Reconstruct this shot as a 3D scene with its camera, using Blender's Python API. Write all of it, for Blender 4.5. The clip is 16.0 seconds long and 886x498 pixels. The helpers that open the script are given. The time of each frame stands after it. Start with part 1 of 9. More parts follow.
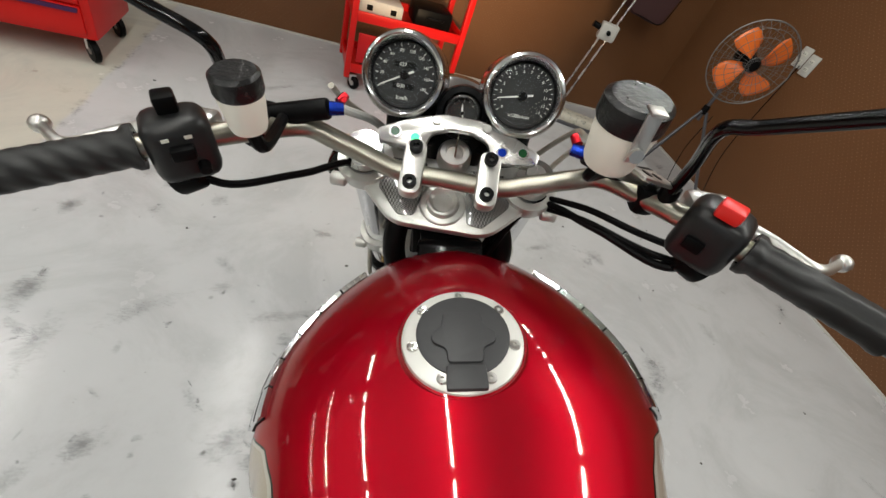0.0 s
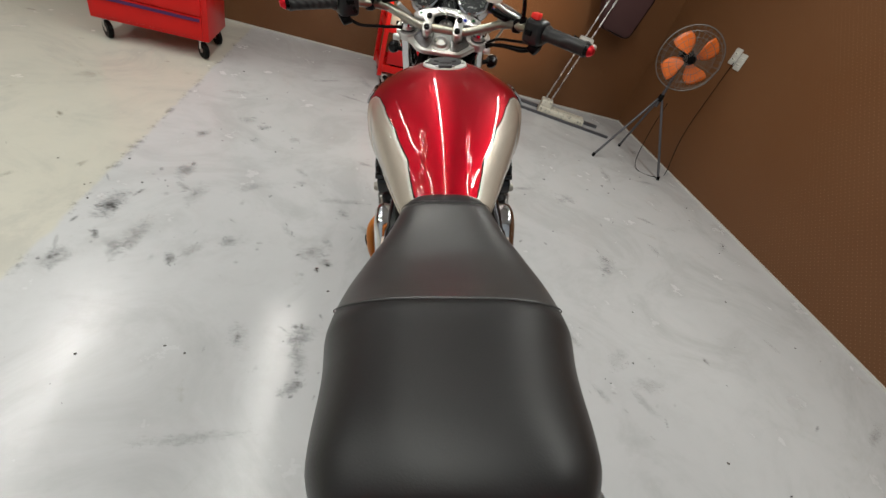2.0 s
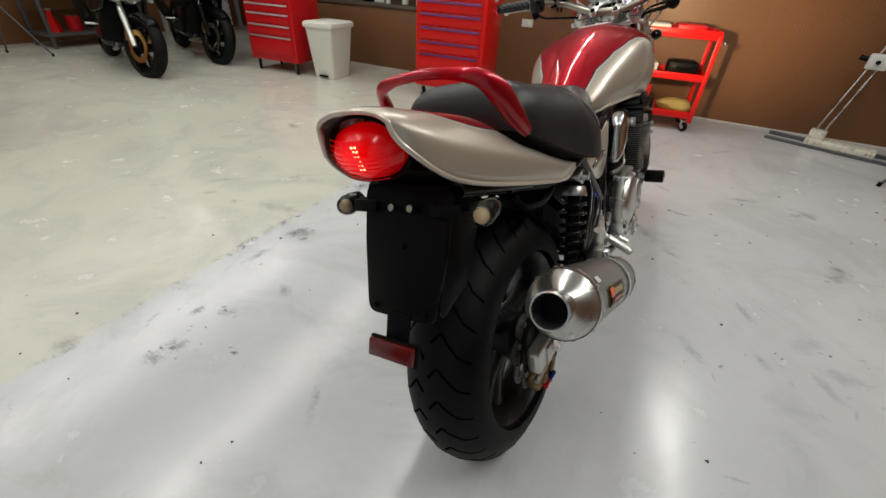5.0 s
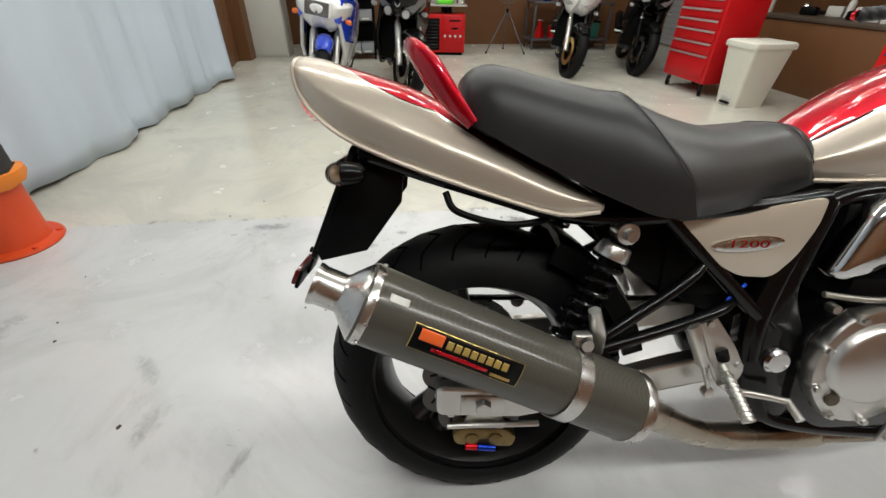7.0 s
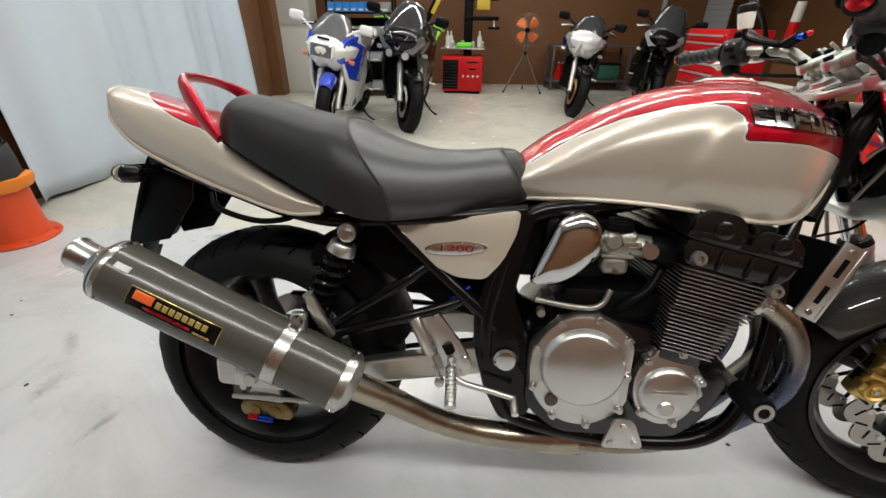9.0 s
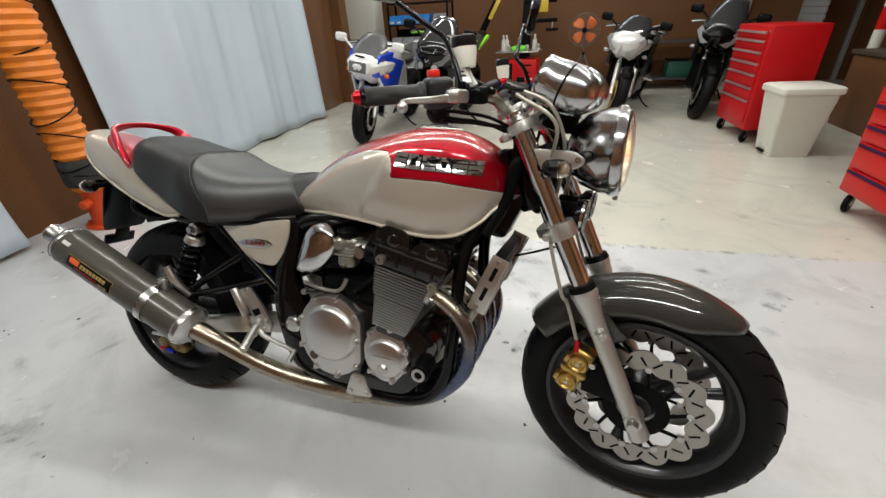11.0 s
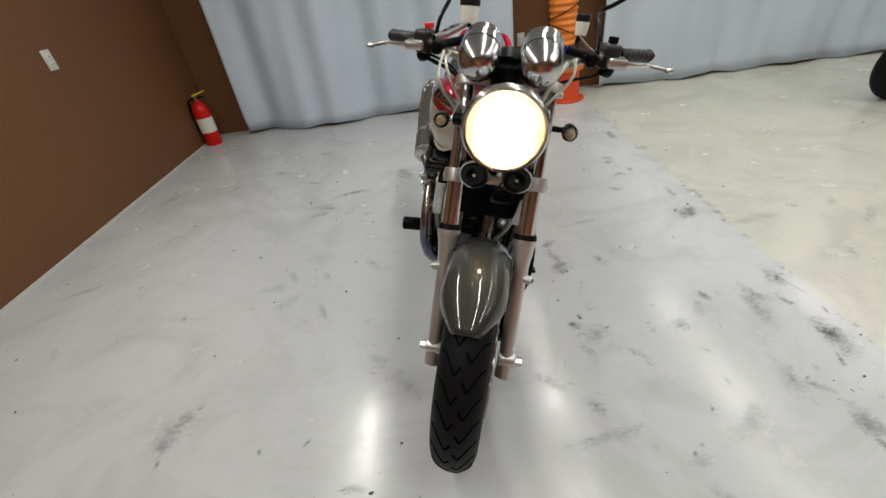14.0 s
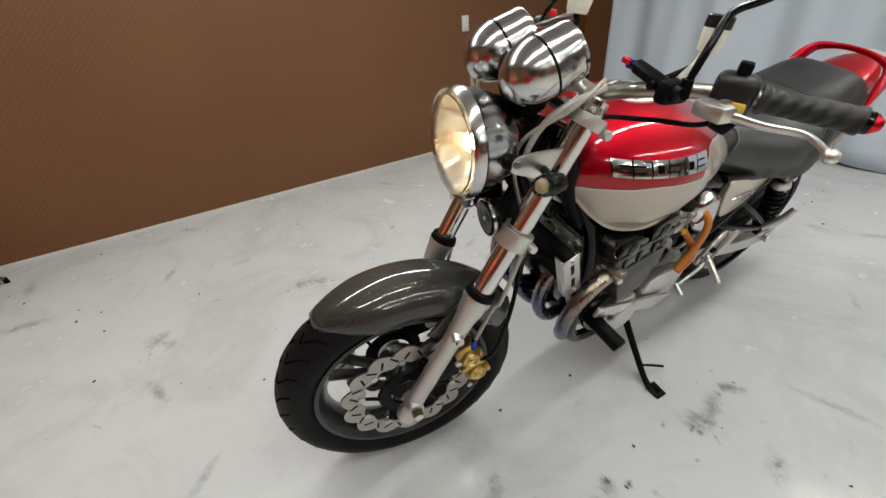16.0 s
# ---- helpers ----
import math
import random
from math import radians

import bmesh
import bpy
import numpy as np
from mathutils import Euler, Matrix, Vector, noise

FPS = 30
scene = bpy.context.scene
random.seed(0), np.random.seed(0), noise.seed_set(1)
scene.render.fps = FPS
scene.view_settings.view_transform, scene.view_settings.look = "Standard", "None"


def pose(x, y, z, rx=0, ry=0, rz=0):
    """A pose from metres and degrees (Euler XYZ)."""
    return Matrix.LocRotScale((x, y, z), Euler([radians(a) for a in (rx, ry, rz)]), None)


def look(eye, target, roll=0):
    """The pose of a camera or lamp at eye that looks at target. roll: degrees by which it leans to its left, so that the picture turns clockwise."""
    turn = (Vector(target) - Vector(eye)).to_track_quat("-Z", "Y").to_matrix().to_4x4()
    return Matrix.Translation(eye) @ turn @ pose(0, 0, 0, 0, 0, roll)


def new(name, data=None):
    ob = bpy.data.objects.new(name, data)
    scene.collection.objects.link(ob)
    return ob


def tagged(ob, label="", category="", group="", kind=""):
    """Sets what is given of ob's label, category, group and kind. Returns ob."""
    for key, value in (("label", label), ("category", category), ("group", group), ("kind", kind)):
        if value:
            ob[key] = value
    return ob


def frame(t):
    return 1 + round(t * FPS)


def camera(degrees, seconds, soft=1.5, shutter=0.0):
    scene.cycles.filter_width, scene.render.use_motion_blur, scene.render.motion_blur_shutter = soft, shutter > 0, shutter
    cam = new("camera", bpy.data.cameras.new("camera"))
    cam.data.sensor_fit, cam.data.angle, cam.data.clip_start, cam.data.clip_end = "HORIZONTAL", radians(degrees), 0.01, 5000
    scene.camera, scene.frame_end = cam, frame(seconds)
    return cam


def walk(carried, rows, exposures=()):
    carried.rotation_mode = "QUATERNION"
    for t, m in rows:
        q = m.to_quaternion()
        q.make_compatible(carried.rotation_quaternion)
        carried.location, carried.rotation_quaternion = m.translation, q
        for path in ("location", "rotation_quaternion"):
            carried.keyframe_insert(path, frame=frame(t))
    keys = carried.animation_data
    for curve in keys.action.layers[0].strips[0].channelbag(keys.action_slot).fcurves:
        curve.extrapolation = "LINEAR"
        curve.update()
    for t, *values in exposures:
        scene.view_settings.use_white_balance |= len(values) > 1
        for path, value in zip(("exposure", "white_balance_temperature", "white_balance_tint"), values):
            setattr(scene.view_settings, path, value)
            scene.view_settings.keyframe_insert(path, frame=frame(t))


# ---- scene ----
EXPOSURES = [(0, 0.10), (1.5, 0.12), (3.0, 0.12), (5.2, 0.09), (7.3, 0.54), (10.2, 0.60), (12.3, 0.10), (14.5, 0.12), (16.0, 0.34)]
cam = camera(94.1, 16.0)

PATH = [
    (0, (-0.349, 0.748, 1.229), (0.246, 2.116, -0.102), 22.9),
    (0.5, (-0.366, 0.561, 1.244), (0.225, 1.957, -0.061), 22.9),
    (1, (-0.384, 0.329, 1.235), (0.197, 1.738, -0.06), 22.8),
    (1.5, (-0.407, 0.08, 1.214), (0.154, 1.517, -0.058), 22.1),
    (2, (-0.411, -0.151, 1.219), (0.088, 1.353, -0.001), 20.0),
    (2.5, (-0.393, -0.417, 1.183), (0.045, 1.176, 0.055), 17.8),
    (3, (-0.403, -0.645, 1.144), (-0.033, 1.012, 0.088), 15.7),
    (3.5, (-0.425, -0.855, 1.104), (-0.183, 0.856, 0.097), 13.1),
    (4, (-0.378, -0.904, 1.071), (-0.295, 0.822, 0.063), 10.5),
    (4.5, (-0.154, -0.856, 1.062), (-0.405, 0.825, 0.009), 6.6),
    (5, (0.05, -0.77, 1.06), (-0.648, 0.738, -0.054), 3.7),
    (5.2, (0.114, -0.721, 1.054), (-0.759, 0.676, -0.08), 2.8),
    (7.3, (0.512, -0.066, 1.019), (-1.162, 0.028, -0.072), 1.1),
    (7.5, (0.528, -0.008, 1.019), (-1.155, 0.047, -0.059), 1.2),
    (8, (0.561, 0.114, 1.017), (-1.137, 0.144, -0.039), 1.6),
    (8.5, (0.613, 0.255, 1.015), (-1.116, 0.281, 0.01), 1.5),
    (9, (0.662, 0.398, 1.038), (-1.085, 0.388, 0.063), 0.7),
    (9.5, (0.719, 0.587, 1.068), (-1.039, 0.52, 0.116), -0.5),
    (10, (0.797, 0.751, 1.1), (-0.965, 0.6, 0.166), -1.6),
    (10.2, (0.838, 0.829, 1.117), (-0.921, 0.636, 0.185), -2.0),
    (12.3, (0.715, 1.865, 1.24), (-0.535, 0.764, 0.133), -5.5),
    (12.5, (0.648, 1.952, 1.229), (-0.496, 0.75, 0.112), -5.8),
    (13, (0.444, 2.179, 1.239), (-0.356, 0.736, 0.109), -7.2),
    (13.5, (0.225, 2.275, 1.236), (-0.157, 0.676, 0.096), -7.9),
    (14, (-0.011, 2.29, 1.222), (0.05, 0.639, 0.096), -8.1),
    (14.5, (-0.277, 2.239, 1.202), (0.231, 0.643, 0.109), -8.1),
    (15, (-0.479, 2.106, 1.176), (0.419, 0.668, 0.115), -7.0),
    (15.5, (-0.668, 1.952, 1.145), (0.554, 0.748, 0.115), -6.0),
    (16, (-0.75, 1.8, 1.101), (0.708, 0.852, 0.113), -4.3),
]
walk(cam, [(t, look(eye, target, roll)) for t, eye, target, roll in PATH], EXPOSURES)

# ---- light ----
world = bpy.data.worlds.new("world")
world.use_nodes = True
world.node_tree.nodes["Background"].inputs[0].default_value = (0.75, 0.85, 1.0, 1)
world.node_tree.nodes["Background"].inputs[1].default_value = 0.008
scene.world = world
CEIL = 2.75
TUBES = [(x, y) for x in (-6.10, -4.35, -2.60, -0.85, 1.12) for y in (-1.35, -0.05, 1.25, 2.55) if x < 0 or y > -1]
TUBE_POWER = 11.8

# ---- materials ----


def mat(name, color, rough=0.5, metal=0.0, var=0.12, scale=6.0, bump=0.0, bscale=120.0, coat=0.0, rvar=0.08, spec=0.5, dirt=0.0):
    """A surface with colour and gloss that vary at two scales, fine relief and, if asked for, a clear coat or grime."""
    m = bpy.data.materials.new(name)
    m.use_nodes = True
    n, l = m.node_tree.nodes, m.node_tree.links
    b = n["Principled BSDF"]
    tc = n.new("ShaderNodeTexCoord")
    big, fine = n.new("ShaderNodeTexNoise"), n.new("ShaderNodeTexNoise")
    for t, s, d in ((big, scale, 5), (fine, bscale, 3)):
        t.inputs["Scale"].default_value, t.inputs["Detail"].default_value = s, d
        l.new(tc.outputs["Object"], t.inputs["Vector"])
    ramp = n.new("ShaderNodeMix")
    ramp.data_type = "RGBA"
    ramp.inputs[6].default_value = (*[c * (1 - var) for c in color], 1)
    ramp.inputs[7].default_value = (*[min(1, c * (1 + var)) for c in color], 1)
    l.new(big.outputs["Fac"], ramp.inputs[0])
    out = ramp.outputs[2]
    if dirt:
        cr = n.new("ShaderNodeMapRange")
        cr.inputs[1].default_value, cr.inputs[2].default_value = 0.52, 0.75
        cr.inputs[4].default_value = dirt
        l.new(fine.outputs["Fac"], cr.inputs[0])
        mx = n.new("ShaderNodeMix")
        mx.data_type = "RGBA"
        mx.inputs[7].default_value = (0.03, 0.027, 0.024, 1)
        l.new(cr.outputs[0], mx.inputs[0])
        l.new(out, mx.inputs[6])
        out = mx.outputs[2]
    l.new(out, b.inputs["Base Color"])
    rr = n.new("ShaderNodeMapRange")
    rr.inputs[3].default_value, rr.inputs[4].default_value = max(0.02, rough - rvar), min(1, rough + rvar)
    l.new(big.outputs["Fac"], rr.inputs[0])
    l.new(rr.outputs[0], b.inputs["Roughness"])
    b.inputs["Metallic"].default_value = metal
    b.inputs["Specular IOR Level"].default_value = spec
    b.inputs["Coat Weight"].default_value, b.inputs["Coat Roughness"].default_value = coat, 0.03
    if bump:
        bp = n.new("ShaderNodeBump")
        bp.inputs["Strength"].default_value, bp.inputs["Distance"].default_value = bump, 0.002
        l.new(fine.outputs["Fac"], bp.inputs["Height"])
        l.new(bp.outputs[0], b.inputs["Normal"])
    return m


def glow(name, color, strength):
    m = bpy.data.materials.new(name)
    m.use_nodes = True
    b = m.node_tree.nodes["Principled BSDF"]
    b.inputs["Base Color"].default_value = (*color, 1)
    b.inputs["Emission Color"].default_value = (*color, 1)
    b.inputs["Emission Strength"].default_value = strength
    return m


def clear(name, color, rough=0.05, ior=1.45):
    m = bpy.data.materials.new(name)
    m.use_nodes = True
    b = m.node_tree.nodes["Principled BSDF"]
    b.inputs["Base Color"].default_value = (*color, 1)
    b.inputs["Roughness"].default_value, b.inputs["IOR"].default_value = rough, ior
    b.inputs["Transmission Weight"].default_value = 1
    return m


def node_mat(name):
    m = bpy.data.materials.new(name)
    m.use_nodes = True
    return m, m.node_tree.nodes, m.node_tree.links, m.node_tree.nodes["Principled BSDF"]


def math_node(n, l, op, a, b=None, c=None):
    k = n.new("ShaderNodeMath")
    k.operation = op
    for i, v in enumerate((a, b, c)):
        if v is None:
            continue
        if isinstance(v, (int, float)):
            k.inputs[i].default_value = v
        else:
            l.new(v, k.inputs[i])
    return k.outputs[0]


def mix_node(n, l, fac, a, b):
    k = n.new("ShaderNodeMix")
    k.data_type = "RGBA"
    for i, v in ((0, fac), (6, a), (7, b)):
        if isinstance(v, tuple):
            k.inputs[i].default_value = (*v, 1)
        elif isinstance(v, (int, float)):
            k.inputs[i].default_value = v
        else:
            l.new(v, k.inputs[i])
    return k.outputs[2]


def noise_node(n, l, vec, scale, detail=4, rough=0.55, distortion=0.0):
    k = n.new("ShaderNodeTexNoise")
    k.inputs["Scale"].default_value, k.inputs["Detail"].default_value = scale, detail
    k.inputs["Roughness"].default_value, k.inputs["Distortion"].default_value = rough, distortion
    l.new(vec, k.inputs["Vector"])
    return k.outputs["Fac"]


def map_node(n, l, v, a, b, c=0.0, d=1.0):
    k = n.new("ShaderNodeMapRange")
    k.interpolation_type = "SMOOTHSTEP"
    for i, x in enumerate((a, b, c, d)):
        k.inputs[i + 1].default_value = x
    l.new(v, k.inputs[0])
    return k.outputs[0]


EDGE_X = -1.39  # where the grey paint meets the beige


def floor_material():
    m, n, l, b = node_mat("painted_floor")
    tc = n.new("ShaderNodeTexCoord").outputs["Object"]
    sep = n.new("ShaderNodeSeparateXYZ")
    l.new(tc, sep.inputs[0])
    big = noise_node(n, l, tc, 0.9, 5)
    mid = noise_node(n, l, tc, 5.0, 6, 0.65)
    fine = noise_node(n, l, tc, 60.0, 4, 0.7)
    wob = math_node(n, l, "MULTIPLY", math_node(n, l, "SUBTRACT", mid, 0.5), 0.06)
    side = map_node(n, l, math_node(n, l, "ADD", sep.outputs[0], wob), EDGE_X - 0.012, EDGE_X + 0.012)
    grey = mix_node(n, l, big, (0.44, 0.447, 0.455), (0.60, 0.605, 0.61))
    beige = mix_node(n, l, big, (0.47, 0.455, 0.39), (0.62, 0.605, 0.53))
    col = mix_node(n, l, side, beige, grey)
    # worn grey-white traffic film
    haze = map_node(n, l, mid, 0.45, 0.8, 0.0, 0.25)
    col = mix_node(n, l, haze, col, (0.36, 0.36, 0.36))
    # cloudy scuffing and brown tyre dust
    cl = map_node(n, l, noise_node(n, l, tc, 1.7, 9, 0.68, 1.2), 0.44, 0.66, 0.0, 0.30)
    col = mix_node(n, l, cl, col, (0.30, 0.30, 0.295))
    br = map_node(n, l, noise_node(n, l, tc, 3.1, 6, 0.7, 0.8), 0.62, 0.78, 0.0, 0.45)
    col = mix_node(n, l, br, col, (0.27, 0.235, 0.17))
    wear = map_node(n, l, noise_node(n, l, tc, 7.5, 9, 0.75, 2.0), 0.56, 0.70, 0.0, 0.08)
    col = mix_node(n, l, wear, col, (0.66, 0.665, 0.66))
    # smudges
    st = noise_node(n, l, tc, 2.6, 7, 0.72, 0.4)
    st = map_node(n, l, st, 0.62, 0.78, 0.0, 0.25)
    st = math_node(n, l, "MULTIPLY", st, map_node(n, l, fine, 0.3, 0.7))
    col = mix_node(n, l, st, col, (0.09, 0.085, 0.08))
    # specks
    sp = map_node(n, l, noise_node(n, l, tc, 38.0, 2, 0.5), 0.76, 0.80, 0.0, 0.7)
    col = mix_node(n, l, sp, col, (0.06, 0.055, 0.05))
    # grime caught along the ragged edge of the paint
    off = math_node(n, l, "ABSOLUTE", math_node(n, l, "SUBTRACT", math_node(n, l, "ADD", sep.outputs[0], wob), EDGE_X))
    rag = map_node(n, l, noise_node(n, l, tc, 9.0, 8, 0.8), 0.50, 0.64)
    grime = math_node(n, l, "MULTIPLY", map_node(n, l, off, 0.004, 0.030, 0.55, 0.0), rag)
    col = mix_node(n, l, grime, col, (0.10, 0.098, 0.092))
    l.new(col, b.inputs["Base Color"])
    l.new(map_node(n, l, mid, 0.2, 0.8, 0.13, 0.30), b.inputs["Roughness"])
    bp = n.new("ShaderNodeBump")
    bp.inputs["Strength"].default_value, bp.inputs["Distance"].default_value = 0.12, 0.003
    l.new(mid, bp.inputs["Height"])
    l.new(bp.outputs[0], b.inputs["Normal"])
    return m


def board_material():
    """Brown perforated hardboard."""
    m, n, l, b = node_mat("brown_pegboard")
    tc = n.new("ShaderNodeTexCoord").outputs["Object"]
    sep = n.new("ShaderNodeSeparateXYZ")
    l.new(tc, sep.inputs[0])
    u = math_node(n, l, "ADD", sep.outputs[0], sep.outputs[1])
    big = noise_node(n, l, tc, 1.3, 5)
    fine = noise_node(n, l, tc, 90.0, 3)
    col = mix_node(n, l, big, (0.126, 0.053, 0.021), (0.176, 0.079, 0.032))
    col = mix_node(n, l, math_node(n, l, "MULTIPLY", fine, 0.35), col, (0.085, 0.036, 0.015))
    dots = None
    for off in (0.0, 0.5):
        a = math_node(n, l, "SUBTRACT", math_node(n, l, "FRACT", math_node(n, l, "ADD", math_node(n, l, "DIVIDE", u, 0.03), off + 40)), 0.5)
        c = math_node(n, l, "SUBTRACT", math_node(n, l, "FRACT", math_node(n, l, "ADD", math_node(n, l, "DIVIDE", sep.outputs[2], 0.03), off + 40)), 0.5)
        d = math_node(n, l, "SQRT", math_node(n, l, "ADD", math_node(n, l, "MULTIPLY", a, a), math_node(n, l, "MULTIPLY", c, c)))
        k = math_node(n, l, "LESS_THAN", d, 0.055)
        dots = k if dots is None else math_node(n, l, "ADD", dots, k)
    col = mix_node(n, l, math_node(n, l, "MULTIPLY", dots, 0.55), col, (0.42, 0.30, 0.18))
    l.new(col, b.inputs["Base Color"])
    l.new(map_node(n, l, big, 0.3, 0.7, 0.38, 0.55), b.inputs["Roughness"])
    b.inputs["Specular IOR Level"].default_value = 0.28
    bp = n.new("ShaderNodeBump")
    bp.inputs["Strength"].default_value, bp.inputs["Distance"].default_value = 0.1, 0.001
    l.new(fine, bp.inputs["Height"])
    l.new(bp.outputs[0], b.inputs["Normal"])
    return m


FLOOR, BOARD = floor_material(), board_material()
CEILING = mat("ceiling_paint", (0.42, 0.42, 0.41), 0.8, var=0.05)
CURTAIN = mat("pale_blue_tarpaulin", (0.50, 0.565, 0.64), 0.55, var=0.07, scale=2.5, bump=0.25, bscale=14)
RED = mat("red_enamel", (0.54, 0.006, 0.005), 0.36, var=0.08, coat=0.08, spec=0.25)
RED_DARK = mat("red_enamel_dim", (0.44, 0.006, 0.009), 0.38, var=0.1, coat=0.08, spec=0.25)
WHITE = mat("white_plastic", (0.66, 0.65, 0.58), 0.45, var=0.06, dirt=0.12)
GREYW = mat("grey_white_paint", (0.52, 0.51, 0.47), 0.5, var=0.06, dirt=0.1)
RUST = mat("flaking_white_paint", (0.60, 0.57, 0.48), 0.6, var=0.15, scale=20, bscale=38, dirt=0.75, bump=0.3)
BLACK = mat("black_plastic", (0.0032, 0.0032, 0.0034), 0.40, var=0.2, bump=0.05, spec=0.08)
GLOSSBLACK = mat("gloss_black_paint", (0.003, 0.003, 0.0033), 0.16, var=0.2, coat=0.12, spec=0.2)
RUBBER = mat("tyre_rubber", (0.0052, 0.0052, 0.0055), 0.55, var=0.35, scale=14, bump=0.3, bscale=160, spec=0.12)
GRIP = mat("grip_rubber", (0.013, 0.013, 0.0135), 0.6, var=0.2, bump=0.3, bscale=240, spec=0.25)
STEEL = mat("brushed_steel", (0.56, 0.55, 0.53), 0.28, 1.0, var=0.1, scale=9, bump=0.03)
ALU = mat("cast_aluminium", (0.62, 0.61, 0.58), 0.36, 1.0, var=0.12, scale=12, bump=0.1, bscale=300)
COVER = mat("satin_engine_cover", (0.60, 0.59, 0.57), 0.33, 1.0, var=0.08, scale=16, bump=0.06, bscale=260)
FORKALU = mat("brushed_fork_aluminium", (0.60, 0.595, 0.565), 0.42, 0.92, var=0.12, scale=10)
CHROME = mat("chrome", (0.64, 0.64, 0.645), 0.085, 1.0, var=0.06, rvar=0.03)
BELL = mat("gauge_chrome", (0.58, 0.58, 0.585), 0.17, 1.0, var=0.06, rvar=0.03)
TITAN = mat("anodised_bar", (0.33, 0.315, 0.265), 0.33, 1.0, var=0.1)
GOLD = mat("gold_anodised", (0.58, 0.40, 0.13), 0.38, 1.0, var=0.15, scale=30, bump=0.1)
BRASS = mat("heat_tinted_steel", (0.38, 0.335, 0.265), 0.27, 1.0, var=0.3, scale=9)


def heat_tint():
    """Steel pipe tinted by heat: straw near the ports, blue lower down, straw again under the engine."""
    m, n, l, b = node_mat("blued_exhaust_steel")
    tc = n.new("ShaderNodeTexCoord").outputs["Object"]
    sep = n.new("ShaderNodeSeparateXYZ")
    l.new(tc, sep.inputs[0])
    h = math_node(n, l, "ADD", sep.outputs[2], math_node(n, l, "MULTIPLY", math_node(n, l, "SUBTRACT", noise_node(n, l, tc, 14.0, 4), 0.5), 0.06))
    col = mix_node(n, l, map_node(n, l, h, 0.20, 0.27), (0.30, 0.26, 0.20), (0.10, 0.115, 0.175))
    col = mix_node(n, l, map_node(n, l, h, 0.40, 0.50), col, (0.24, 0.21, 0.19))
    col = mix_node(n, l, map_node(n, l, h, 0.51, 0.57), col, (0.42, 0.37, 0.29))
    l.new(col, b.inputs["Base Color"])
    b.inputs["Metallic"].default_value = 1.0
    l.new(map_node(n, l, noise_node(n, l, tc, 30.0), 0.3, 0.7, 0.22, 0.36), b.inputs["Roughness"])
    return m


BLUED = heat_tint()
ORANGEHOSE = mat("amber_silicone_hose", (0.48, 0.15, 0.015), 0.35, var=0.2)
ANOBLUE = mat("blue_anodised_fitting", (0.02, 0.06, 0.5), 0.25, 1.0, var=0.1)
ANORED = mat("red_anodised_fitting", (0.6, 0.02, 0.03), 0.28, 1.0, var=0.1)
BRAID = mat("braided_hose", (0.42, 0.40, 0.34), 0.42, 0.6, var=0.15, scale=60, bump=0.4, bscale=500)
CABLEWHITE = mat("clear_sleeved_cable", (0.52, 0.52, 0.50), 0.35, var=0.1)
LENSCLEAR = clear("clear_lens", (1.0, 0.97, 0.9), 0.08)
AMBER = mat("amber_bulb", (0.45, 0.34, 0.22), 0.35, var=0.1)
FINS = mat("fin_edges", (0.29, 0.284, 0.272), 0.30, 0.9, var=0.25)
ENGBLACK = mat("black_engine_enamel", (0.0038, 0.0038, 0.004), 0.20, 0.0, var=0.25, scale=20, bump=0.15, bscale=150, spec=0.45, coat=0.2)
SEAT = mat("black_vinyl", (0.0120, 0.0120, 0.0124), 0.43, var=0.25, scale=10, bump=0.10, bscale=420, spec=0.36)
SEATGRIP = mat("carbon_grain_vinyl", (0.0115, 0.0114, 0.0116), 0.43, var=0.25, scale=10, bump=0.14, bscale=300, spec=0.95)


for m, k in ((SEAT, 0.04), (SEATGRIP, 0.07)):
    b = m.node_tree.nodes["Principled BSDF"]
    b.inputs["Sheen Weight"].default_value, b.inputs["Sheen Roughness"].default_value = k, 0.35
    b.inputs["Sheen Tint"].default_value = (0.9, 0.9, 0.9, 1)


def grip_material():
    """Soft rubber with slanting moulded waves."""
    m, n, l, b = node_mat("wavy_grip_rubber")
    tc = n.new("ShaderNodeTexCoord").outputs["Object"]
    w = n.new("ShaderNodeTexWave")
    w.wave_type, w.bands_direction = "BANDS", "DIAGONAL"
    w.inputs["Scale"].default_value, w.inputs["Distortion"].default_value, w.inputs["Detail"].default_value = 26.0, 3.0, 1.0
    w.inputs["Detail Scale"].default_value = 0.6
    l.new(tc, w.inputs["Vector"])
    fine = noise_node(n, l, tc, 300.0, 2)
    h = math_node(n, l, "ADD", w.outputs["Fac"], math_node(n, l, "MULTIPLY", fine, 0.15))
    bp = n.new("ShaderNodeBump")
    bp.inputs["Strength"].default_value, bp.inputs["Distance"].default_value = 0.7, 0.002
    l.new(h, bp.inputs["Height"])
    l.new(bp.outputs[0], b.inputs["Normal"])
    l.new(mix_node(n, l, w.outputs["Fac"], (0.010, 0.010, 0.010), (0.022, 0.022, 0.022)), b.inputs["Base Color"])
    b.inputs["Roughness"].default_value = 0.48
    b.inputs["Specular IOR Level"].default_value = 0.4
    return m


GRIP = grip_material()


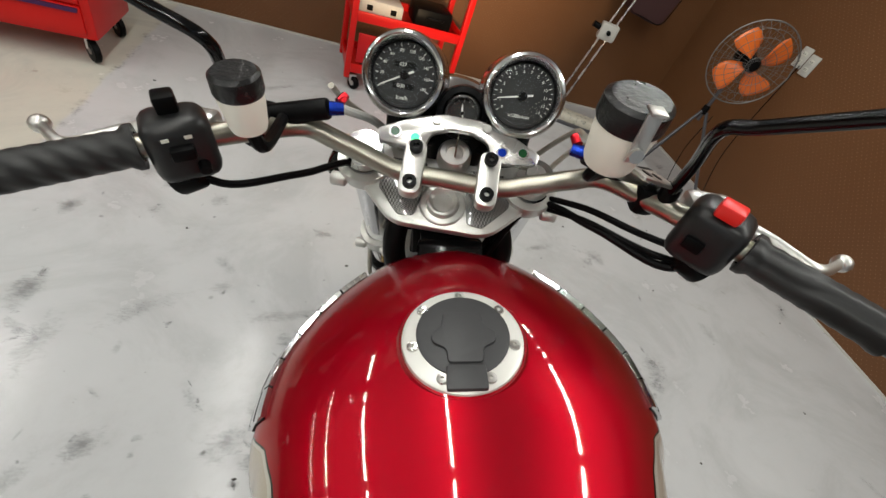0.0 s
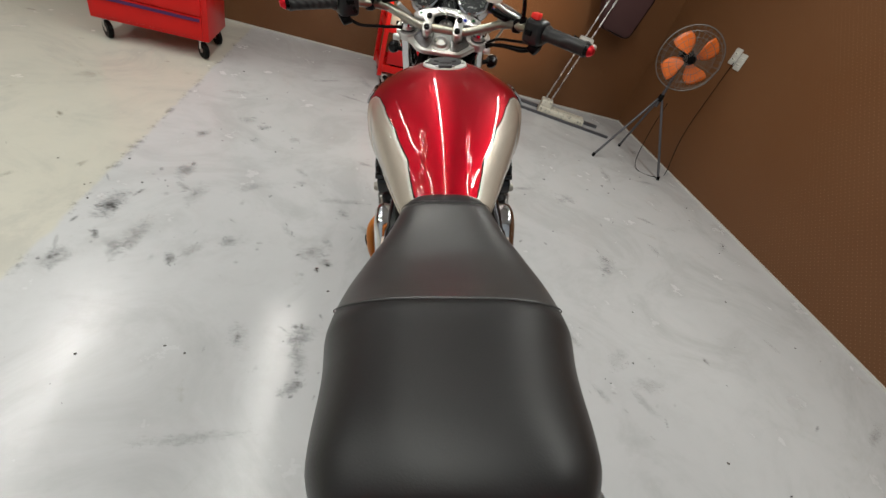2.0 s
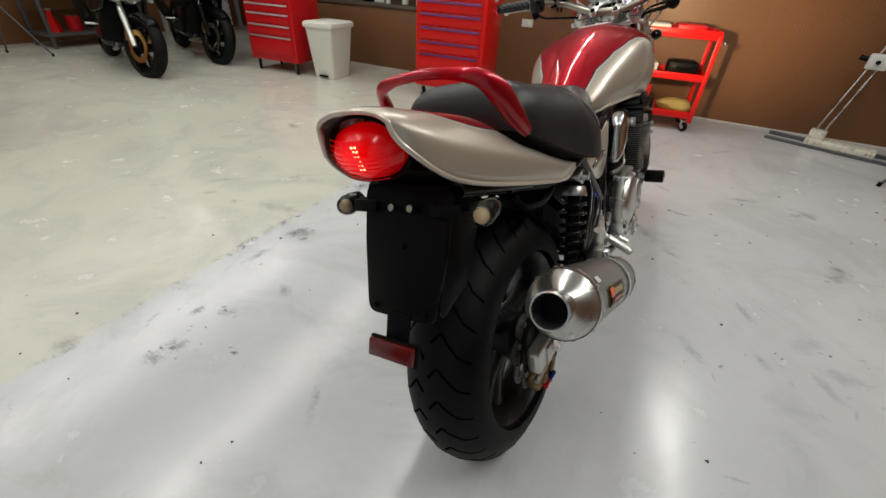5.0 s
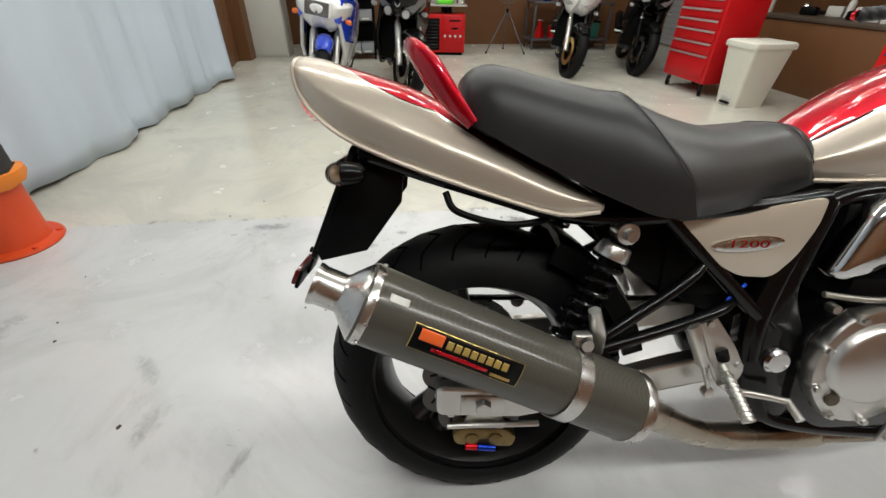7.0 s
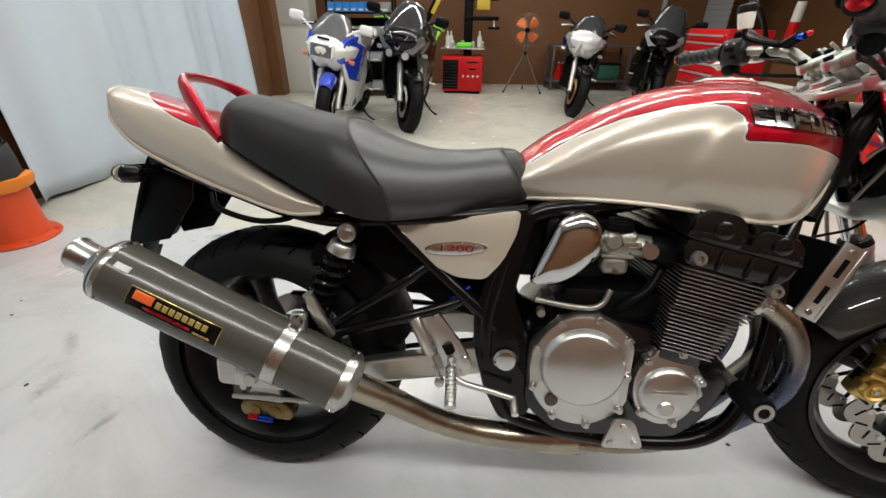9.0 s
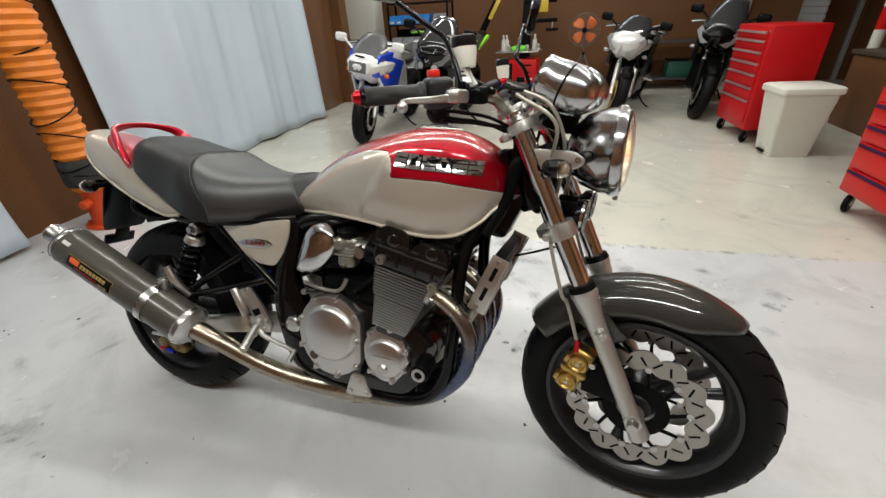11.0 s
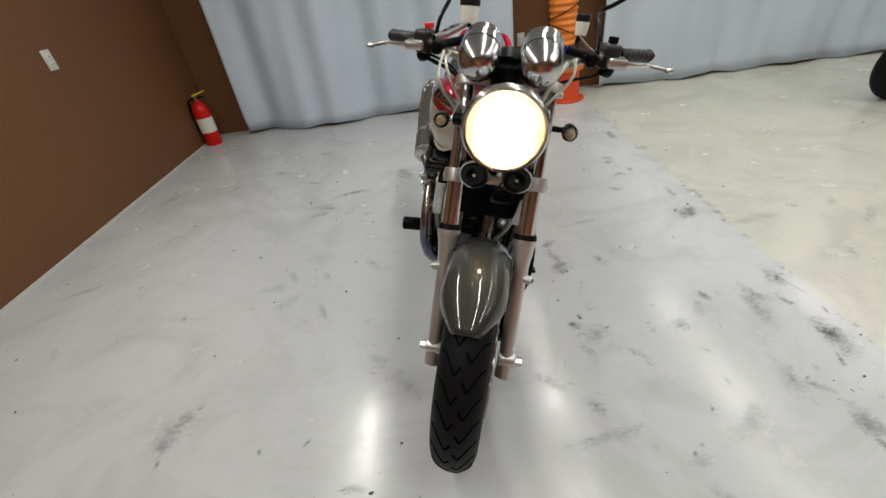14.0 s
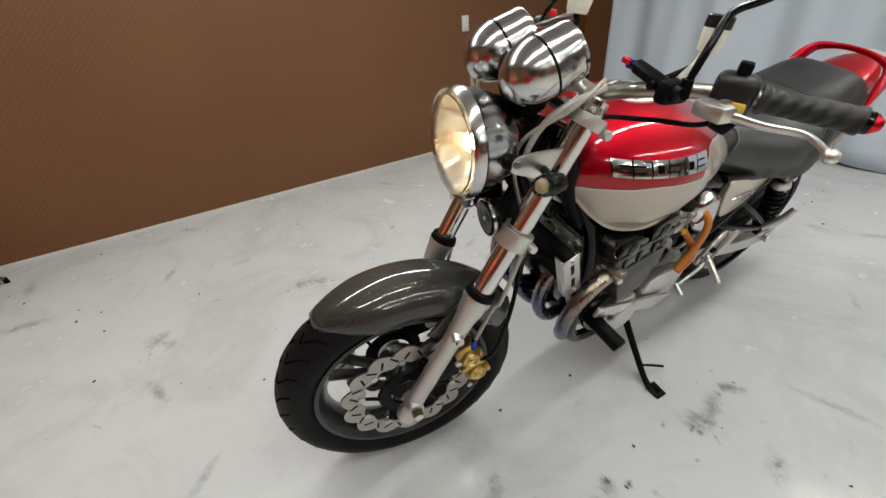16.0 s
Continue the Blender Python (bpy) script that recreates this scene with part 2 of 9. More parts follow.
def carbon(name, light, dark):
    m, n, l, b = node_mat(name)
    tc = n.new("ShaderNodeTexCoord").outputs["Object"]
    ch = n.new("ShaderNodeTexChecker")
    ch.inputs["Scale"].default_value = 520
    l.new(tc, ch.inputs["Vector"])
    col = mix_node(n, l, ch.outputs["Fac"], dark, light)
    col = mix_node(n, l, math_node(n, l, "MULTIPLY", noise_node(n, l, tc, 12.0), 0.35), col, dark)
    l.new(col, b.inputs["Base Color"])
    b.inputs["Roughness"].default_value, b.inputs["Metallic"].default_value = 0.5, 0.04
    b.inputs["Specular IOR Level"].default_value = 0.12
    b.inputs["Coat Weight"].default_value, b.inputs["Coat Roughness"].default_value = 1.0, 0.02
    return m


CARBON = carbon("carbon_weave", (0.040, 0.039, 0.034), (0.018, 0.0178, 0.016))
MUFCARBON = carbon("silencer_weave", (0.078, 0.073, 0.058), (0.048, 0.045, 0.037))


b = MUFCARBON.node_tree.nodes["Principled BSDF"]
b.inputs["Coat Weight"].default_value, b.inputs["Coat Roughness"].default_value = 0.7, 0.20


def paint_material():
    """Candy red over champagne silver, parted where the attribute 'panel' changes sign, with a pinstripe along the edge."""
    m, n, l, b = node_mat("two_tone_paint")
    at = n.new("ShaderNodeAttribute")
    at.attribute_name = "panel"
    d = at.outputs["Fac"]
    tc = n.new("ShaderNodeTexCoord").outputs["Object"]
    fl = noise_node(n, l, tc, 900.0, 1)
    silver = mix_node(n, l, fl, (0.41, 0.36, 0.30), (0.52, 0.465, 0.39))
    red = mix_node(n, l, noise_node(n, l, tc, 6.0), (0.31, 0.0004, 0.008), (0.41, 0.0005, 0.012))
    k = map_node(n, l, d, -0.0006, 0.0006)
    col = mix_node(n, l, k, red, silver)
    line = math_node(n, l, "MULTIPLY", math_node(n, l, "GREATER_THAN", d, -0.0026), math_node(n, l, "LESS_THAN", d, -0.001))
    col = mix_node(n, l, line, col, (0.012, 0.012, 0.012))
    line = math_node(n, l, "MULTIPLY", math_node(n, l, "GREATER_THAN", d, -0.001), math_node(n, l, "LESS_THAN", d, 0.0022))
    col = mix_node(n, l, line, col, (0.55, 0.53, 0.48))
    l.new(col, b.inputs["Base Color"])
    l.new(map_node(n, l, k, 0, 1, 0.72, 0.48), b.inputs["Metallic"])
    l.new(map_node(n, l, k, 0, 1, 0.40, 0.36), b.inputs["Roughness"])
    b.inputs["Specular IOR Level"].default_value = 0.05
    b.inputs["Coat Weight"].default_value, b.inputs["Coat Roughness"].default_value = 1.0, 0.045
    return m


PAINT = paint_material()
CANDY = mat("candy_red_paint", (0.36, 0.0005, 0.010), 0.40, 0.72, var=0.08, coat=1.0, spec=0.05)
SILVERPAINT = mat("champagne_paint", (0.54, 0.475, 0.39), 0.40, 0.42, var=0.06, scale=400, coat=1.0)


# ---- shaping helpers ----


def part(name, bm, material, parent=None, label="", smooth=True, m=None):
    """Links a bmesh as one mesh object under a thing or a part; alone it is a thing."""
    if m is not None:
        bmesh.ops.transform(bm, matrix=m, verts=bm.verts)
    bmesh.ops.recalc_face_normals(bm, faces=bm.faces)
    me = bpy.data.meshes.new(name)
    bm.to_mesh(me)
    bm.free()
    me.materials.append(material)
    if smooth:
        me.shade_smooth()
        me.set_sharp_from_angle(angle=radians(38))
    ob = new(name, me)
    if parent is not None:
        ob.parent = parent
    if label:
        ob["label"] = label
    return ob


def thing(name, label, category, m=None, group="", kind=""):
    ob = tagged(new(name), label, category, group, kind)
    if m is not None:
        ob.matrix_basis = m
    return ob


def box(c, s, bevel=0.004, m=None, bm=None, seg=2):
    bm = bm or bmesh.new()
    t = Matrix.Translation(c) @ Matrix.Diagonal((*s, 1))
    if m is not None:
        t = m @ t
    vs = bmesh.ops.create_cube(bm, size=1, matrix=t)["verts"]
    if bevel:
        es = list({e for v in vs for e in v.link_edges})
        bmesh.ops.bevel(bm, geom=es, offset=min(bevel, min(s) * 0.45), segments=seg, profile=0.5, affect="EDGES")
    return bm


def rod(a, b, r0, r1=None, seg=20, bm=None, bevel=0.0, cap=True):
    bm = bm or bmesh.new()
    a, b = Vector(a), Vector(b)
    q = (b - a).to_track_quat("Z", "Y").to_matrix().to_4x4()
    t = Matrix.Translation((a + b) / 2) @ q
    r1 = r0 if r1 is None else r1
    g = bmesh.ops.create_cone(bm, cap_ends=cap, segments=seg, radius1=r0, radius2=r1, depth=(b - a).length, matrix=t)
    if bevel:
        es = list({e for v in g["verts"] for e in v.link_edges if len(e.link_faces) == 2 and e.calc_face_angle(0) > 0.9})
        bmesh.ops.bevel(bm, geom=es, offset=bevel, segments=2, profile=0.5, affect="EDGES")
    return bm


def spline(pts, n=8):
    """Points along a smooth curve through pts."""
    p = [Vector(v) for v in pts]
    p = [p[0] * 2 - p[1]] + p + [p[-1] * 2 - p[-2]]
    out = []
    for i in range(1, len(p) - 2):
        for k in range(n):
            t = k / n
            a, b, c, d = p[i - 1:i + 3]
            out.append(0.5 * (2 * b + (c - a) * t + (2 * a - 5 * b + 4 * c - d) * t * t + (3 * b - a - 3 * c + d) * t ** 3))
    return out + [p[-2]]


def tube(pts, r, seg=10, n=8, bm=None, flat=1.0):
    """A round bar along a smooth curve; r may be a list of radii, one for each given point."""
    bm = bm or bmesh.new()
    c = spline(pts, n)
    rs = r if isinstance(r, (list, tuple)) else [r] * len(pts)
    rr = [rs[min(i // n, len(rs) - 1)] + ((rs[min(i // n + 1, len(rs) - 1)] - rs[min(i // n, len(rs) - 1)]) * (i % n) / n) for i in range(len(c))]
    rings, up = [], None
    for i, v in enumerate(c):
        d = (c[min(i + 1, len(c) - 1)] - c[max(i - 1, 0)]).normalized()
        if up is None:
            up = d.orthogonal().normalized()
        up = (up - d * up.dot(d)).normalized()
        s = d.cross(up)
        rings.append([bm.verts.new(v + (up * math.cos(a) + s * math.sin(a) * flat) * rr[i]) for a in [2 * math.pi * k / seg for k in range(seg)]])
    for a, b in zip(rings, rings[1:]):
        for k in range(seg):
            bm.faces.new((a[k], a[(k + 1) % seg], b[(k + 1) % seg], b[k]))
    bm.faces.new(rings[0][::-1])
    bm.faces.new(rings[-1])
    return bm


def turn(profile, origin, axis, seg=40, bm=None, sx=1.0, closed=False):
    """A turned body: profile of (radius, height along axis)."""
    bm = bm or bmesh.new()
    q = Vector(axis).to_track_quat("Z", "Y").to_matrix().to_4x4()
    t = Matrix.Translation(origin) @ q
    rings = []
    for r, h in profile:
        if r < 1e-6:
            rings.append([bm.verts.new(t @ Vector((0, 0, h)))])
        else:
            rings.append([bm.verts.new(t @ Vector((r * sx * math.cos(a), r * math.sin(a), h))) for a in [2 * math.pi * k / seg for k in range(seg)]])
    pairs = list(zip(rings, rings[1:])) + ([(rings[-1], rings[0])] if closed else [])
    for a, b in pairs:
        for k in range(seg):
            j = (k + 1) % seg
            if len(a) == 1 and len(b) > 1:
                bm.faces.new((a[0], b[j], b[k]))
            elif len(b) == 1 and len(a) > 1:
                bm.faces.new((a[k], a[j], b[0]))
            elif len(a) > 1:
                bm.faces.new((a[k], a[j], b[j], b[k]))
    return bm


def slab(pts, x0, x1, bevel=0.004, bm=None, plane="yz", holes=()):
    """A plate: an outline in a plane, given thickness between x0 and x1 across it."""
    bm = bm or bmesh.new()
    put = {"yz": lambda a, b, c: (c, a, b), "xz": lambda a, b, c: (a, c, b), "xy": lambda a, b, c: (a, b, c)}[plane]
    vs = [bm.verts.new(put(a, b, x0)) for a, b in pts]
    f = bm.faces.new(vs)
    g = bmesh.ops.extrude_face_region(bm, geom=[f])
    nv = [v for v in g["geom"] if isinstance(v, bmesh.types.BMVert)]
    bmesh.ops.translate(bm, verts=nv, vec=Vector(put(0, 0, x1 - x0)))
    if bevel:
        es = list({e for v in vs + nv for e in v.link_edges if e.is_valid})
        es = [e for e in es if len(e.link_faces) == 2 and e.calc_face_angle(0) > 0.6]
        bmesh.ops.bevel(bm, geom=es, offset=bevel, segments=2, profile=0.5, affect="EDGES", clamp_overlap=True)
    return bm


def skin(rings, bm=None, closed=True, cap=True):
    """A skin over rings of equal length."""
    bm = bm or bmesh.new()
    vs = [[bm.verts.new(p) for p in ring] for ring in rings]
    n = len(vs[0])
    for a, b in zip(vs, vs[1:]):
        for k in range(n if closed else n - 1):
            j = (k + 1) % n
            bm.faces.new((a[k], a[j], b[j], b[k]))
    if cap and closed:
        bm.faces.new(vs[0][::-1])
        bm.faces.new(vs[-1])
    return bm


def rounded(pts, r, n=4):
    """An outline with its corners rounded."""
    out, k = [], len(pts)
    for i in range(k):
        p, a, b = Vector(pts[i]), Vector(pts[i - 1]), Vector(pts[(i + 1) % k])
        d0, d1 = (a - p), (b - p)
        q = min(r, d0.length * 0.45, d1.length * 0.45)
        s, e = p + d0.normalized() * q, p + d1.normalized() * q
        for j in range(n + 1):
            t = j / n
            out.append(tuple((s * (1 - t) ** 2 + p * 2 * t * (1 - t) + e * t * t)[:2]))
    return out


def lerp(x, table):
    """A smooth reading of a table of (x, value)."""
    xs, ys = [t[0] for t in table], [t[1] for t in table]
    if x <= xs[0]:
        return ys[0]
    if x >= xs[-1]:
        return ys[-1]
    i = max(k for k in range(len(xs) - 1) if xs[k] <= x)
    def slope(k):
        if k == 0 or k == len(xs) - 1:
            return (ys[min(k + 1, len(xs) - 1)] - ys[max(k - 1, 0)]) / (xs[min(k + 1, len(xs) - 1)] - xs[max(k - 1, 0)])
        return (ys[k + 1] - ys[k - 1]) / (xs[k + 1] - xs[k - 1])
    h = xs[i + 1] - xs[i]
    t = (x - xs[i]) / h
    return ys[i] * (2 * t ** 3 - 3 * t * t + 1) + slope(i) * h * (t ** 3 - 2 * t * t + t) + ys[i + 1] * (-2 * t ** 3 + 3 * t * t) + slope(i + 1) * h * (t ** 3 - t * t)


def bolt(p, axis, r=0.006, h=0.005, bm=None):
    p, a = Vector(p), Vector(axis).normalized()
    return rod(p, p + a * h, r, r * 0.92, seg=10, bm=bm)


def mirrored(fn):
    """fn(side) for the right (+1) and the left (-1)."""
    return [fn(s) for s in (1, -1)]

# ---- the room ----
WALL_E, WALL_N, WALL_S, WALL_W, WALL_N2 = 2.40, 4.05, -2.22, -7.45, 5.6
STEP_X = -2.10  # where the front wall steps back behind the workbench


def structure(name, bm, material, label, smooth=False):
    return tagged(part(name, bm, material, None, label, smooth), label, name.split("_")[0], "", "structure")


floor = structure("floor", box(((WALL_E + WALL_W) / 2, (WALL_N2 + WALL_S) / 2, -0.1), (WALL_E - WALL_W + 0.4, WALL_N2 - WALL_S + 0.4, 0.2), 0),
          FLOOR, "painted concrete floor, grey and beige, scuffed and stained")
structure("ceiling", box(((WALL_E + WALL_W) / 2, (WALL_N2 + WALL_S) / 2, CEIL + 0.1), (WALL_E - WALL_W + 0.4, WALL_N2 - WALL_S + 0.4, 0.2), 0),
          CEILING, "plain off-white workshop ceiling")
structure("wall_east", box((WALL_E + 0.05, (WALL_N + WALL_S) / 2, CEIL / 2), (0.1, WALL_N - WALL_S, CEIL), 0), BOARD, "brown perforated hardboard wall")
structure("wall_north", box(((WALL_E + 0.1 + STEP_X) / 2, WALL_N + 0.05, CEIL / 2), (WALL_E + 0.1 - STEP_X, 0.1, CEIL), 0), BOARD, "brown perforated hardboard wall")
structure("wall_return", box((STEP_X + 0.05, (WALL_N + 0.1 + WALL_N2) / 2, CEIL / 2), (0.1, WALL_N2 - WALL_N - 0.1, CEIL), 0), BOARD, "brown hardboard wall beside the workbench")
structure("wall_recess", box(((STEP_X + WALL_W) / 2, WALL_N2 + 0.05, CEIL / 2), (STEP_X - WALL_W + 0.3, 0.1, CEIL), 0), BOARD, "brown hardboard wall behind the workbench")
structure("wall_south", box(((WALL_E + 0.1 + WALL_W) / 2, WALL_S - 0.05, CEIL / 2), (WALL_E + 0.1 - WALL_W, 0.1, CEIL), 0), BOARD, "brown hardboard wall behind the curtains")
structure("wall_west", box((WALL_W - 0.05, (WALL_S + WALL_N2) / 2, CEIL / 2), (0.1, WALL_N2 - WALL_S + 0.2, CEIL), 0), BOARD, "brown hardboard wall at the far end")
structure("baseboard", box(((WALL_E + STEP_X) / 2, WALL_N - 0.004, 0.006), (WALL_E - STEP_X, 0.008, 0.012), 0.001), GREYW, "thin pale sealing strip along the wall")
structure("baseboard_east", box((WALL_E - 0.004, (WALL_N + WALL_S) / 2, 0.006), (0.008, WALL_N - WALL_S - 0.02, 0.012), 0.001), GREYW, "thin pale sealing strip along the wall")


def curtain(x0, x1, y, seed, lab):
    rnd = random.Random(seed)
    ph = [rnd.uniform(0, 6.3) for _ in range(6)]
    n = int((x1 - x0) / 0.025)
    rows = []
    for k in range(24):
        z = 0.012 + (CEIL - 0.03) * (k / 23)
        f = 1.0 - 0.35 * k / 23
        row = []
        for i in range(n + 1):
            x = x0 + (x1 - x0) * i / n
            w = 0.045 * math.sin(5.2 * x + ph[0] + 0.25 * z) + 0.028 * math.sin(11.7 * x + ph[1] - 0.4 * z) + 0.012 * math.sin(23 * x + ph[2] + z)
            w += 0.02 * math.sin(2.1 * x + 1.7 * z + ph[3])
            drag = 0.05 * math.exp(-z / 0.12) * math.sin(4 * x + ph[4])
            row.append((x, y + w * f + drag, z if k else 0.006 + 0.012 * (1 + math.sin(7 * x + ph[5]))))
        rows.append(row)
    bm = skin(rows, closed=False, cap=False)
    ob = tagged(part("curtain", bm, CURTAIN), lab, "curtain")
    s = ob.modifiers.new("thickness", "SOLIDIFY")
    s.thickness = 0.004
    return ob


curtain(-0.80, 1.98, -2.04, 3, "pale blue tarpaulin curtain hanging in folds to the floor")
curtain(-4.72, -1.66, -2.03, 8, "pale blue tarpaulin curtain, gathered, beside the brown door panel")


def ceiling_light(x, y):
    t = thing("ceiling_light", "white batten with one long fluorescent tube on the ceiling", "light", Matrix.Translation((x, y, CEIL)), "ceiling lights")
    part("housing", box((0, 0, -0.03), (0.09, 1.25, 0.06), 0.01), GREYW, t)
    part("reflector", slab([(-0.045, -0.06), (0.045, -0.06), (0.075, -0.095), (0.07, -0.1), (0.04, -0.066), (-0.04, -0.066), (-0.07, -0.1), (-0.075, -0.095)], -0.61, 0.61, 0, plane="xz"), GREYW, t, smooth=False)
    for s in (-1, 1):
        part("end_cap", box((0, s * 0.605, -0.075), (0.04, 0.02, 0.05), 0.004), WHITE, t)
    la = bpy.data.lights.new("tube_light", "AREA")
    la.shape, la.size, la.size_y, la.energy, la.color = "RECTANGLE", 0.035, 1.18, TUBE_POWER * (1.45 if x > 0 else 0.65 if x < -6 else 0.75 if y < -1 else 1.0), (0.975, 0.98, 0.925)
    lo = new("tube_light", la)
    lo.matrix_basis = Matrix.Translation((x, y, CEIL - 0.1))


for tx, ty in TUBES:
    ceiling_light(tx, ty)


# ---- things round the room ----


def caster(parent, x, y, r=0.045):
    c = part("caster", box((x, y, 2 * r + 0.012), (0.05, 0.06, 0.012), 0.003), STEEL, parent, "black swivel caster")
    part("fork", box((x, y, r + 0.03), (0.035, 0.03, 0.06), 0.006), STEEL, c)
    wh = part("wheel", turn([(0.012, -0.015), (r - 0.006, -0.015), (r, -0.009), (r, 0.009), (r - 0.006, 0.015), (0.012, 0.015)], (x + 0.012, y - 0.012, r), (0.75, 0.66, 0), 24), BLACK, c)
    part("hub", rod((x - 0.001, y - 0.0235, r), (x + 0.025, y - 0.0005, r), 0.016, 0.016, 16), STEEL, wh)


def tool_chest(name, w, d, h, drawers, handle, label, m, base=0.12, red=RED):
    """A roller cabinet: front towards -y, drawers given by height from the top down."""
    t = thing(name, label, "tool chest", m)
    part("body", box((0, d / 2, base + (h - base) / 2), (w, d, h - base), 0.012), red, t)
    z = h - 0.035
    for dh in drawers:
        f = part("drawer", box((0, -0.004, z - dh / 2), (w - 0.075, 0.02, dh - 0.010), 0.004), red, t)
        part("handle", slab([(-0.010, z - 0.010), (-0.022, z - 0.012), (-0.026, z - 0.028), (-0.020, z - 0.026), (-0.014, z - 0.018)], -w / 2 + 0.045, w / 2 - 0.045, 0), handle, f, smooth=False)
        z -= dh
    part("lock", rod((w / 2 - 0.03, 0, h - 0.045), (w / 2 - 0.03, -0.006, h - 0.045), 0.009), STEEL, t)
    for x in (-1, 1):
        for y in (0.05, d - 0.05):
            caster(t, x * (w / 2 - 0.06), y, 0.055)
    return t


VIOLET = mat("purple_anodised_strip", (0.10, 0.035, 0.115), 0.35, 0.8, var=0.1)
SILVERSTRIP = mat("silver_strip", (0.7, 0.7, 0.7), 0.3, 0.9, var=0.05)
chest = tool_chest("tool_chest", 0.68, 0.44, 1.02, (0.060, 0.065, 0.100, 0.110, 0.115, 0.105, 0.155, 0.135), VIOLET, "tall red roller tool chest with purple drawer strips", pose(-1.77, 3.0, 0, 0, 0, 2.5))
part("side_handle", tube([(0.338, 0.20, 0.87), (0.356, 0.20, 0.88), (0.358, 0.20, 0.92), (0.356, 0.20, 0.96), (0.338, 0.20, 0.97)], 0.009), GREYW, chest)
chest2 = tool_chest("tool_chest", 0.66, 0.44, 0.98, (0.07, 0.09, 0.09, 0.09, 0.11, 0.11, 0.21), SILVERSTRIP, "red roller tool chest with silver drawer strips beside the bin", pose(-3.92, 2.93, 0, 0, 0, 3), red=RED_DARK)

# pedal bin
def bin_thing(m):
    t = thing("pedal_bin", "off-white plastic pedal bin, scuffed", "bin", m)
    def ring(w, d, z, r=0.03):
        return [(x, y, z) for x, y in rounded([(-w / 2, -d / 2), (w / 2, -d / 2), (w / 2, d / 2), (-w / 2, d / 2)], r)]
    part("body", skin([ring(0.24, 0.30, 0.0), ring(0.25, 0.31, 0.015), ring(0.33, 0.40, 0.50), ring(0.34, 0.41, 0.51)]), WHITE, t)
    part("lid", skin([ring(0.36, 0.43, 0.505), ring(0.37, 0.44, 0.52), ring(0.365, 0.435, 0.55), ring(0.33, 0.40, 0.562)]), WHITE, t)
    part("hinge_slot", box((-0.08, -0.02, 0.563), (0.012, 0.16, 0.004), 0.001), GREYW, t)
    part("pedal", box((0, -0.165, 0.03), (0.11, 0.03, 0.018), 0.005), BLACK, t)
    part("pedal_recess", box((0, -0.158, 0.075), (0.12, 0.012, 0.05), 0.004), GREYW, t)
    return t


bin_thing(pose(-3.30, 3.17, 0, 0, 0, 4))

# red tool cart under the gauges' line of sight
def tool_cart(m):
    t = thing("tool_cart", "red three-shelf tool cart loaded with cases and a box", "cart", m)
    for x in (-0.33, 0.33):
        for y in (0.0, 0.36):
            part("post", box((x, y, 0.42), (0.035, 0.035, 0.68), 0.004), RED, t)
    for z, tray in ((0.12, 0.05), (0.42, 0.05), (0.73, 0.06)):
        bm = box((0, 0.18, z), (0.68, 0.38, 0.012), 0.003)
        for y in (-0.005, 0.365):
            box((0, y, z + tray / 2), (0.68, 0.012, tray), 0.003, bm=bm)
        for x in (-0.335, 0.335):
            box((x, 0.18, z + tray / 2), (0.012, 0.37, tray), 0.003, bm=bm)
        part("tray", bm, RED, t)
    part("mesh_panel", box((-0.17, -0.012, 0.27), (0.24, 0.008, 0.17), 0.003), RED_DARK, t)
    part("handle", tube([(0.345, 0.03, 0.72), (0.39, 0.03, 0.70), (0.39, 0.33, 0.70), (0.345, 0.33, 0.72)], 0.011), STEEL, t)
    for x in (-0.29, 0.29):
        for y in (0.03, 0.33):
            caster(t, x, y, 0.04)
    return t


CART = pose(0.05, 3.40, 0, 0, 0, 6)
tool_cart(CART)


def loose(name, bm, material, label, category, m, extra=()):
    t = tagged(part(name, bm, material), label, category)
    t.matrix_basis = m
    for nm, b2, mt in extra:
        part(nm, b2, mt, t)
    return t


loose("tool_case", box((0, 0, 0.045), (0.26, 0.2, 0.09), 0.015), GREYW, "pale grey plastic tool case on the cart", "case", CART @ pose(-0.17, 0.17, 0.427),
      [("latch", box((s * 0.07, -0.102, 0.05), (0.035, 0.008, 0.03), 0.003), BLACK) for s in (-1, 1)])
loose("power_tool_case", box((0, 0, 0.06), (0.24, 0.22, 0.12), 0.03), BLACK, "black moulded power tool case on the cart", "case", CART @ pose(0.15, 0.17, 0.427),
      [("handle", tube([(-0.05, -0.112, 0.07), (-0.04, -0.135, 0.08), (0.04, -0.135, 0.08), (0.05, -0.112, 0.07)], 0.007), BLACK)])
YELLOW = mat("yellow_cloth", (0.42, 0.31, 0.09), 0.8, var=0.25, scale=14, bump=0.3, bscale=60)
bm = bmesh.new()
bmesh.ops.create_icosphere(bm, subdivisions=3, radius=0.1)
for v in bm.verts:
    k = 1 + 0.25 * noise.noise(v.co * 14)
    v.co = Vector((v.co.x * 1.5 * k, v.co.y * k, max(-0.055, v.co.z * 0.62 * k)))
loose("rag_bundle", bm, YELLOW, "crumpled yellow rag bundle on the cart's lower shelf", "rag", CART @ pose(0.2, 0.16, 0.183))
loose("small_box", box((0, 0, 0.05), (0.18, 0.22, 0.10), 0.006), BLACK, "dark parts box on the cart", "box", CART @ pose(-0.15, 0.18, 0.127))
loose("red_tray", box((0, 0, 0.04), (0.22, 0.24, 0.08), 0.012), RED_DARK, "dull red tray on the cart's top", "tray", CART @ pose(0.12, 0.18, 0.737))
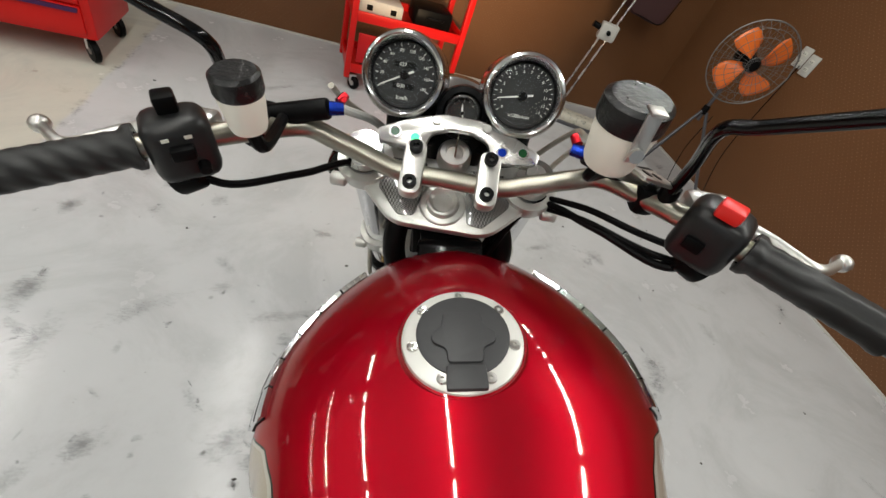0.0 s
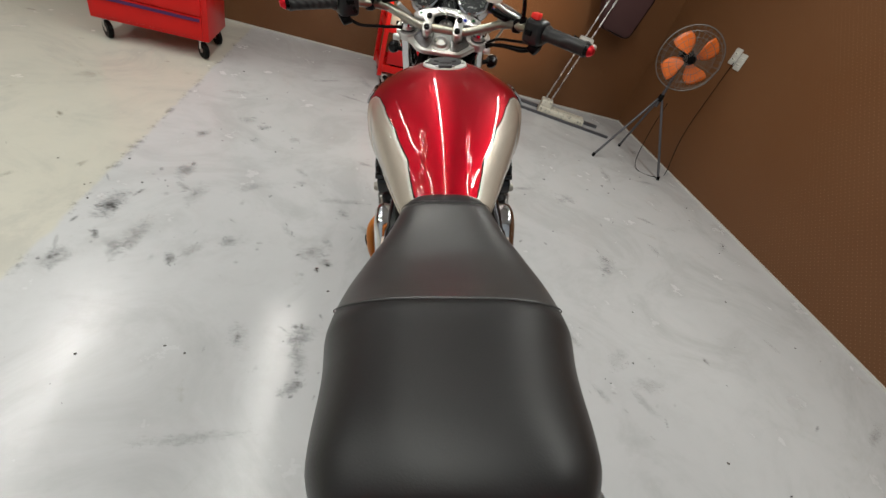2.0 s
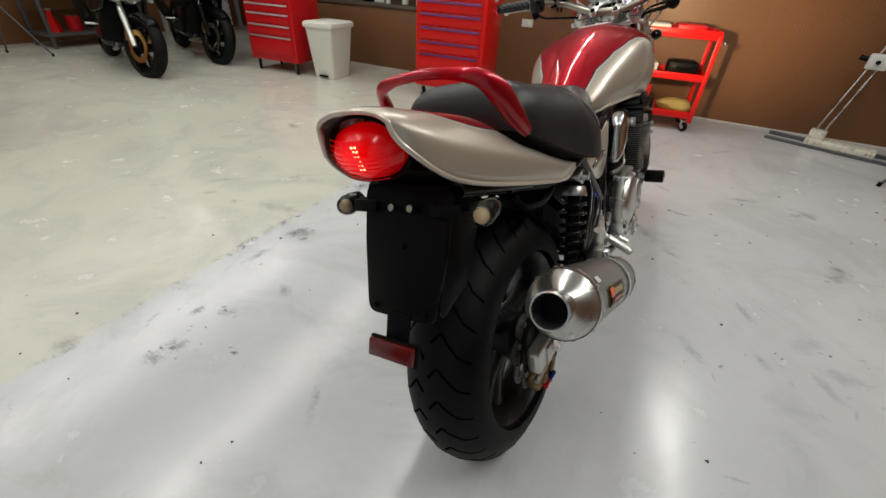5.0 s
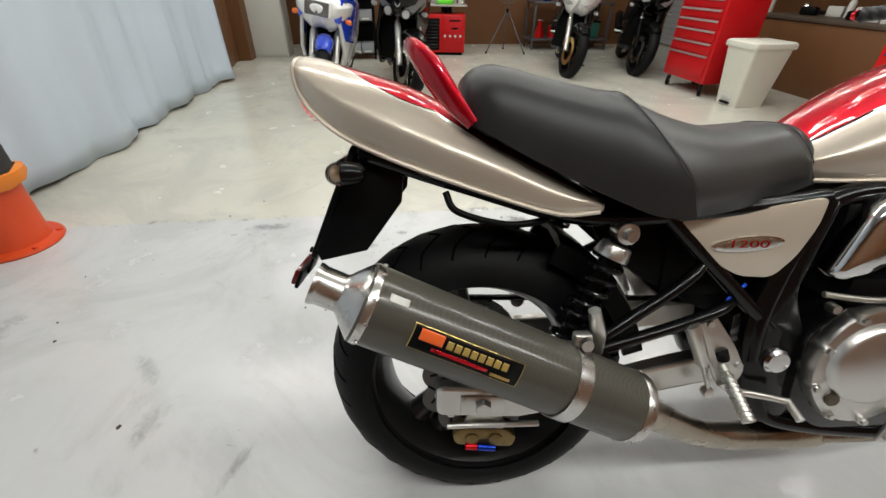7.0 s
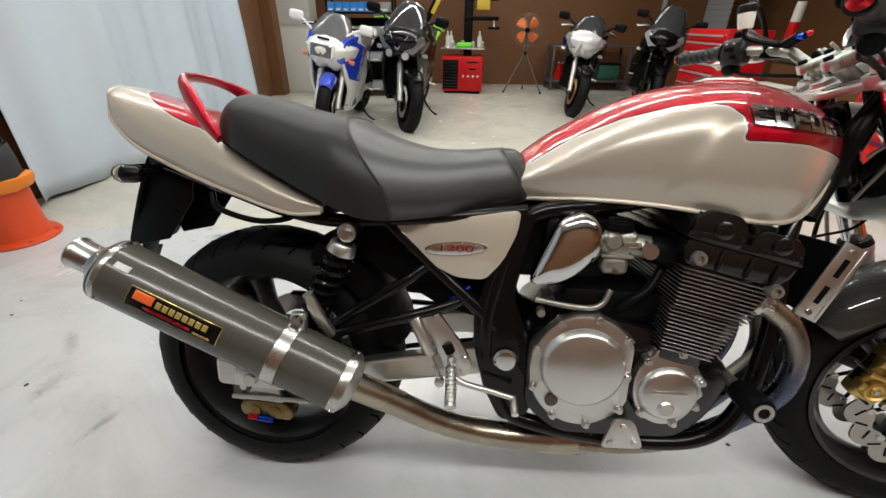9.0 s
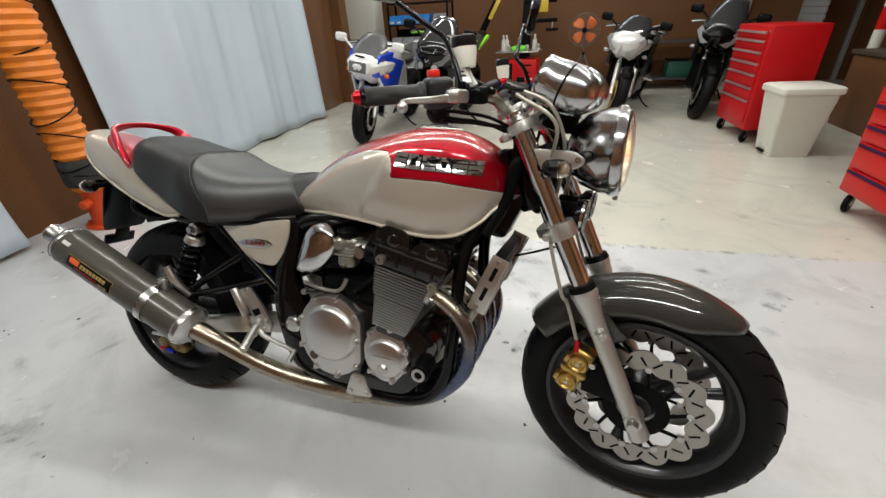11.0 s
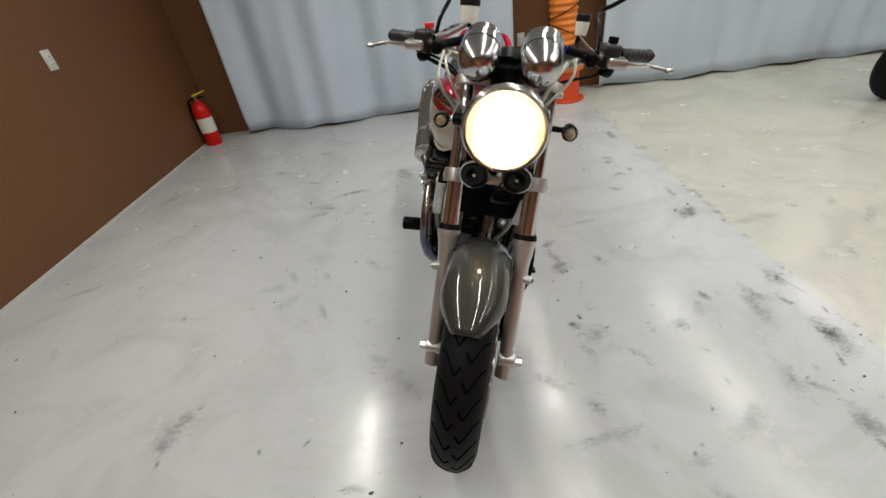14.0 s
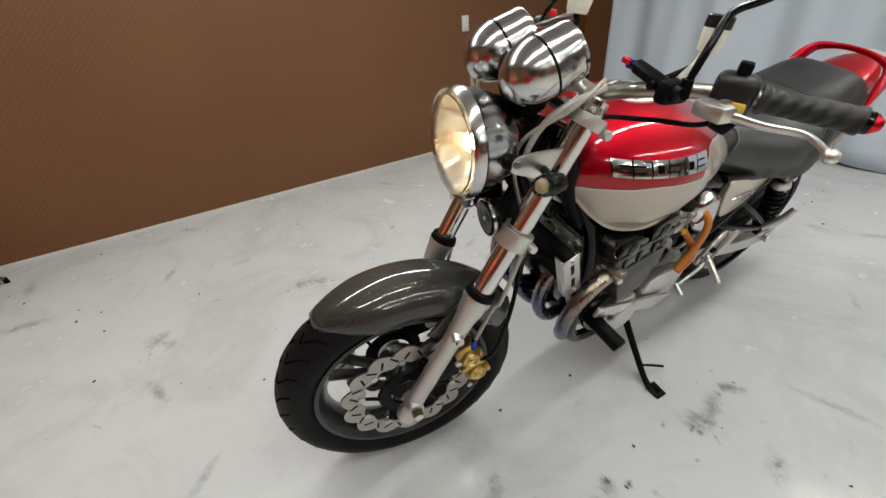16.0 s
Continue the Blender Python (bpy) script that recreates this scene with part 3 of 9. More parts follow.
loose("socket_case", box((0, 0, 0.035), (0.25, 0.2, 0.07), 0.012), GREYW, "grey socket case on the cart's top", "case", CART @ pose(-0.16, 0.18, 0.737))


def floor_fan(m, blades_orange, label, scale=1.0):
    """Tripod fan, head facing -y."""
    t = thing("floor_fan", label, "fan", m)
    hub = Vector((0, -0.1, 0.9))
    for a in (90, 210, 330):
        d = Vector((math.cos(radians(a)), math.sin(radians(a)), 0))
        top, foot = Vector((0, 0, 0.56)), d * 0.34
        foot.z = 0.010
        lg = part("leg", rod(top + d * 0.02, foot, 0.010, 0.010, 10), GREYPOLE, t)
        part("foot_cap", rod(foot + Vector((0, 0, 0.02)) - d * 0.004, foot - Vector((0, 0, 0.010)), 0.013, 0.013, 10), BLACK, lg)
    part("pole", rod((0, 0, 0.50), (0, 0, 0.84), 0.013, 0.011, 12), GREYPOLE, t)
    part("clamp", rod((0, 0, 0.545), (0, 0, 0.60), 0.024, 0.02, 14, bevel=0.004), BLACK, t)
    part("motor", turn([(0, 0.10), (0.035, 0.095), (0.05, 0.06), (0.052, 0.0), (0.04, -0.02), (0, -0.02)], (0, -0.02, 0.90), (0, 1, 0), 24), BLACK, t)
    part("yoke", tube([(0, 0, 0.82), (0, 0.03, 0.85), (0, 0.03, 0.88)], 0.012), BLACK, t)
    bm = bmesh.new()
    R = 0.225
    for y, rr in ((-0.165, [0.05, 0.10, 0.15, 0.195]), (-0.055, [0.06, 0.12, 0.18]), (-0.11, [R])):
        for r in rr:
            tube([(r * math.cos(a), y, 0.9 + r * math.sin(a)) for a in [2 * math.pi * k / 12 for k in range(13)]], 0.0016 if r < R else 0.004, 5, 4, bm)
    for k in range(30):
        a = 2 * math.pi * k / 30
        c, s = math.cos(a), math.sin(a)
        tube([(0.03 * c, -0.168, 0.9 + 0.03 * s), (0.17 * c, -0.163, 0.9 + 0.17 * s), (R * c, -0.11, 0.9 + R * s)], 0.0012, 4, 3, bm)
        tube([(0.05 * c, -0.052, 0.9 + 0.05 * s), (0.17 * c, -0.058, 0.9 + 0.17 * s), (R * c, -0.11, 0.9 + R * s)], 0.0012, 4, 3, bm)
    part("guard", bm, mat("dull_guard_wire", (0.16, 0.155, 0.15), 0.5, 0.5, var=0.1), t, "fine wire guard")
    part("hub_cap", turn([(0, 0.03), (0.03, 0.028), (0.042, 0.012), (0.042, -0.02), (0, -0.02)], (0, -0.115, 0.90), (0, -1, 0), 20), BLACK, t)
    for k in range(4):
        a0 = 2 * math.pi * k / 4 + 0.6
        rings = []
        for i in range(7):
            u = i / 6
            row = []
            for j in range(7):
                v = j / 6
                r = 0.035 + 0.155 * v
                wid = 0.35 + 0.55 * math.sin(math.pi * min(1, v * 0.75 + 0.12))
                a = a0 + (u - 0.5) * wid * 1.15 + 0.25 * v
                row.append((r * math.cos(a), -0.11 - (u - 0.5) * 0.045 * (1 - 0.3 * v), 0.9 + r * math.sin(a)))
            rings.append(row)
        b = part("blade", skin(rings, closed=False, cap=False), blades_orange, t, "orange plastic blade")
        sm = b.modifiers.new("thickness", "SOLIDIFY")
        sm.thickness = 0.002
    return t


GREYPOLE = mat("grey_pole", (0.10, 0.10, 0.11), 0.4, 0.5, var=0.15)
ORANGE = mat("orange_plastic", (0.72, 0.15, 0.02), 0.35, var=0.08)
fan_a = floor_fan(pose(1.93, 2.98, 0, 0, 0, -20), ORANGE, "tripod fan with four orange blades and a wire guard")
floor_fan(pose(-6.55, 1.62, 0, 0, 0, 80), ORANGE, "tripod fan with orange blades near the far wall")
cord = part("power_cord", tube([(2.0, 2.96, 0.55), (2.05, 3.02, 0.25), (1.98, 2.85, 0.02), (2.15, 2.75, 0.006), (2.3, 2.85, 0.01), (2.35, 3.0, 0.35), (2.385, 3.03, 0.95)], 0.003, 6), BLACK, fan_a)
cord.matrix_parent_inverse = fan_a.matrix_basis.inverted()


def outlet(m, label, double=True):
    t = thing("wall_outlet", label, "outlet", m, "wall outlets")
    part("plate", box((0, 0, 0.004), (0.072, 0.118, 0.008), 0.003), GREYW, t)
    for s in ((-1, 1) if double else (0,)):
        part("socket", box((0, s * 0.022, 0.010), (0.03, 0.022, 0.006), 0.002), WHITE, t)
        for k in (-1, 1):
            part("slot", box((k * 0.006, s * 0.022, 0.0135), (0.0025, 0.009, 0.002), 0), BLACK, t)


outlet(pose(WALL_E - 0.002, 3.06, 0.99, 0, -90, 0) @ pose(0, 0, 0, 0, 0, 90), "steel double wall outlet on the brown board")
outlet(pose(WALL_E - 0.002, 2.98, 0.97, 0, -90, 0) @ pose(0, 0, 0, 0, 0, 90), "steel double wall outlet with a plug")
outlet(pose(WALL_E - 0.002, -0.64, 1.02, 0, -90, 0) @ pose(0, 0, 0, 0, 0, 90), "pale wall outlet plate on the brown board")
outlet(pose(-1.37, WALL_N - 0.002, 0.66, 90, 0, 0) @ pose(0, 0, 0, 0, 0, 90), "pale wall outlet on the brown board")
outlet(pose(-0.90, WALL_S + 0.002, 0.53, -90, 0, 0), "steel wall outlet beside the curtain")
outlet(pose(WALL_W + 0.002, 3.1, 1.4, 0, 90, 0), "pale wall outlet on the far wall")


def extinguisher(m):
    t = thing("fire_extinguisher", "red fire extinguisher standing in the corner", "extinguisher", m)
    part("cylinder", turn([(0, 0), (0.07, 0.0), (0.075, 0.01), (0.075, 0.33), (0.06, 0.38), (0.028, 0.41), (0.025, 0.43), (0, 0.43)], (0, 0, 0), (0, 0, 1), 32), RED, t)
    part("label_panel", turn([(0.0755, 0.13), (0.0762, 0.13), (0.0762, 0.27), (0.0755, 0.27)], (0, 0, 0), (0, 0, 1), 32, closed=True), WHITE, t)
    part("valve", rod((0, 0, 0.42), (0, 0, 0.47), 0.02, 0.016), BRASS, t)
    part("lever", slab([(-0.02, 0.465), (0.10, 0.50), (0.10, 0.508), (-0.02, 0.485)], -0.012, 0.012, 0.003, plane="xz"), YELLOWP, t)
    part("grip", slab([(-0.02, 0.45), (0.09, 0.445), (0.09, 0.455), (-0.02, 0.465)], -0.010, 0.010, 0.003, plane="xz"), BLACK, t)
    part("hose", tube([(-0.02, 0, 0.45), (-0.07, 0.01, 0.43), (-0.088, 0.01, 0.33), (-0.085, 0.01, 0.15)], 0.009), BLACK, t)


YELLOWP = mat("yellow_plastic", (0.55, 0.38, 0.03), 0.4, var=0.1)
extinguisher(pose(2.30, -1.90, 0, 0, 0, 200))


def extractor(m):
    """Red steel socket with the orange exhaust hose rising from it."""
    SOCK = mat("red_orange_steel", (0.62, 0.065, 0.012), 0.42, var=0.12, dirt=0.1)
    HOSE = mat("orange_hose_fabric", (0.72, 0.20, 0.012), 0.5, var=0.12, bump=0.5, bscale=40)
    t = thing("exhaust_extractor", "orange fabric exhaust hose on a red steel floor socket", "extractor", m)
    part("socket", turn([(0, 0), (0.170, 0.0), (0.174, 0.006), (0.170, 0.016), (0.130, 0.022), (0.125, 0.04), (0.120, 0.27), (0.130, 0.275), (0.130, 0.29), (0, 0.29)], (0, 0, 0), (0, 0, 1), 40), SOCK, t)
    for k in range(6):
        a = 2 * math.pi * k / 6
        part("bolt", bolt((0.155 * math.cos(a), 0.155 * math.sin(a), 0.012), (0, 0, 1), 0.014, 0.014), SOCK, t)
    part("side_port", rod((0.12, 0.02, 0.19), (0.18, 0.03, 0.19), 0.03, 0.03, bevel=0.004), SOCK, t)
    prof = []
    for i in range(90):
        z = 0.27 + i * 0.027
        prof.append(((0.110 if z < 0.5 else 0.116) + (0.016 if i % 2 and z > 0.5 else 0.0) + 0.008 * math.sin(z * 7), z))
    bm = turn([(0, 0.27)] + prof + [(0, prof[-1][1])], (0, 0, 0), (0, 0, 1), 36)
    for v in bm.verts:
        z = v.co.z
        v.co.x += 0.05 * math.sin(z * 2.2) + 0.008 * noise.noise(v.co * 18)
        v.co.y += 0.04 * math.sin(z * 1.7 + 1) - 0.034 + 0.008 * noise.noise(v.co * 18 + Vector((3, 1, 7)))
    part("hose", bm, HOSE, t)
    for z0, lean in ((0.36, 0.1), (0.47, -0.12), (0.62, 0.15), (0.78, -0.15), (0.95, 0.1), (1.15, -0.1), (1.4, 0.1)):
        bm = bmesh.new()
        tube([(0.05 * math.sin(z0 * 2.2) + 0.134 * math.cos(a), 0.04 * math.sin(z0 * 1.7 + 1) - 0.034 + 0.134 * math.sin(a), z0 + lean * 0.4 * math.cos(a)) for a in [2 * math.pi * k / 10 for k in range(11)]], 0.005, 5, 3, bm)
        part("wire", bm, BLACK, t)
    hem = turn([(0.125, 0.275), (0.150, 0.280), (0.156, 0.300), (0.150, 0.325), (0.130, 0.335)], (0, 0, 0), (0, 0, 1), 48)
    for v in hem.verts:
        k = 0.022 * noise.noise(v.co * 14)
        v.co += Vector((v.co.x * k * 6, v.co.y * k * 6, k))
    part("hem", hem, HOSE, t, "gathered orange cloth hem")
    band = turn([(0.142, 0.312), (0.147, 0.34), (0.146, 0.42), (0.140, 0.490)], (0, 0, 0), (0, 0, 1), 48)
    for v in band.verts:
        k = 0.006 * noise.noise(v.co * 30)
        v.co.x += 0.028 + k
        v.co.y += k
    s = part("black_wrap", band, mat("black_mesh_cloth", (0.02, 0.02, 0.02), 0.8, var=0.3, bump=0.6, bscale=80), t)
    s.modifiers.new("thickness", "SOLIDIFY").thickness = 0.003


extractor(pose(-1.26, -1.855, 0))


def column_stand(m):
    """Leaning twin-rod measuring column with a cast sliding block, on a flaking white base."""
    t = thing("column_stand", "leaning twin-rod column on a flaking white steel base", "stand", m)
    part("base_plate", box((0, 0, 0.035), (0.46, 0.14, 0.07), 0.008), RUST, t)
    part("base_rail", box((-0.05, 0.10, 0.015), (0.9, 0.03, 0.03), 0.004), GREYPOLE, t)
    part("base_rail", box((0.0, -0.09, 0.012), (1.0, 0.025, 0.024), 0.004), GREYPOLE, t)
    part("foot_block", box((-0.17, 0, 0.10), (0.11, 0.12, 0.07), 0.01), RUST, t)
    a, b = Vector((-0.17, 0, 0.12)), Vector((0.05, 0.16, 1.22))
    for s in (-1, 1):
        o = Vector((s * 0.028, 0, 0))
        part("rod", rod(a + o, b + o, 0.008, 0.008, 12), STEEL, t)
    part("top_block", box(b, (0.11, 0.05, 0.045), 0.008), GREYW, t)
    mid = a.lerp(b, 0.50)
    sl = part("slider", box(mid, (0.13, 0.07, 0.11), 0.014), GREYW, t)
    part("arm", rod(mid, mid + Vector((-0.12, 0, 0.02)), 0.02, 0.02), BLACK, sl)
    part("knob", rod(mid + Vector((0, -0.03, 0)), mid + Vector((0, -0.065, 0)), 0.016, 0.014), BLACK, sl)


column_stand(pose(1.52, 3.66, 0, 0, 0, -18))


def tool_bag(m):
    CLOTH = mat("dark_maroon_cloth", (0.055, 0.020, 0.020), 0.75, var=0.2, bump=0.4, bscale=180)
    t = thing("hanging_bag", "dark maroon cloth bag hanging on the wall behind the column", "bag", m)
    def ring(y, k):
        pts = [(-0.25 * k, 0.20 * k), (0.05 * k, 0.27 * k), (0.27 * k, 0.16 * k), (0.20 * k, -0.24 * k), (-0.10 * k, -0.20 * k)]
        return [(x, y + 0.02 * math.sin(9 * x), z) for x, z in rounded(pts, 0.06, 6)]
    part("body", skin([ring(-0.13, 0.86), ring(-0.12, 0.95), ring(-0.06, 1.0), ring(0.0, 0.97), ring(0.01, 0.9)]), CLOTH, t)
    part("seam", tube([(x, -0.125, z) for _, (x, y, z) in enumerate(ring(0, 0.93))], 0.004, 6, 2), BLACK, t)
    part("strap", tube([(-0.05, -0.03, 0.25), (0.0, 0.0, 0.42), (0.05, -0.03, 0.26)], 0.01, 8, flat=0.4), CLOTH, t)


tool_bag(pose(1.70, WALL_N - 0.14, 1.02, 0, 0, -8))

# shears and pliers hung on the front wall
def hung_tool(m, material, label):
    t = thing("hung_pliers", label, "hand tool", m, "tools hung on the wall")
    part("hook", tube([(0, 0.03, 0.02), (0, 0.0, 0.02), (0, -0.012, 0.035)], 0.003), STEEL, t)
    for s in (-1, 1):
        part("handle", tube([(0.003 * s, -0.012, 0.0), (0.022 * s, -0.014, -0.07), (0.016 * s, -0.014, -0.15), (0.020 * s, -0.014, -0.19)], [0.006, 0.008, 0.009, 0.008]), material, t)
    part("jaw", slab([(-0.016, 0.0), (0.016, 0.0), (0.010, 0.06), (0.0, 0.085), (-0.010, 0.06)], -0.02, -0.008, 0.003, plane="xz"), STEEL, t)


hung_tool(pose(-1.05, WALL_N - 0.03, 0.98), BLACK, "pliers with black handles hung on the brown board")
hung_tool(pose(-0.88, WALL_N - 0.03, 0.97), RED_DARK, "pliers with red handles hung on the brown board")
hung_tool(pose(-1.10, WALL_N - 0.03, 1.0), BLACK, "snips with black handles hung on the brown board")

# ---- the workbench, shutter and far end ----


def workbench():
    t = thing("workbench", "brown panelled workbench along the wall, top cluttered", "workbench", pose(-3.30, WALL_N, 0))
    part("front_panel", box((0, 0.012, 0.33), (2.3, 0.024, 0.66), 0.002), BOARD, t)
    part("worktop", box((0, 0.40, 0.685), (2.36, 0.84, 0.04), 0.004), mat("dark_worktop", (0.07, 0.05, 0.035), 0.5, var=0.2), t)
    for x in (-1.13, 1.13):
        part("end_panel", box((x, 0.41, 0.33), (0.024, 0.77, 0.66), 0.002), BOARD, t)


workbench()
rnd = random.Random(5)
for k in range(14):
    x, y = -4.25 + 2.0 * k / 13, WALL_N + 0.10 + rnd.uniform(0, 0.35)
    kind = k % 4
    if kind == 0:
        loose("parts_tin", turn([(0, 0), (0.04, 0), (0.042, 0.09), (0.036, 0.10), (0, 0.10)], (0, 0, 0), (0, 0, 1), 20), rnd.choice((GREYW, BLACK, STEEL)), "small parts tin standing on the workbench", "tin", pose(x, y, 0.705))
    elif kind == 1:
        loose("bench_tool", box((0, 0, 0.04), (0.16, 0.09, 0.08), 0.02), BLACK, "black hand tool lying on the workbench", "tool", pose(x, y, 0.705, 0, 0, rnd.uniform(-40, 40)),
              [("grip", rod((0.06, 0, 0.04), (0.15, 0.02, 0.03), 0.018, 0.016, 14, bevel=0.004), BLACK)])
    elif kind == 2:
        loose("bench_box", box((0, 0, 0.045), (0.14, 0.12, 0.09), 0.005), rnd.choice((GREYW, BLACK)), "small carton on the workbench", "box", pose(x, y, 0.705, 0, 0, rnd.uniform(-30, 30)),
              [("flap", box((0, -0.03, 0.0915), (0.13, 0.05, 0.003), 0.001), GREYW)])
    else:
        loose("spray_can", turn([(0, 0), (0.03, 0), (0.031, 0.01), (0.031, 0.14), (0.02, 0.155), (0.02, 0.175), (0.012, 0.185), (0, 0.185)], (0, 0, 0), (0, 0, 1), 20), rnd.choice((GREYW, ANORED, STEEL)), "spray can standing on the workbench", "can", pose(x, y, 0.705))

cone = thing("marker_post", "red and white banded plastic marker post by the workbench", "post", pose(-4.75, 4.35, 0))
part("foot", turn([(0, 0), (0.16, 0), (0.165, 0.02), (0.06, 0.05), (0, 0.05)], (0, 0, 0), (0, 0, 1), 28), BLACK, cone)
for k in range(6):
    part("band", turn([(0, 0.05 + 0.2 * k), (0.05, 0.05 + 0.2 * k), (0.05, 0.25 + 0.2 * k), (0, 0.25 + 0.2 * k)], (0, 0, 0), (0, 0, 1), 24), WHITE if k % 2 else RED, cone)

SHUT = mat("grey_shutter_steel", (0.40, 0.41, 0.42), 0.42, 0.2, var=0.08)
door = thing("roller_shutter", "grey slatted steel roller shutter, closed", "shutter", pose(WALL_W, 4.75, 0), kind="structure")
slat = None
for k in range(26):
    z = 0.02 + 0.085 * k
    s = part("slat", slab([(0.0, z), (0.014, z + 0.004), (0.028, z + 0.040), (0.014, z + 0.078), (0.0, z + 0.082)], -0.70, 0.70, 0, plane="xz"), SHUT, door, smooth=False)
    s.data.transform(Matrix.Rotation(radians(90), 4, "Z") @ Matrix.Diagonal((1, -1, 1, 1)))
for s in (-1, 1):
    part("guide_rail", box((0.03, s * 0.73, 1.13), (0.06, 0.06, 2.26), 0.004), SHUT, door)

cab = thing("steel_cabinet", "pale grey two-door steel cabinet against the far wall", "cabinet", pose(-6.55, -1.92, 0, 0, 0, 90))
part("body", box((0, -0.2, 0.9), (0.62, 0.40, 1.8), 0.004), GREYW, cab)
for z, h in ((0.46, 0.86), (1.36, 0.84)):
    d = part("door", box((0, -0.408, z), (0.60, 0.016, h), 0.003), GREYW, cab)
    part("latch", box((-0.2, -0.42, z + (0.33 if z < 1 else -0.36)), (0.12, 0.012, 0.035), 0.003), BLACK, d)

pan = thing("door_panel", "brown flush door panel with a small lever handle", "door", pose(-5.15, WALL_S + 0.002, 0), kind="structure")
part("leaf", box((0, 0.02, 1.02), (0.86, 0.04, 2.02), 0.003), mat("brown_door_veneer", (0.15, 0.066, 0.028), 0.4, var=0.12, scale=3), pan)
part("handle", tube([(0.33, 0.04, 0.98), (0.33, 0.085, 0.98), (0.22, 0.085, 0.98)], 0.008), STEEL, pan)
col = structure("wall_pier", box((-6.02, -2.14, CEIL / 2), (0.24, 0.16, CEIL), 0.004), BOARD, "brown boxed-in pier beside the cabinet")

# parts shelf with hanging bins
BLUEBIN = mat("blue_bin_plastic", (0.03, 0.22, 0.62), 0.4, var=0.08)
GREYBIN = mat("grey_bin_plastic", (0.24, 0.25, 0.26), 0.45, var=0.08)
shelf = thing("parts_rack", "black steel rack of open parts bins", "rack", pose(-6.14, -0.84, 0, 0, 0, 90))
for x in (-0.46, 0.46):
    for y in (-0.18, 0.18):
        part("upright", box((x, y, 0.70), (0.03, 0.03, 1.40), 0.003), BLACK, shelf)
for z in (0.07, 0.47, 0.80, 1.10, 1.38):
    part("shelf", box((0, 0, z), (0.95, 0.38, 0.02), 0.003), BLACK, shelf)
part("back_panel", box((0, 0.19, 0.55), (0.95, 0.006, 0.98), 0.001), BLACK, shelf)
for z in (0.30, 0.64):
    part("brace", rod((-0.46, 0.17, z), (0.46, 0.17, z + 0.10), 0.008), BLACK, shelf)


def parts_bin(x, z, w, material, lab):
    bm = slab([(-0.17, 0.0), (0.12, 0.0), (0.12, 0.12), (-0.10, 0.12), (-0.17, 0.05)], -w / 2, w / 2, 0.003)
    loose("parts_bin", bm, material, lab, "bin", shelf.matrix_basis @ pose(x, -0.03, z + 0.012), [("rim", box((0, -0.14, 0.06), (w + 0.006, 0.008, 0.012), 0.002), material), ("label_card", box((0, -0.174, 0.025), (w * 0.6, 0.004, 0.02), 0.001), WHITE)])


for k in range(6):
    parts_bin(-0.40 + 0.105 * k, 1.10, 0.098, BLUEBIN, "blue open-front parts bin on the rack")
parts_bin(0.33, 1.10, 0.18, GREYBIN, "grey open-front parts bin on the rack")
for z in (0.80, 0.47, 0.07):
    for k in range(5):
        parts_bin(-0.36 + 0.18 * k, z, 0.165, GREYBIN, "grey open-front parts bin on the rack")

small = thing("machine_cabinet", "red tyre-changer cabinet with a black vent and a row of knobs", "cabinet", pose(-6.28, 0.62, 0, 0, 0, 84))
part("body", box((0, 0.22, 0.29), (0.62, 0.44, 0.50), 0.01), RED, small)
part("turntable_post", rod((0.06, 0.22, 0.53), (0.06, 0.22, 0.64), 0.07, 0.05, 20), BLACK, small)
for k in range(4):
    a = math.pi * k / 2 + 0.4
    part("clamp_jaw", box((0.06 + 0.24 * math.cos(a), 0.22 + 0.20 * math.sin(a), 0.70), (0.05, 0.05, 0.09), 0.01), STEEL, small)
part("control_panel", box((0.13, -0.006, 0.29), (0.32, 0.012, 0.46), 0.004), RED_DARK, small)
part("vent_panel", box((-0.18, -0.006, 0.28), (0.24, 0.012, 0.42), 0.003), BLACK, small)
for k in range(9):
    part("louvre", box((-0.18, -0.014, 0.11 + 0.042 * k), (0.21, 0.008, 0.012), 0.002), ENGBLACK, small)
for k in range(4):
    part("knob", rod((0.02 + 0.075 * k, -0.012, 0.26), (0.02 + 0.075 * k, -0.032, 0.26), 0.018, 0.015, 16, bevel=0.003), GREYW, small)
for z, w in ((0.46, 0.16), (0.36, 0.10)):
    part("label_bar", box((0.16, -0.0135, z), (w, 0.002, 0.022), 0), BLACK, small)
part("top_tray", box((0, 0.22, 0.648), (0.66, 0.48, 0.022), 0.006), STEEL, small)
part("plinth", box((0, 0.22, 0.02), (0.56, 0.38, 0.04), 0.002), BLACK, small)
GREEN = mat("lime_cloth", (0.13, 0.62, 0.03), 0.7, var=0.1)
SC = small.matrix_basis
bm = box((0, 0, 0.03), (0.24, 0.14, 0.06), 0.02, seg=3)
loose("glove_pack", bm, GREEN, "bright green glove pack on the red cabinet", "gloves", SC @ pose(0.02, 0.15, 0.66), [("fold", box((0, 0, 0.062), (0.2, 0.05, 0.012), 0.005), GREEN)])
for x in (-0.25, -0.2, 0.24):
    loose("spray_bottle", turn([(0, 0), (0.032, 0), (0.034, 0.02), (0.034, 0.13), (0.014, 0.17), (0.014, 0.19), (0, 0.19)], (0, 0, 0), (0, 0, 1), 18), GREYW, "clear spray bottle on the red cabinet", "bottle", SC @ pose(x, 0.2, 0.66),
          [("trigger", box((0, -0.02, 0.205), (0.02, 0.06, 0.03), 0.006), WHITE)])
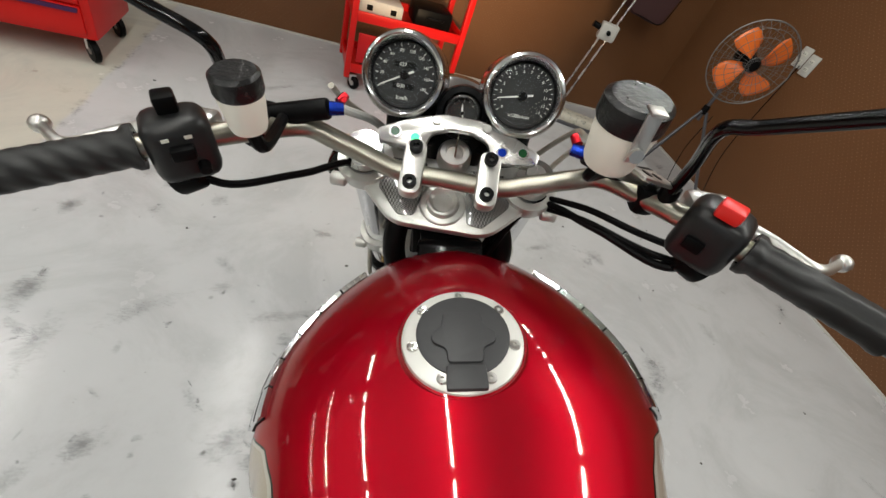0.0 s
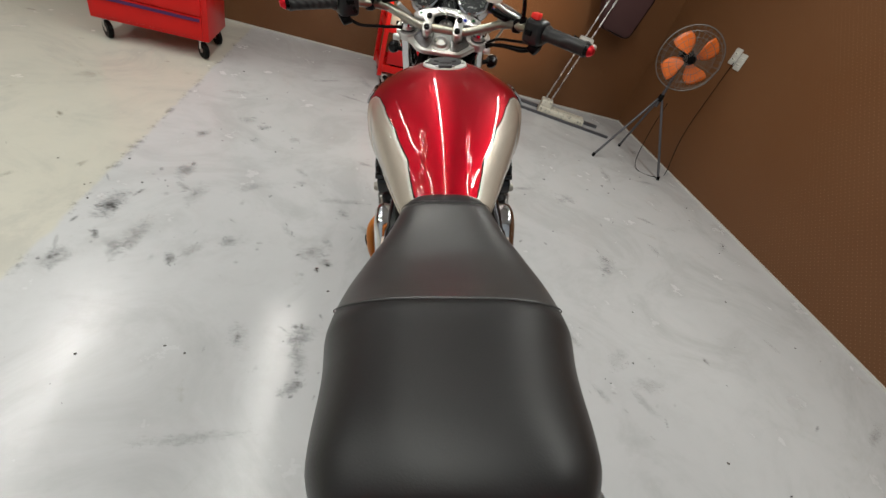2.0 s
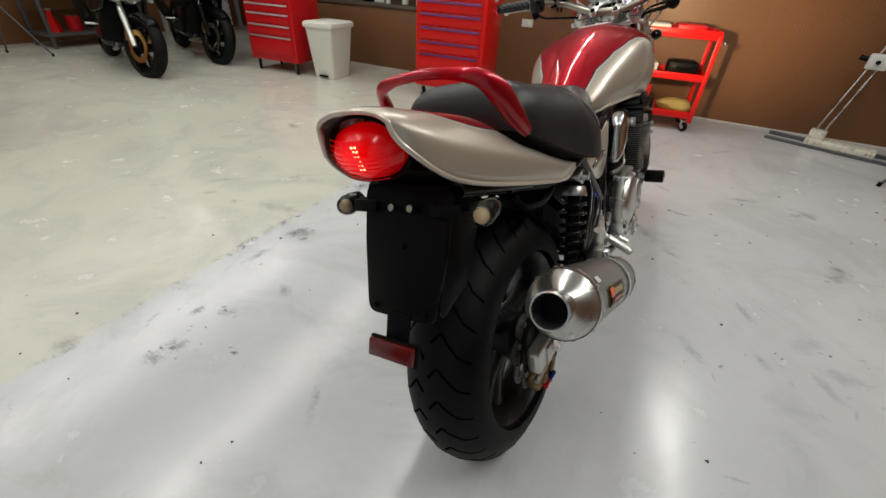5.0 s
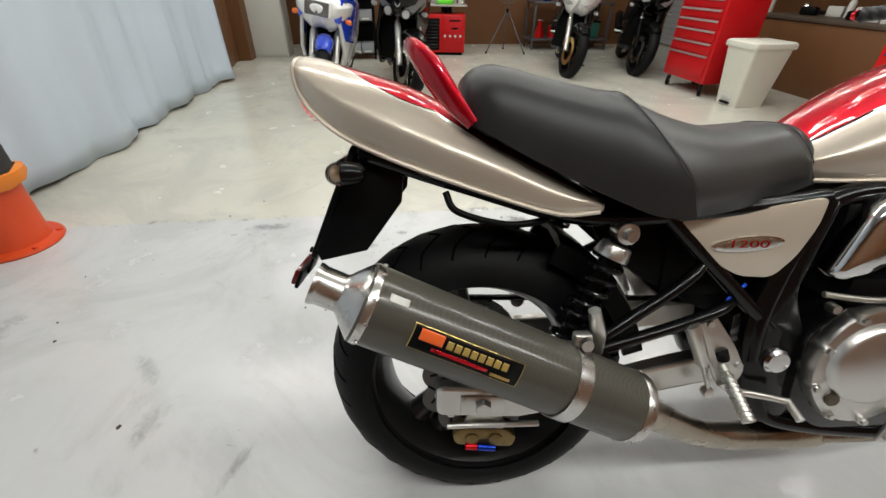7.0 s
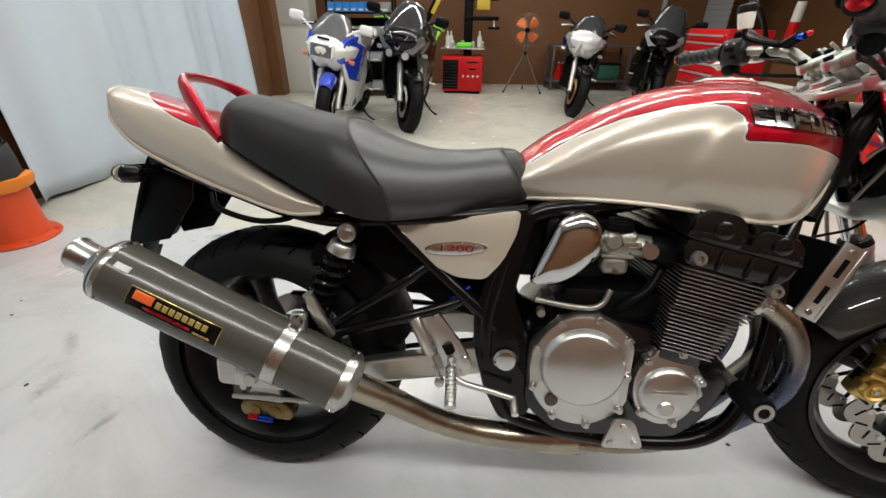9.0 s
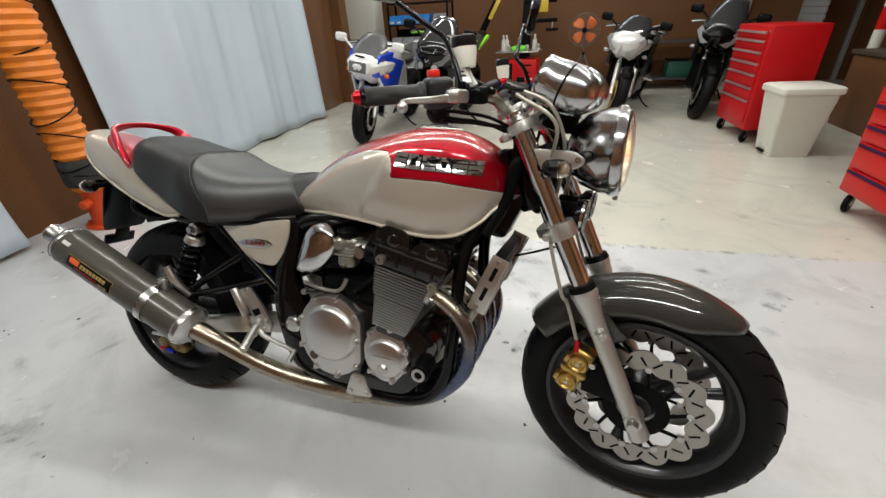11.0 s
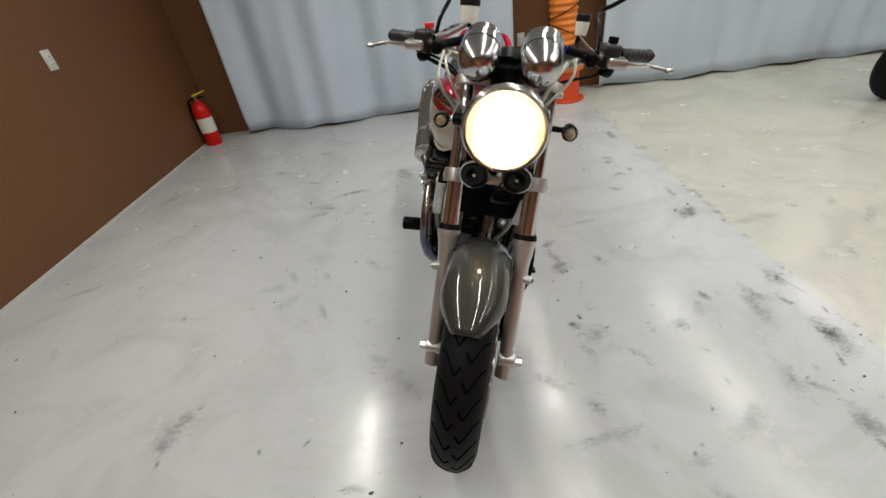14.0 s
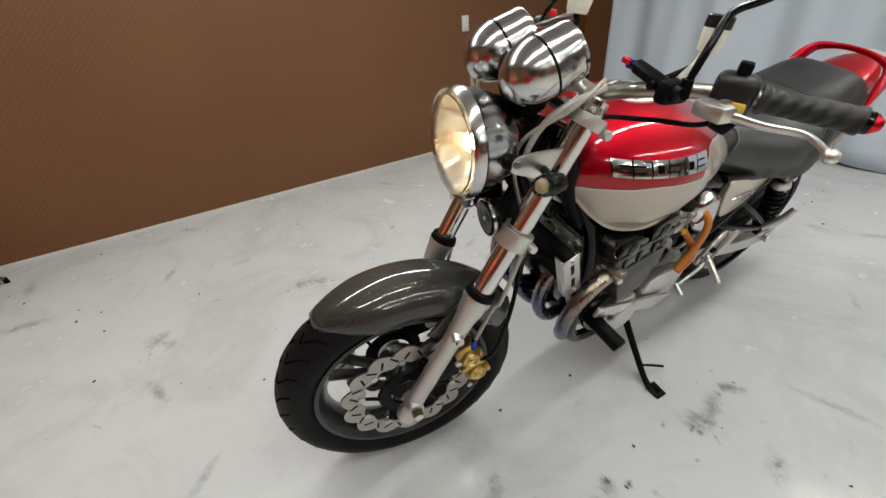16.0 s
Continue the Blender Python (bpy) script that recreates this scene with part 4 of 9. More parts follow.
loose("parts_tray", box((0, 0, 0.018), (0.24, 0.18, 0.036), 0.008), GREYW, "grey metal tray on the red cabinet", "tray", SC @ pose(-0.08, 0.3, 0.66), [("rim", box((0, 0, 0.036), (0.25, 0.19, 0.006), 0.002), STEEL)])

tc = thing("tyre_changer", "black tyre changer column with arms and a yellow cloth", "machine", pose(-6.80, 0.72, 0, 0, 0, 90))
part("column", box((0, 0.1, 0.75), (0.14, 0.14, 1.5), 0.01), BLACK, tc)
part("base", box((0, 0.05, 0.06), (0.5, 0.4, 0.12), 0.01), BLACK, tc)
for z, l in ((1.05, 0.55), (1.32, 0.5)):
    part("arm", box((0.2, 0.05, z), (l, 0.08, 0.06), 0.008), BLACK, tc)
part("roller", turn([(0, -0.02), (0.09, -0.02), (0.1, 0), (0.09, 0.02), (0, 0.02)], (0.40, 0.0, 0.92), (0, 0, 1), 24), BLACK, tc)
part("roller_rod", rod((0.40, 0.0, 0.92), (0.40, 0.03, 1.06), 0.012), STEEL, tc)
part("bottle_holder", rod((0.30, 0.0, 1.34), (0.30, 0, 1.42), 0.025), GREYW, tc)
part("assist_arm", box((0, 0, 0), (0.09, 0.09, 0.78), 0.01, m=Matrix.Translation((-0.53, -0.1, 1.25)) @ Matrix.Rotation(radians(29), 4, "Y")), BLACK, tc, "black leaning assist arm")
part("warning_label", box((0, 0, 0), (0.06, 0.004, 0.30), 0.001, m=Matrix.Translation((-0.50, -0.147, 1.24)) @ Matrix.Rotation(radians(29), 4, "Y")), YELLOWP, tc, "yellow label strip")
part("arm_link", rod((-0.36, -0.1, 1.56), (0.0, 0.08, 1.46), 0.03, 0.03, 12), BLACK, tc)
part("cloth", box((0.22, -0.0, 1.26), (0.2, 0.012, 0.18), 0.004), YELLOWP, tc, "yellow cloth")

table = thing("steel_table", "grey steel table with a lower shelf by the far wall", "table", pose(-7.0, 2.75, 0, 0, 0, 90))
for x in (-0.62, 0.62):
    for y in (-0.22, 0.22):
        part("leg", box((x, y, 0.33), (0.035, 0.035, 0.66), 0.003), GREYPOLE, table)
for z in (0.15, 0.67):
    part("shelf" if z < 0.5 else "tabletop", box((0, 0, z), (1.32, 0.52, 0.025), 0.003), GREYPOLE, table)
TM = table.matrix_basis
loose("bench_vice", box((0, 0, 0.06), (0.12, 0.1, 0.12), 0.02), ANOBLUE, "blue bench vice on the steel table", "vice", TM @ pose(-0.40, -0.05, 0.683), [("jaw", box((0, -0.07, 0.09), (0.1, 0.03, 0.06), 0.005), ANOBLUE), ("screw", rod((0, -0.05, 0.05), (0, -0.16, 0.05), 0.012), STEEL)])
loose("jack_stand", turn([(0, 0), (0.09, 0), (0.03, 0.2), (0.03, 0.24), (0, 0.24)], (0, 0, 0), (0, 0, 1), 4), RED, "red jack stand on the lower shelf", "jack", TM @ pose(-0.45, 0, 0.163), [("saddle", box((0, 0, 0.25), (0.07, 0.04, 0.02), 0.004), STEEL)])
loose("paint_tin", turn([(0, 0), (0.08, 0), (0.08, 0.16), (0.07, 0.17), (0, 0.17)], (0, 0, 0), (0, 0, 1), 24), RED_DARK, "red tin on the lower shelf", "tin", TM @ pose(-0.22, 0, 0.163), [("lid_ring", rod((0, 0, 0.165), (0, 0, 0.175), 0.068), STEEL)])
loose("plastic_crate", box((0, 0, 0.12), (0.34, 0.3, 0.24), 0.02), mat("dark_green_plastic", (0.02, 0.10, 0.07), 0.5), "dark green crate on the lower shelf", "crate", TM @ pose(0.35, 0, 0.163), [("rim", box((0, 0, 0.24), (0.36, 0.32, 0.02), 0.006), BLACK)])

# ---- the motorcycle ----
LEAN = pose(-0.052, -0.010, 0.0, 0, -15, -5.4)
bike = thing("motorcycle", "candy red and champagne naked motorcycle leaning on its side stand", "motorcycle", LEAN)
RAKE = radians(26.3)
AXIS = Vector((0, -math.sin(RAKE), math.cos(RAKE)))
STEM = Vector((0, 1.105, 0.97))
ST = Matrix.Translation(STEM + Vector((-0.008, 0.002, 0))) @ Matrix.Rotation(radians(-9.5), 4, AXIS) @ Matrix.Translation(Vector((0, 0, 1.03)) - STEM) @ Matrix.Rotation(radians(1.5), 4, "Y") @ Matrix.Translation((0, 0, -1.03))
FA = Vector((-0.005, 1.484, 0.316))  # front axle before the steering is turned
RA = Vector((0, -0.006, 0.3155))  # rear axle
X = Vector((1, 0, 0))


def tyre(r, w, rim_r, origin, treads):
    """A tyre: round crown, side walls and cut tread grooves."""
    prof = []
    for i in range(17):
        a = math.pi * (i / 16 - 0.5) * 1.08
        x = w / 2 * math.sin(a) / math.sin(math.pi * 0.54)
        prof.append((r - (w * 0.5) * (1 - math.cos(a)) * 0.92, x))
    prof = [(rim_r, -w * 0.30), (rim_r + 0.012, -w * 0.40)] + prof + [(rim_r + 0.012, w * 0.40), (rim_r, w * 0.30)]
    return turn(prof, origin, X, 72)


def tread_groove(r, w, origin, count, side_sign):
    bm = bmesh.new()
    for k in (0,):
        for s in (side_sign,):
            a0 = 2 * math.pi * (k + (0.5 if s > 0 else 0)) / count
            for x0, x1, sweep, wd in ((0.03, 0.13, -0.07, 0.0055), (0.13, 0.31, 0.13, 0.0045), (0.30, 0.43, 0.05, 0.005)):
                pts = []
                for i in range(5):
                    u = i / 4
                    x = (x0 + (x1 - x0) * u) * w
                    sa = min(1, 2 * x / w * math.sin(math.pi * 0.54))
                    rr = r - (w * 0.5) * (1 - math.sqrt(max(0, 1 - sa * sa))) * 0.92 + 0.0004
                    a = a0 + sweep * u + (0.06 if x0 > 0.2 else -0.07 if x0 > 0.1 else 0)
                    pts.append(((s * x), rr * math.cos(a), rr * math.sin(a)))
                for (p, q) in zip(pts, pts[1:]):
                    p, q = Vector(p), Vector(q)
                    nrm = Vector((0, p.y, p.z)).normalized()
                    side = (q - p).cross(nrm).normalized() * wd * 0.5
                    vs = [bm.verts.new(Vector(origin) + v) for v in (p - side, p + side, q + side, q - side)]
                    lo = [bm.verts.new(v.co - nrm * 0.002) for v in vs]
                    bm.faces.new(vs)
                    for i in range(4):
                        bm.faces.new((vs[i], lo[i], lo[(i + 1) % 4], vs[(i + 1) % 4]))
    return bm


def tread_set(r, w, origin, count, parent, m):
    """Grooves all round a tyre, each its own piece on one of two meshes."""
    for s in (-1, 1):
        first = None
        for k in range(count):
            t = m @ Matrix.Translation(origin) @ Matrix.Rotation(2 * math.pi * k / count, 4, "X") @ Matrix.Translation(-Vector(origin))
            if first is None:
                first = part("tread_groove", tread_groove(r, w, origin, count, s), GROOVE, parent)
                ob = first
            else:
                ob = new("tread_groove", first.data)
                ob.parent = parent
            ob.matrix_basis = t


GROOVE = mat("tread_groove", (0.0035, 0.0035, 0.0035), 0.9, var=0.1, spec=0.0)
MILKY = mat("milky_plastic", (0.86, 0.84, 0.74), 0.4, var=0.05)
RIMBLACK = mat("satin_black_rim", (0.020, 0.020, 0.021), 0.32, 0.4, var=0.2, coat=0.3)


def rim(rr, w, origin, hub_r, hub_w, spokes, parent, m=None, twin=0.17, fat=1.0, start=0.5):
    o = Vector(origin)
    part("rim", turn([(rr, -w * 0.42), (rr + 0.004, -w * 0.5), (rr - 0.006, -w * 0.5), (rr - 0.016, -w * 0.40), (rr - 0.030, -w * 0.2), (rr - 0.034, 0), (rr - 0.030, w * 0.2), (rr - 0.016, w * 0.40), (rr - 0.006, w * 0.5), (rr + 0.004, w * 0.5), (rr, w * 0.42)], o, X, 72), RIMBLACK, parent, m=m)
    part("hub", turn([(0, -hub_w / 2), (hub_r * 0.7, -hub_w / 2), (hub_r, -hub_w * 0.35), (hub_r * 0.86, 0), (hub_r, hub_w * 0.35), (hub_r * 0.7, hub_w / 2), (0, hub_w / 2)], o, X, 32), RIMBLACK, parent, m=m)
    for k in range(spokes):
        for s in (-1, 1):
            a0 = 2 * math.pi * k / spokes + start
            p = o + Vector((0, math.cos(a0 + s * 0.16), math.sin(a0 + s * 0.16))) * hub_r * 0.8
            q = o + Vector((0, math.cos(a0 + s * twin), math.sin(a0 + s * twin))) * (rr - 0.028)
            part("spoke", tube([p, p.lerp(q, 0.5) , q], [0.017 * fat, 0.012 * fat, 0.015 * fat], 10, 4), RIMBLACK, parent, m=m)


def wave_disc(origin, x, r0, r1, lobes, parent, m=None, metal=None):
    """A petal-edged brake disc with slots, on a black carrier."""
    o = Vector(origin)
    N = lobes * 10
    bm = bmesh.new()
    rings = []
    for h in (-0.0022, 0.0022):
        for rad in (0, 1):
            ring = []
            for k in range(N):
                a = 2 * math.pi * k / N
                r = r1 + 0.018 * abs(math.sin(lobes * a / 2)) ** 0.9 - 0.010 if rad else r0 + 0.005 * math.sin(lobes * a)
                ring.append(bm.verts.new(o + Vector((x + h, r * math.cos(a), r * math.sin(a)))))
            rings.append(ring)
    for a, b in ((0, 1), (1, 3), (3, 2), (2, 0)):
        for k in range(N):
            j = (k + 1) % N
            bm.faces.new((rings[a][k], rings[a][j], rings[b][j], rings[b][k]))
    d = part("brake_disc", bm, metal or DISCSTEEL, parent, "wave-edged steel brake disc", smooth=False, m=m)
    for k in range(lobes * 2):
        a = 2 * math.pi * k / (lobes * 2)
        t = Matrix.Translation(o + Vector((x, 0, 0))) @ Matrix.Rotation(a, 4, "X") @ Matrix.Translation((0, (r0 + r1) / 2, 0)) @ Matrix.Rotation(radians(35 if k % 2 else -35), 4, "X")
        part("slot", box((0, 0, 0), (0.0054, (r1 - r0) * 0.56, 0.0052), 0, m=t), BLACK, d, smooth=False, m=m)
    part("carrier", turn([(0.045, -0.003), (0.075, -0.003), (0.078, 0.003), (0.045, 0.003)], o + Vector((x, 0, 0)), X, 32, closed=True), BLACK, d, m=m)
    for k in range(10):
        a = 2 * math.pi * k / 10
        c = o + Vector((x, 0, 0))
        part("carrier_arm", rod(c + Vector((0, math.cos(a), math.sin(a))) * 0.07, c + Vector((0, math.cos(a + 0.2), math.sin(a + 0.2))) * (r0 + 0.004), 0.005, 0.004, 8), BLACK, d, m=m)
        c = c + Vector((0, math.cos(a + 0.2), math.sin(a + 0.2))) * (r0 + 0.003)
        part("bobbin", rod(c - X * 0.005, c + X * 0.005, 0.008, 0.008, 12), STEEL, d, m=m)


# wheels
DISCSTEEL = mat("worn_disc_steel", (0.42, 0.395, 0.36), 0.33, 1.0, var=0.15, scale=25)
fw = part("front_wheel", tyre(0.308, 0.120, 0.218, FA, 0), RUBBER, bike, "front tyre with shallow road tread", m=ST)
tread_set(0.308, 0.120, FA, 30, fw, ST)
rim(0.222, 0.10, FA, 0.05, 0.13, 3, fw, ST)
for s in (1, -1):
    wave_disc(FA, s * 0.066, 0.116, 0.160, 14, fw, ST)
rw = part("rear_wheel", tyre(0.312, 0.182, 0.216, RA, 0), RUBBER, bike, "wide rear tyre with road tread", m=None)
tread_set(0.312, 0.182, RA, 28, rw, Matrix.Identity(4))
rim(0.219, 0.15, RA, 0.062, 0.17, 3, rw, fat=1.9, start=2.02)
# rear disc metal darkened for the silencer's shade over it, and for dirt
wave_disc(RA, 0.095, 0.082, 0.112, 10, rw, None, mat("dirty_shaded_disc", (0.13, 0.125, 0.118), 0.5, 0.9, var=0.3))
part("sprocket", turn([(0.06, -0.003), (0.105, -0.003), (0.108, 0), (0.105, 0.003), (0.06, 0.003)], RA - X * 0.10, X, 60, closed=True), STEEL, rw)


# fork
def fork_leg(s):
    x = s * 0.104 - 0.003
    top, bot = Vector((x, 1.160, 0.985)), Vector((x, FA.y + 0.016, FA.z - 0.04))
    d = (bot - top).normalized()
    n = top + d * 0.395
    leg = part("fork_leg", turn([(0, 0.0), (0.031, 0.0), (0.032, 0.014), (0.029, 0.024), (0.0275, 0.045), (0.0235, 0.065), (0.0212, 0.11), (0.0208, 0.33), (0.0235, 0.37), (0.0245, 0.40), (0, 0.40)], n, d, 32), FORKALU, bike, "brushed aluminium fork lower", m=ST)
    part("stanchion", rod(top - d * 0.03, n + d * 0.02, 0.0225, 0.0225, 28), CHROME, leg, m=ST)
    part("dust_seal", rod(n - d * 0.012, n + d * 0.002, 0.030, 0.033, 28), BLACK, leg, m=ST)
    part("fork_cap", turn([(0, 0.014), (0.012, 0.014), (0.014, 0.006), (0.022, 0.005), (0.024, -0.01), (0, -0.01)], top - d * 0.02, -d, 24), STEEL, leg, m=ST)
    lug = part("mudguard_lug", rod(n + d * 0.105 - X * s * 0.02, n + d * 0.105 + X * s * 0.034 + Vector((0, 0.012, 0)), 0.014, 0.012, 14), FORKALU, leg, m=ST)
    part("lug_bolt", bolt(n + d * 0.105 + X * s * 0.034 + Vector((0, 0.012, 0)), X * s, 0.007, 0.006), STEEL, lug, m=ST)
    ax = part("axle_clamp", rod(FA + X * s * 0.080, FA + X * s * 0.128, 0.022, 0.021, 20, bevel=0.004), FORKALU, leg, m=ST)
    part("axle_nut", rod(FA + X * s * 0.13, FA + X * s * 0.147, 0.015, 0.013, 6), STEEL, ax, m=ST)
    # caliper behind the leg
    c = FA + Vector((s * 0.086, -0.150, 0.085))
    R = Matrix.Translation(c) @ Matrix.Rotation(radians(-20), 4, "X")
    cal = part("brake_caliper", box((0, 0, 0), (0.046, 0.056, 0.128), 0.012, m=R, seg=3), GOLD, bike, "gold four-piston brake caliper", m=ST)
    for k in (-0.031, 0.031):
        cap = part("piston_cap", turn([(0, 0.009), (0.008, 0.009), (0.010, 0.006), (0.015, 0.007), (0.018, 0.011), (0.0215, 0.010), (0.024, 0.002), (0.024, -0.008), (0, -0.008)], R @ Vector((s * 0.024, -0.002, k)), X * s, 24), GOLD, cal, m=ST)
        part("cap_boss", bolt(R @ Vector((s * 0.033, -0.002, k)), X * s, 0.005, 0.003), STEEL, cap, m=ST)
        part("rib", box((s * 0.022, -0.030, k), (0.026, 0.012, 0.020), 0.004, m=R), GOLD, cal, m=ST)
    part("bridge", box((s * 0.021, 0.0, 0.0), (0.016, 0.064, 0.014), 0.004, m=R), GOLD, cal, m=ST)
    part("pad_slot", box((s * 0.0, -0.026, 0.0), (0.016, 0.012, 0.070), 0.002, m=R), BLACK, cal, m=ST)
    part("pad_pin", rod(R @ Vector((-0.022, -0.031, 0.0)), R @ Vector((0.022, -0.031, 0.0)), 0.003), STEEL, cal, m=ST)
    part("bleed_nipple", rod(R @ Vector((s * 0.014, -0.018, 0.062)), R @ Vector((s * 0.014, -0.026, 0.080)), 0.004, 0.003, 10), STEEL, cal, m=ST)
    for k in (-0.05, 0.05):
        part("caliper_bolt", bolt(R @ Vector((s * 0.03, 0.028, k)), X * s, 0.008, 0.008), STEEL, cal, m=ST)
    part("hanger", slab([(c.y + 0.02, c.z - 0.06), (c.y + 0.02, c.z + 0.06), (c.y + 0.12, c.z - 0.03), (c.y + 0.10, c.z - 0.07)], s * 0.075, s * 0.088, 0.003), BLACK, cal, m=ST)
    part("banjo", rod(R @ Vector((s * 0.02, -0.02, 0.055)), R @ Vector((s * 0.02, -0.03, 0.085)), 0.007), ANORED if s > 0 else ANOBLUE, cal, m=ST)
    up = R @ Vector((s * 0.02, -0.03, 0.08))
    part("brake_hose", tube([up, up + Vector((s * 0.01, -0.03, 0.10)), Vector((s * 0.13, 1.29, 0.62)), Vector((s * 0.12, 1.25, 0.75)), Vector((s * 0.10, 1.24, 0.86))], 0.0045, 8), BRAID, cal, m=ST)


mirrored(fork_leg)

# mudguard
def mudguard():
    rings = []
    N = 34
    for i in range(N + 1):
        u = i / N
        a = radians(54 + 94 * u)  # from the front tip over the crown to the back
        R = 0.322 + 0.018 * u
        c = FA
        tip = math.sin(math.pi * min(1, (u + 0.03) / 0.30) / 2) if u < 0.27 else 1.0
        half = 0.083 * (0.30 + 0.70 * tip)
        drop = (0.085 if u > 0.25 else 0.085 * (0.25 + 0.75 * tip))
        if u > 0.9:
            half *= 1 - 0.12 * (u - 0.9) / 0.1
        row = []
        for j in range(19):
            v = j / 18 * 2 - 1
            ang = v * math.pi * 0.5
            x = half * math.copysign(abs(math.sin(ang)) ** 0.85, ang)
            dr = drop * (1 - math.cos(ang)) * 0.85
            r = R - dr
            row.append(Vector((x, c.y + r * math.cos(a), c.z + r * math.sin(a))))
        rings.append(row)
    ob = part("front_mudguard", skin(rings, closed=False, cap=False), CARBON, bike, "glossy carbon weave front mudguard", m=ST)
    so = ob.modifiers.new("thickness", "SOLIDIFY")
    so.thickness = 0.003
    for s in (1, -1):
        part("stay", slab([(1.33, 0.53), (1.40, 0.49), (1.44, 0.515), (1.36, 0.60)], s * 0.080, s * 0.087, 0.002), CARBON, ob, m=ST)


mudguard()

# yokes and headlamp brackets
def yoke(z_along, w, name, label, thick=1.0):
    c = Vector((-0.003, 1.158, 0.985)) - AXIS * z_along
    q = Matrix.Translation(c) @ Matrix.Rotation(RAKE, 4, "X")
    out = rounded([(-w, -0.03), (-0.06, -0.075), (0.06, -0.075), (w, -0.03), (w + 0.028, 0.0), (w, 0.035), (0.05, 0.02), (-0.05, 0.02), (-w, 0.035), (-w - 0.028, 0.0)], 0.02)
    y = part(name, slab(out, -0.013 + 0.024 * (1 - thick), 0.011, 0.004, plane="xy"), FORKALU, bike, label, m=ST @ q)
    for s in (1, -1):
        part("pinch_lug", rod(q @ Vector((s * (w + 0.02), -0.026, 0)), q @ Vector((s * (w + 0.040), -0.026, 0)), 0.009, 0.009, 14, bevel=0.003), FORKALU, y, m=ST)
        part("clamp_ring", turn([(0.024, -0.018 * thick), (0.034, -0.018 * thick), (0.0355, 0), (0.034, 0.018 * thick), (0.024, 0.018 * thick)], q @ Vector((s * w, 0, 0.018 * (1 - thick))), AXIS, 28, closed=True), FORKALU, y, m=ST)
    return y, q


top_yoke, TQ = yoke(0.012, 0.104, "top_yoke", "silver top yoke with knurled carbon inlay", 0.62)
low_yoke, LQ = yoke(0.25, 0.104, "lower_yoke", "silver lower yoke clamp")
part("stem_nut", turn([(0, 0.016), (0.012, 0.017), (0.017, 0.024), (0.0195, 0.023), (0.021, 0.010), (0, 0.010)], TQ @ Vector((0, -0.042, 0.0)), AXIS, 32), ALU, top_yoke, m=ST)
part("stem_washer", rod(TQ @ Vector((0, -0.042, 0.009)), TQ @ Vector((0, -0.042, 0.014)), 0.029, 0.028, 32, bevel=0.002), FORKALU, top_yoke, m=ST)
INLAY = carbon("knurled_inlay", (0.34, 0.335, 0.32), (0.05, 0.05, 0.048))
INLAY.node_tree.nodes["Principled BSDF"].inputs["Metallic"].default_value = 0.7
for s in (1, -1):
    part("yoke_inlay", slab(rounded([(s * 0.032, -0.064), (s * 0.052, -0.066), (s * 0.082, -0.032), (s * 0.074, 0.010), (s * 0.026, 0.010), (s * 0.026, -0.030)], 0.006), 0.0112, 0.0135, 0.0006, plane="xy"), INLAY, top_yoke, "knurled grey inlay", m=ST @ TQ)
part("steering_stem", rod(STEM - AXIS * 0.045 + Vector((0, 0.014, 0)), STEM - AXIS * 0.26 + Vector((0, 0.014, 0)), 0.022, 0.022), GLOSSBLACK, bike, m=ST)
part("key_switch", turn([(0, 0.006), (0.010, 0.006), (0.011, 0.010), (0.018, 0.010), (0.021, 0.006), (0.022, -0.02), (0, -0.02)], TQ @ Vector((0.004, 0.022, 0.020)), AXIS, 28), STEEL, top_yoke, "chrome ignition switch", m=ST)
part("key", box(TQ @ Vector((0.005, 0.024, 0.042)), (0.002, 0.012, 0.028), 0.001), BRASS, top_yoke, m=ST)

# handlebar
def bar_pts(s):
    return [Vector((s * x, y, z)) for x, y, z in ((0.0, 1.116, 1.006), (0.058, 1.116, 1.007), (0.097, 1.119, 1.018), (0.134, 1.120, 1.031), (0.165, 1.116, 1.042), (0.205, 1.078, 1.050), (0.276, 1.018, 1.053), (0.372, 0.947, 1.046))]


bar = part("handlebar", tube(bar_pts(-1)[:0:-1] + bar_pts(1), 0.0112, 16), TITAN, bike, "bronze-grey anodised handlebar", m=ST)
for s in (1, -1):
    part("riser", rod(TQ @ Vector((s * 0.043, -0.016, 0.012)), Vector((s * 0.043, 1.116, 0.998)), 0.015, 0.014, 20), STEEL, bar, m=ST)
    q = Matrix.Translation((s * 0.043, 1.116, 1.014)) @ Matrix.Rotation(radians(28), 4, "X")
    cl = part("bar_clamp", slab(rounded([(-0.0125, -0.034), (0.0125, -0.034), (0.0125, 0.034), (-0.0125, 0.034)], 0.012), -0.012, 0.006, 0.002, plane="xy"), ALU, bar, "polished bar clamp", m=ST @ q)
    for k in (-0.022, 0.022):
        b = turn([(0.0035, 0.002), (0.0035, 0.007), (0.0078, 0.007), (0.0078, 0.0)], (0, k, 0.006), (0, 0, 1), 16)
        part("socket_bolt", b, BLACK, cl, m=ST @ q)


SWITCHBLACK = mat("worn_switch_plastic", (0.014, 0.014, 0.0145), 0.36, var=0.3, scale=30, bump=0.1, spec=0.35)


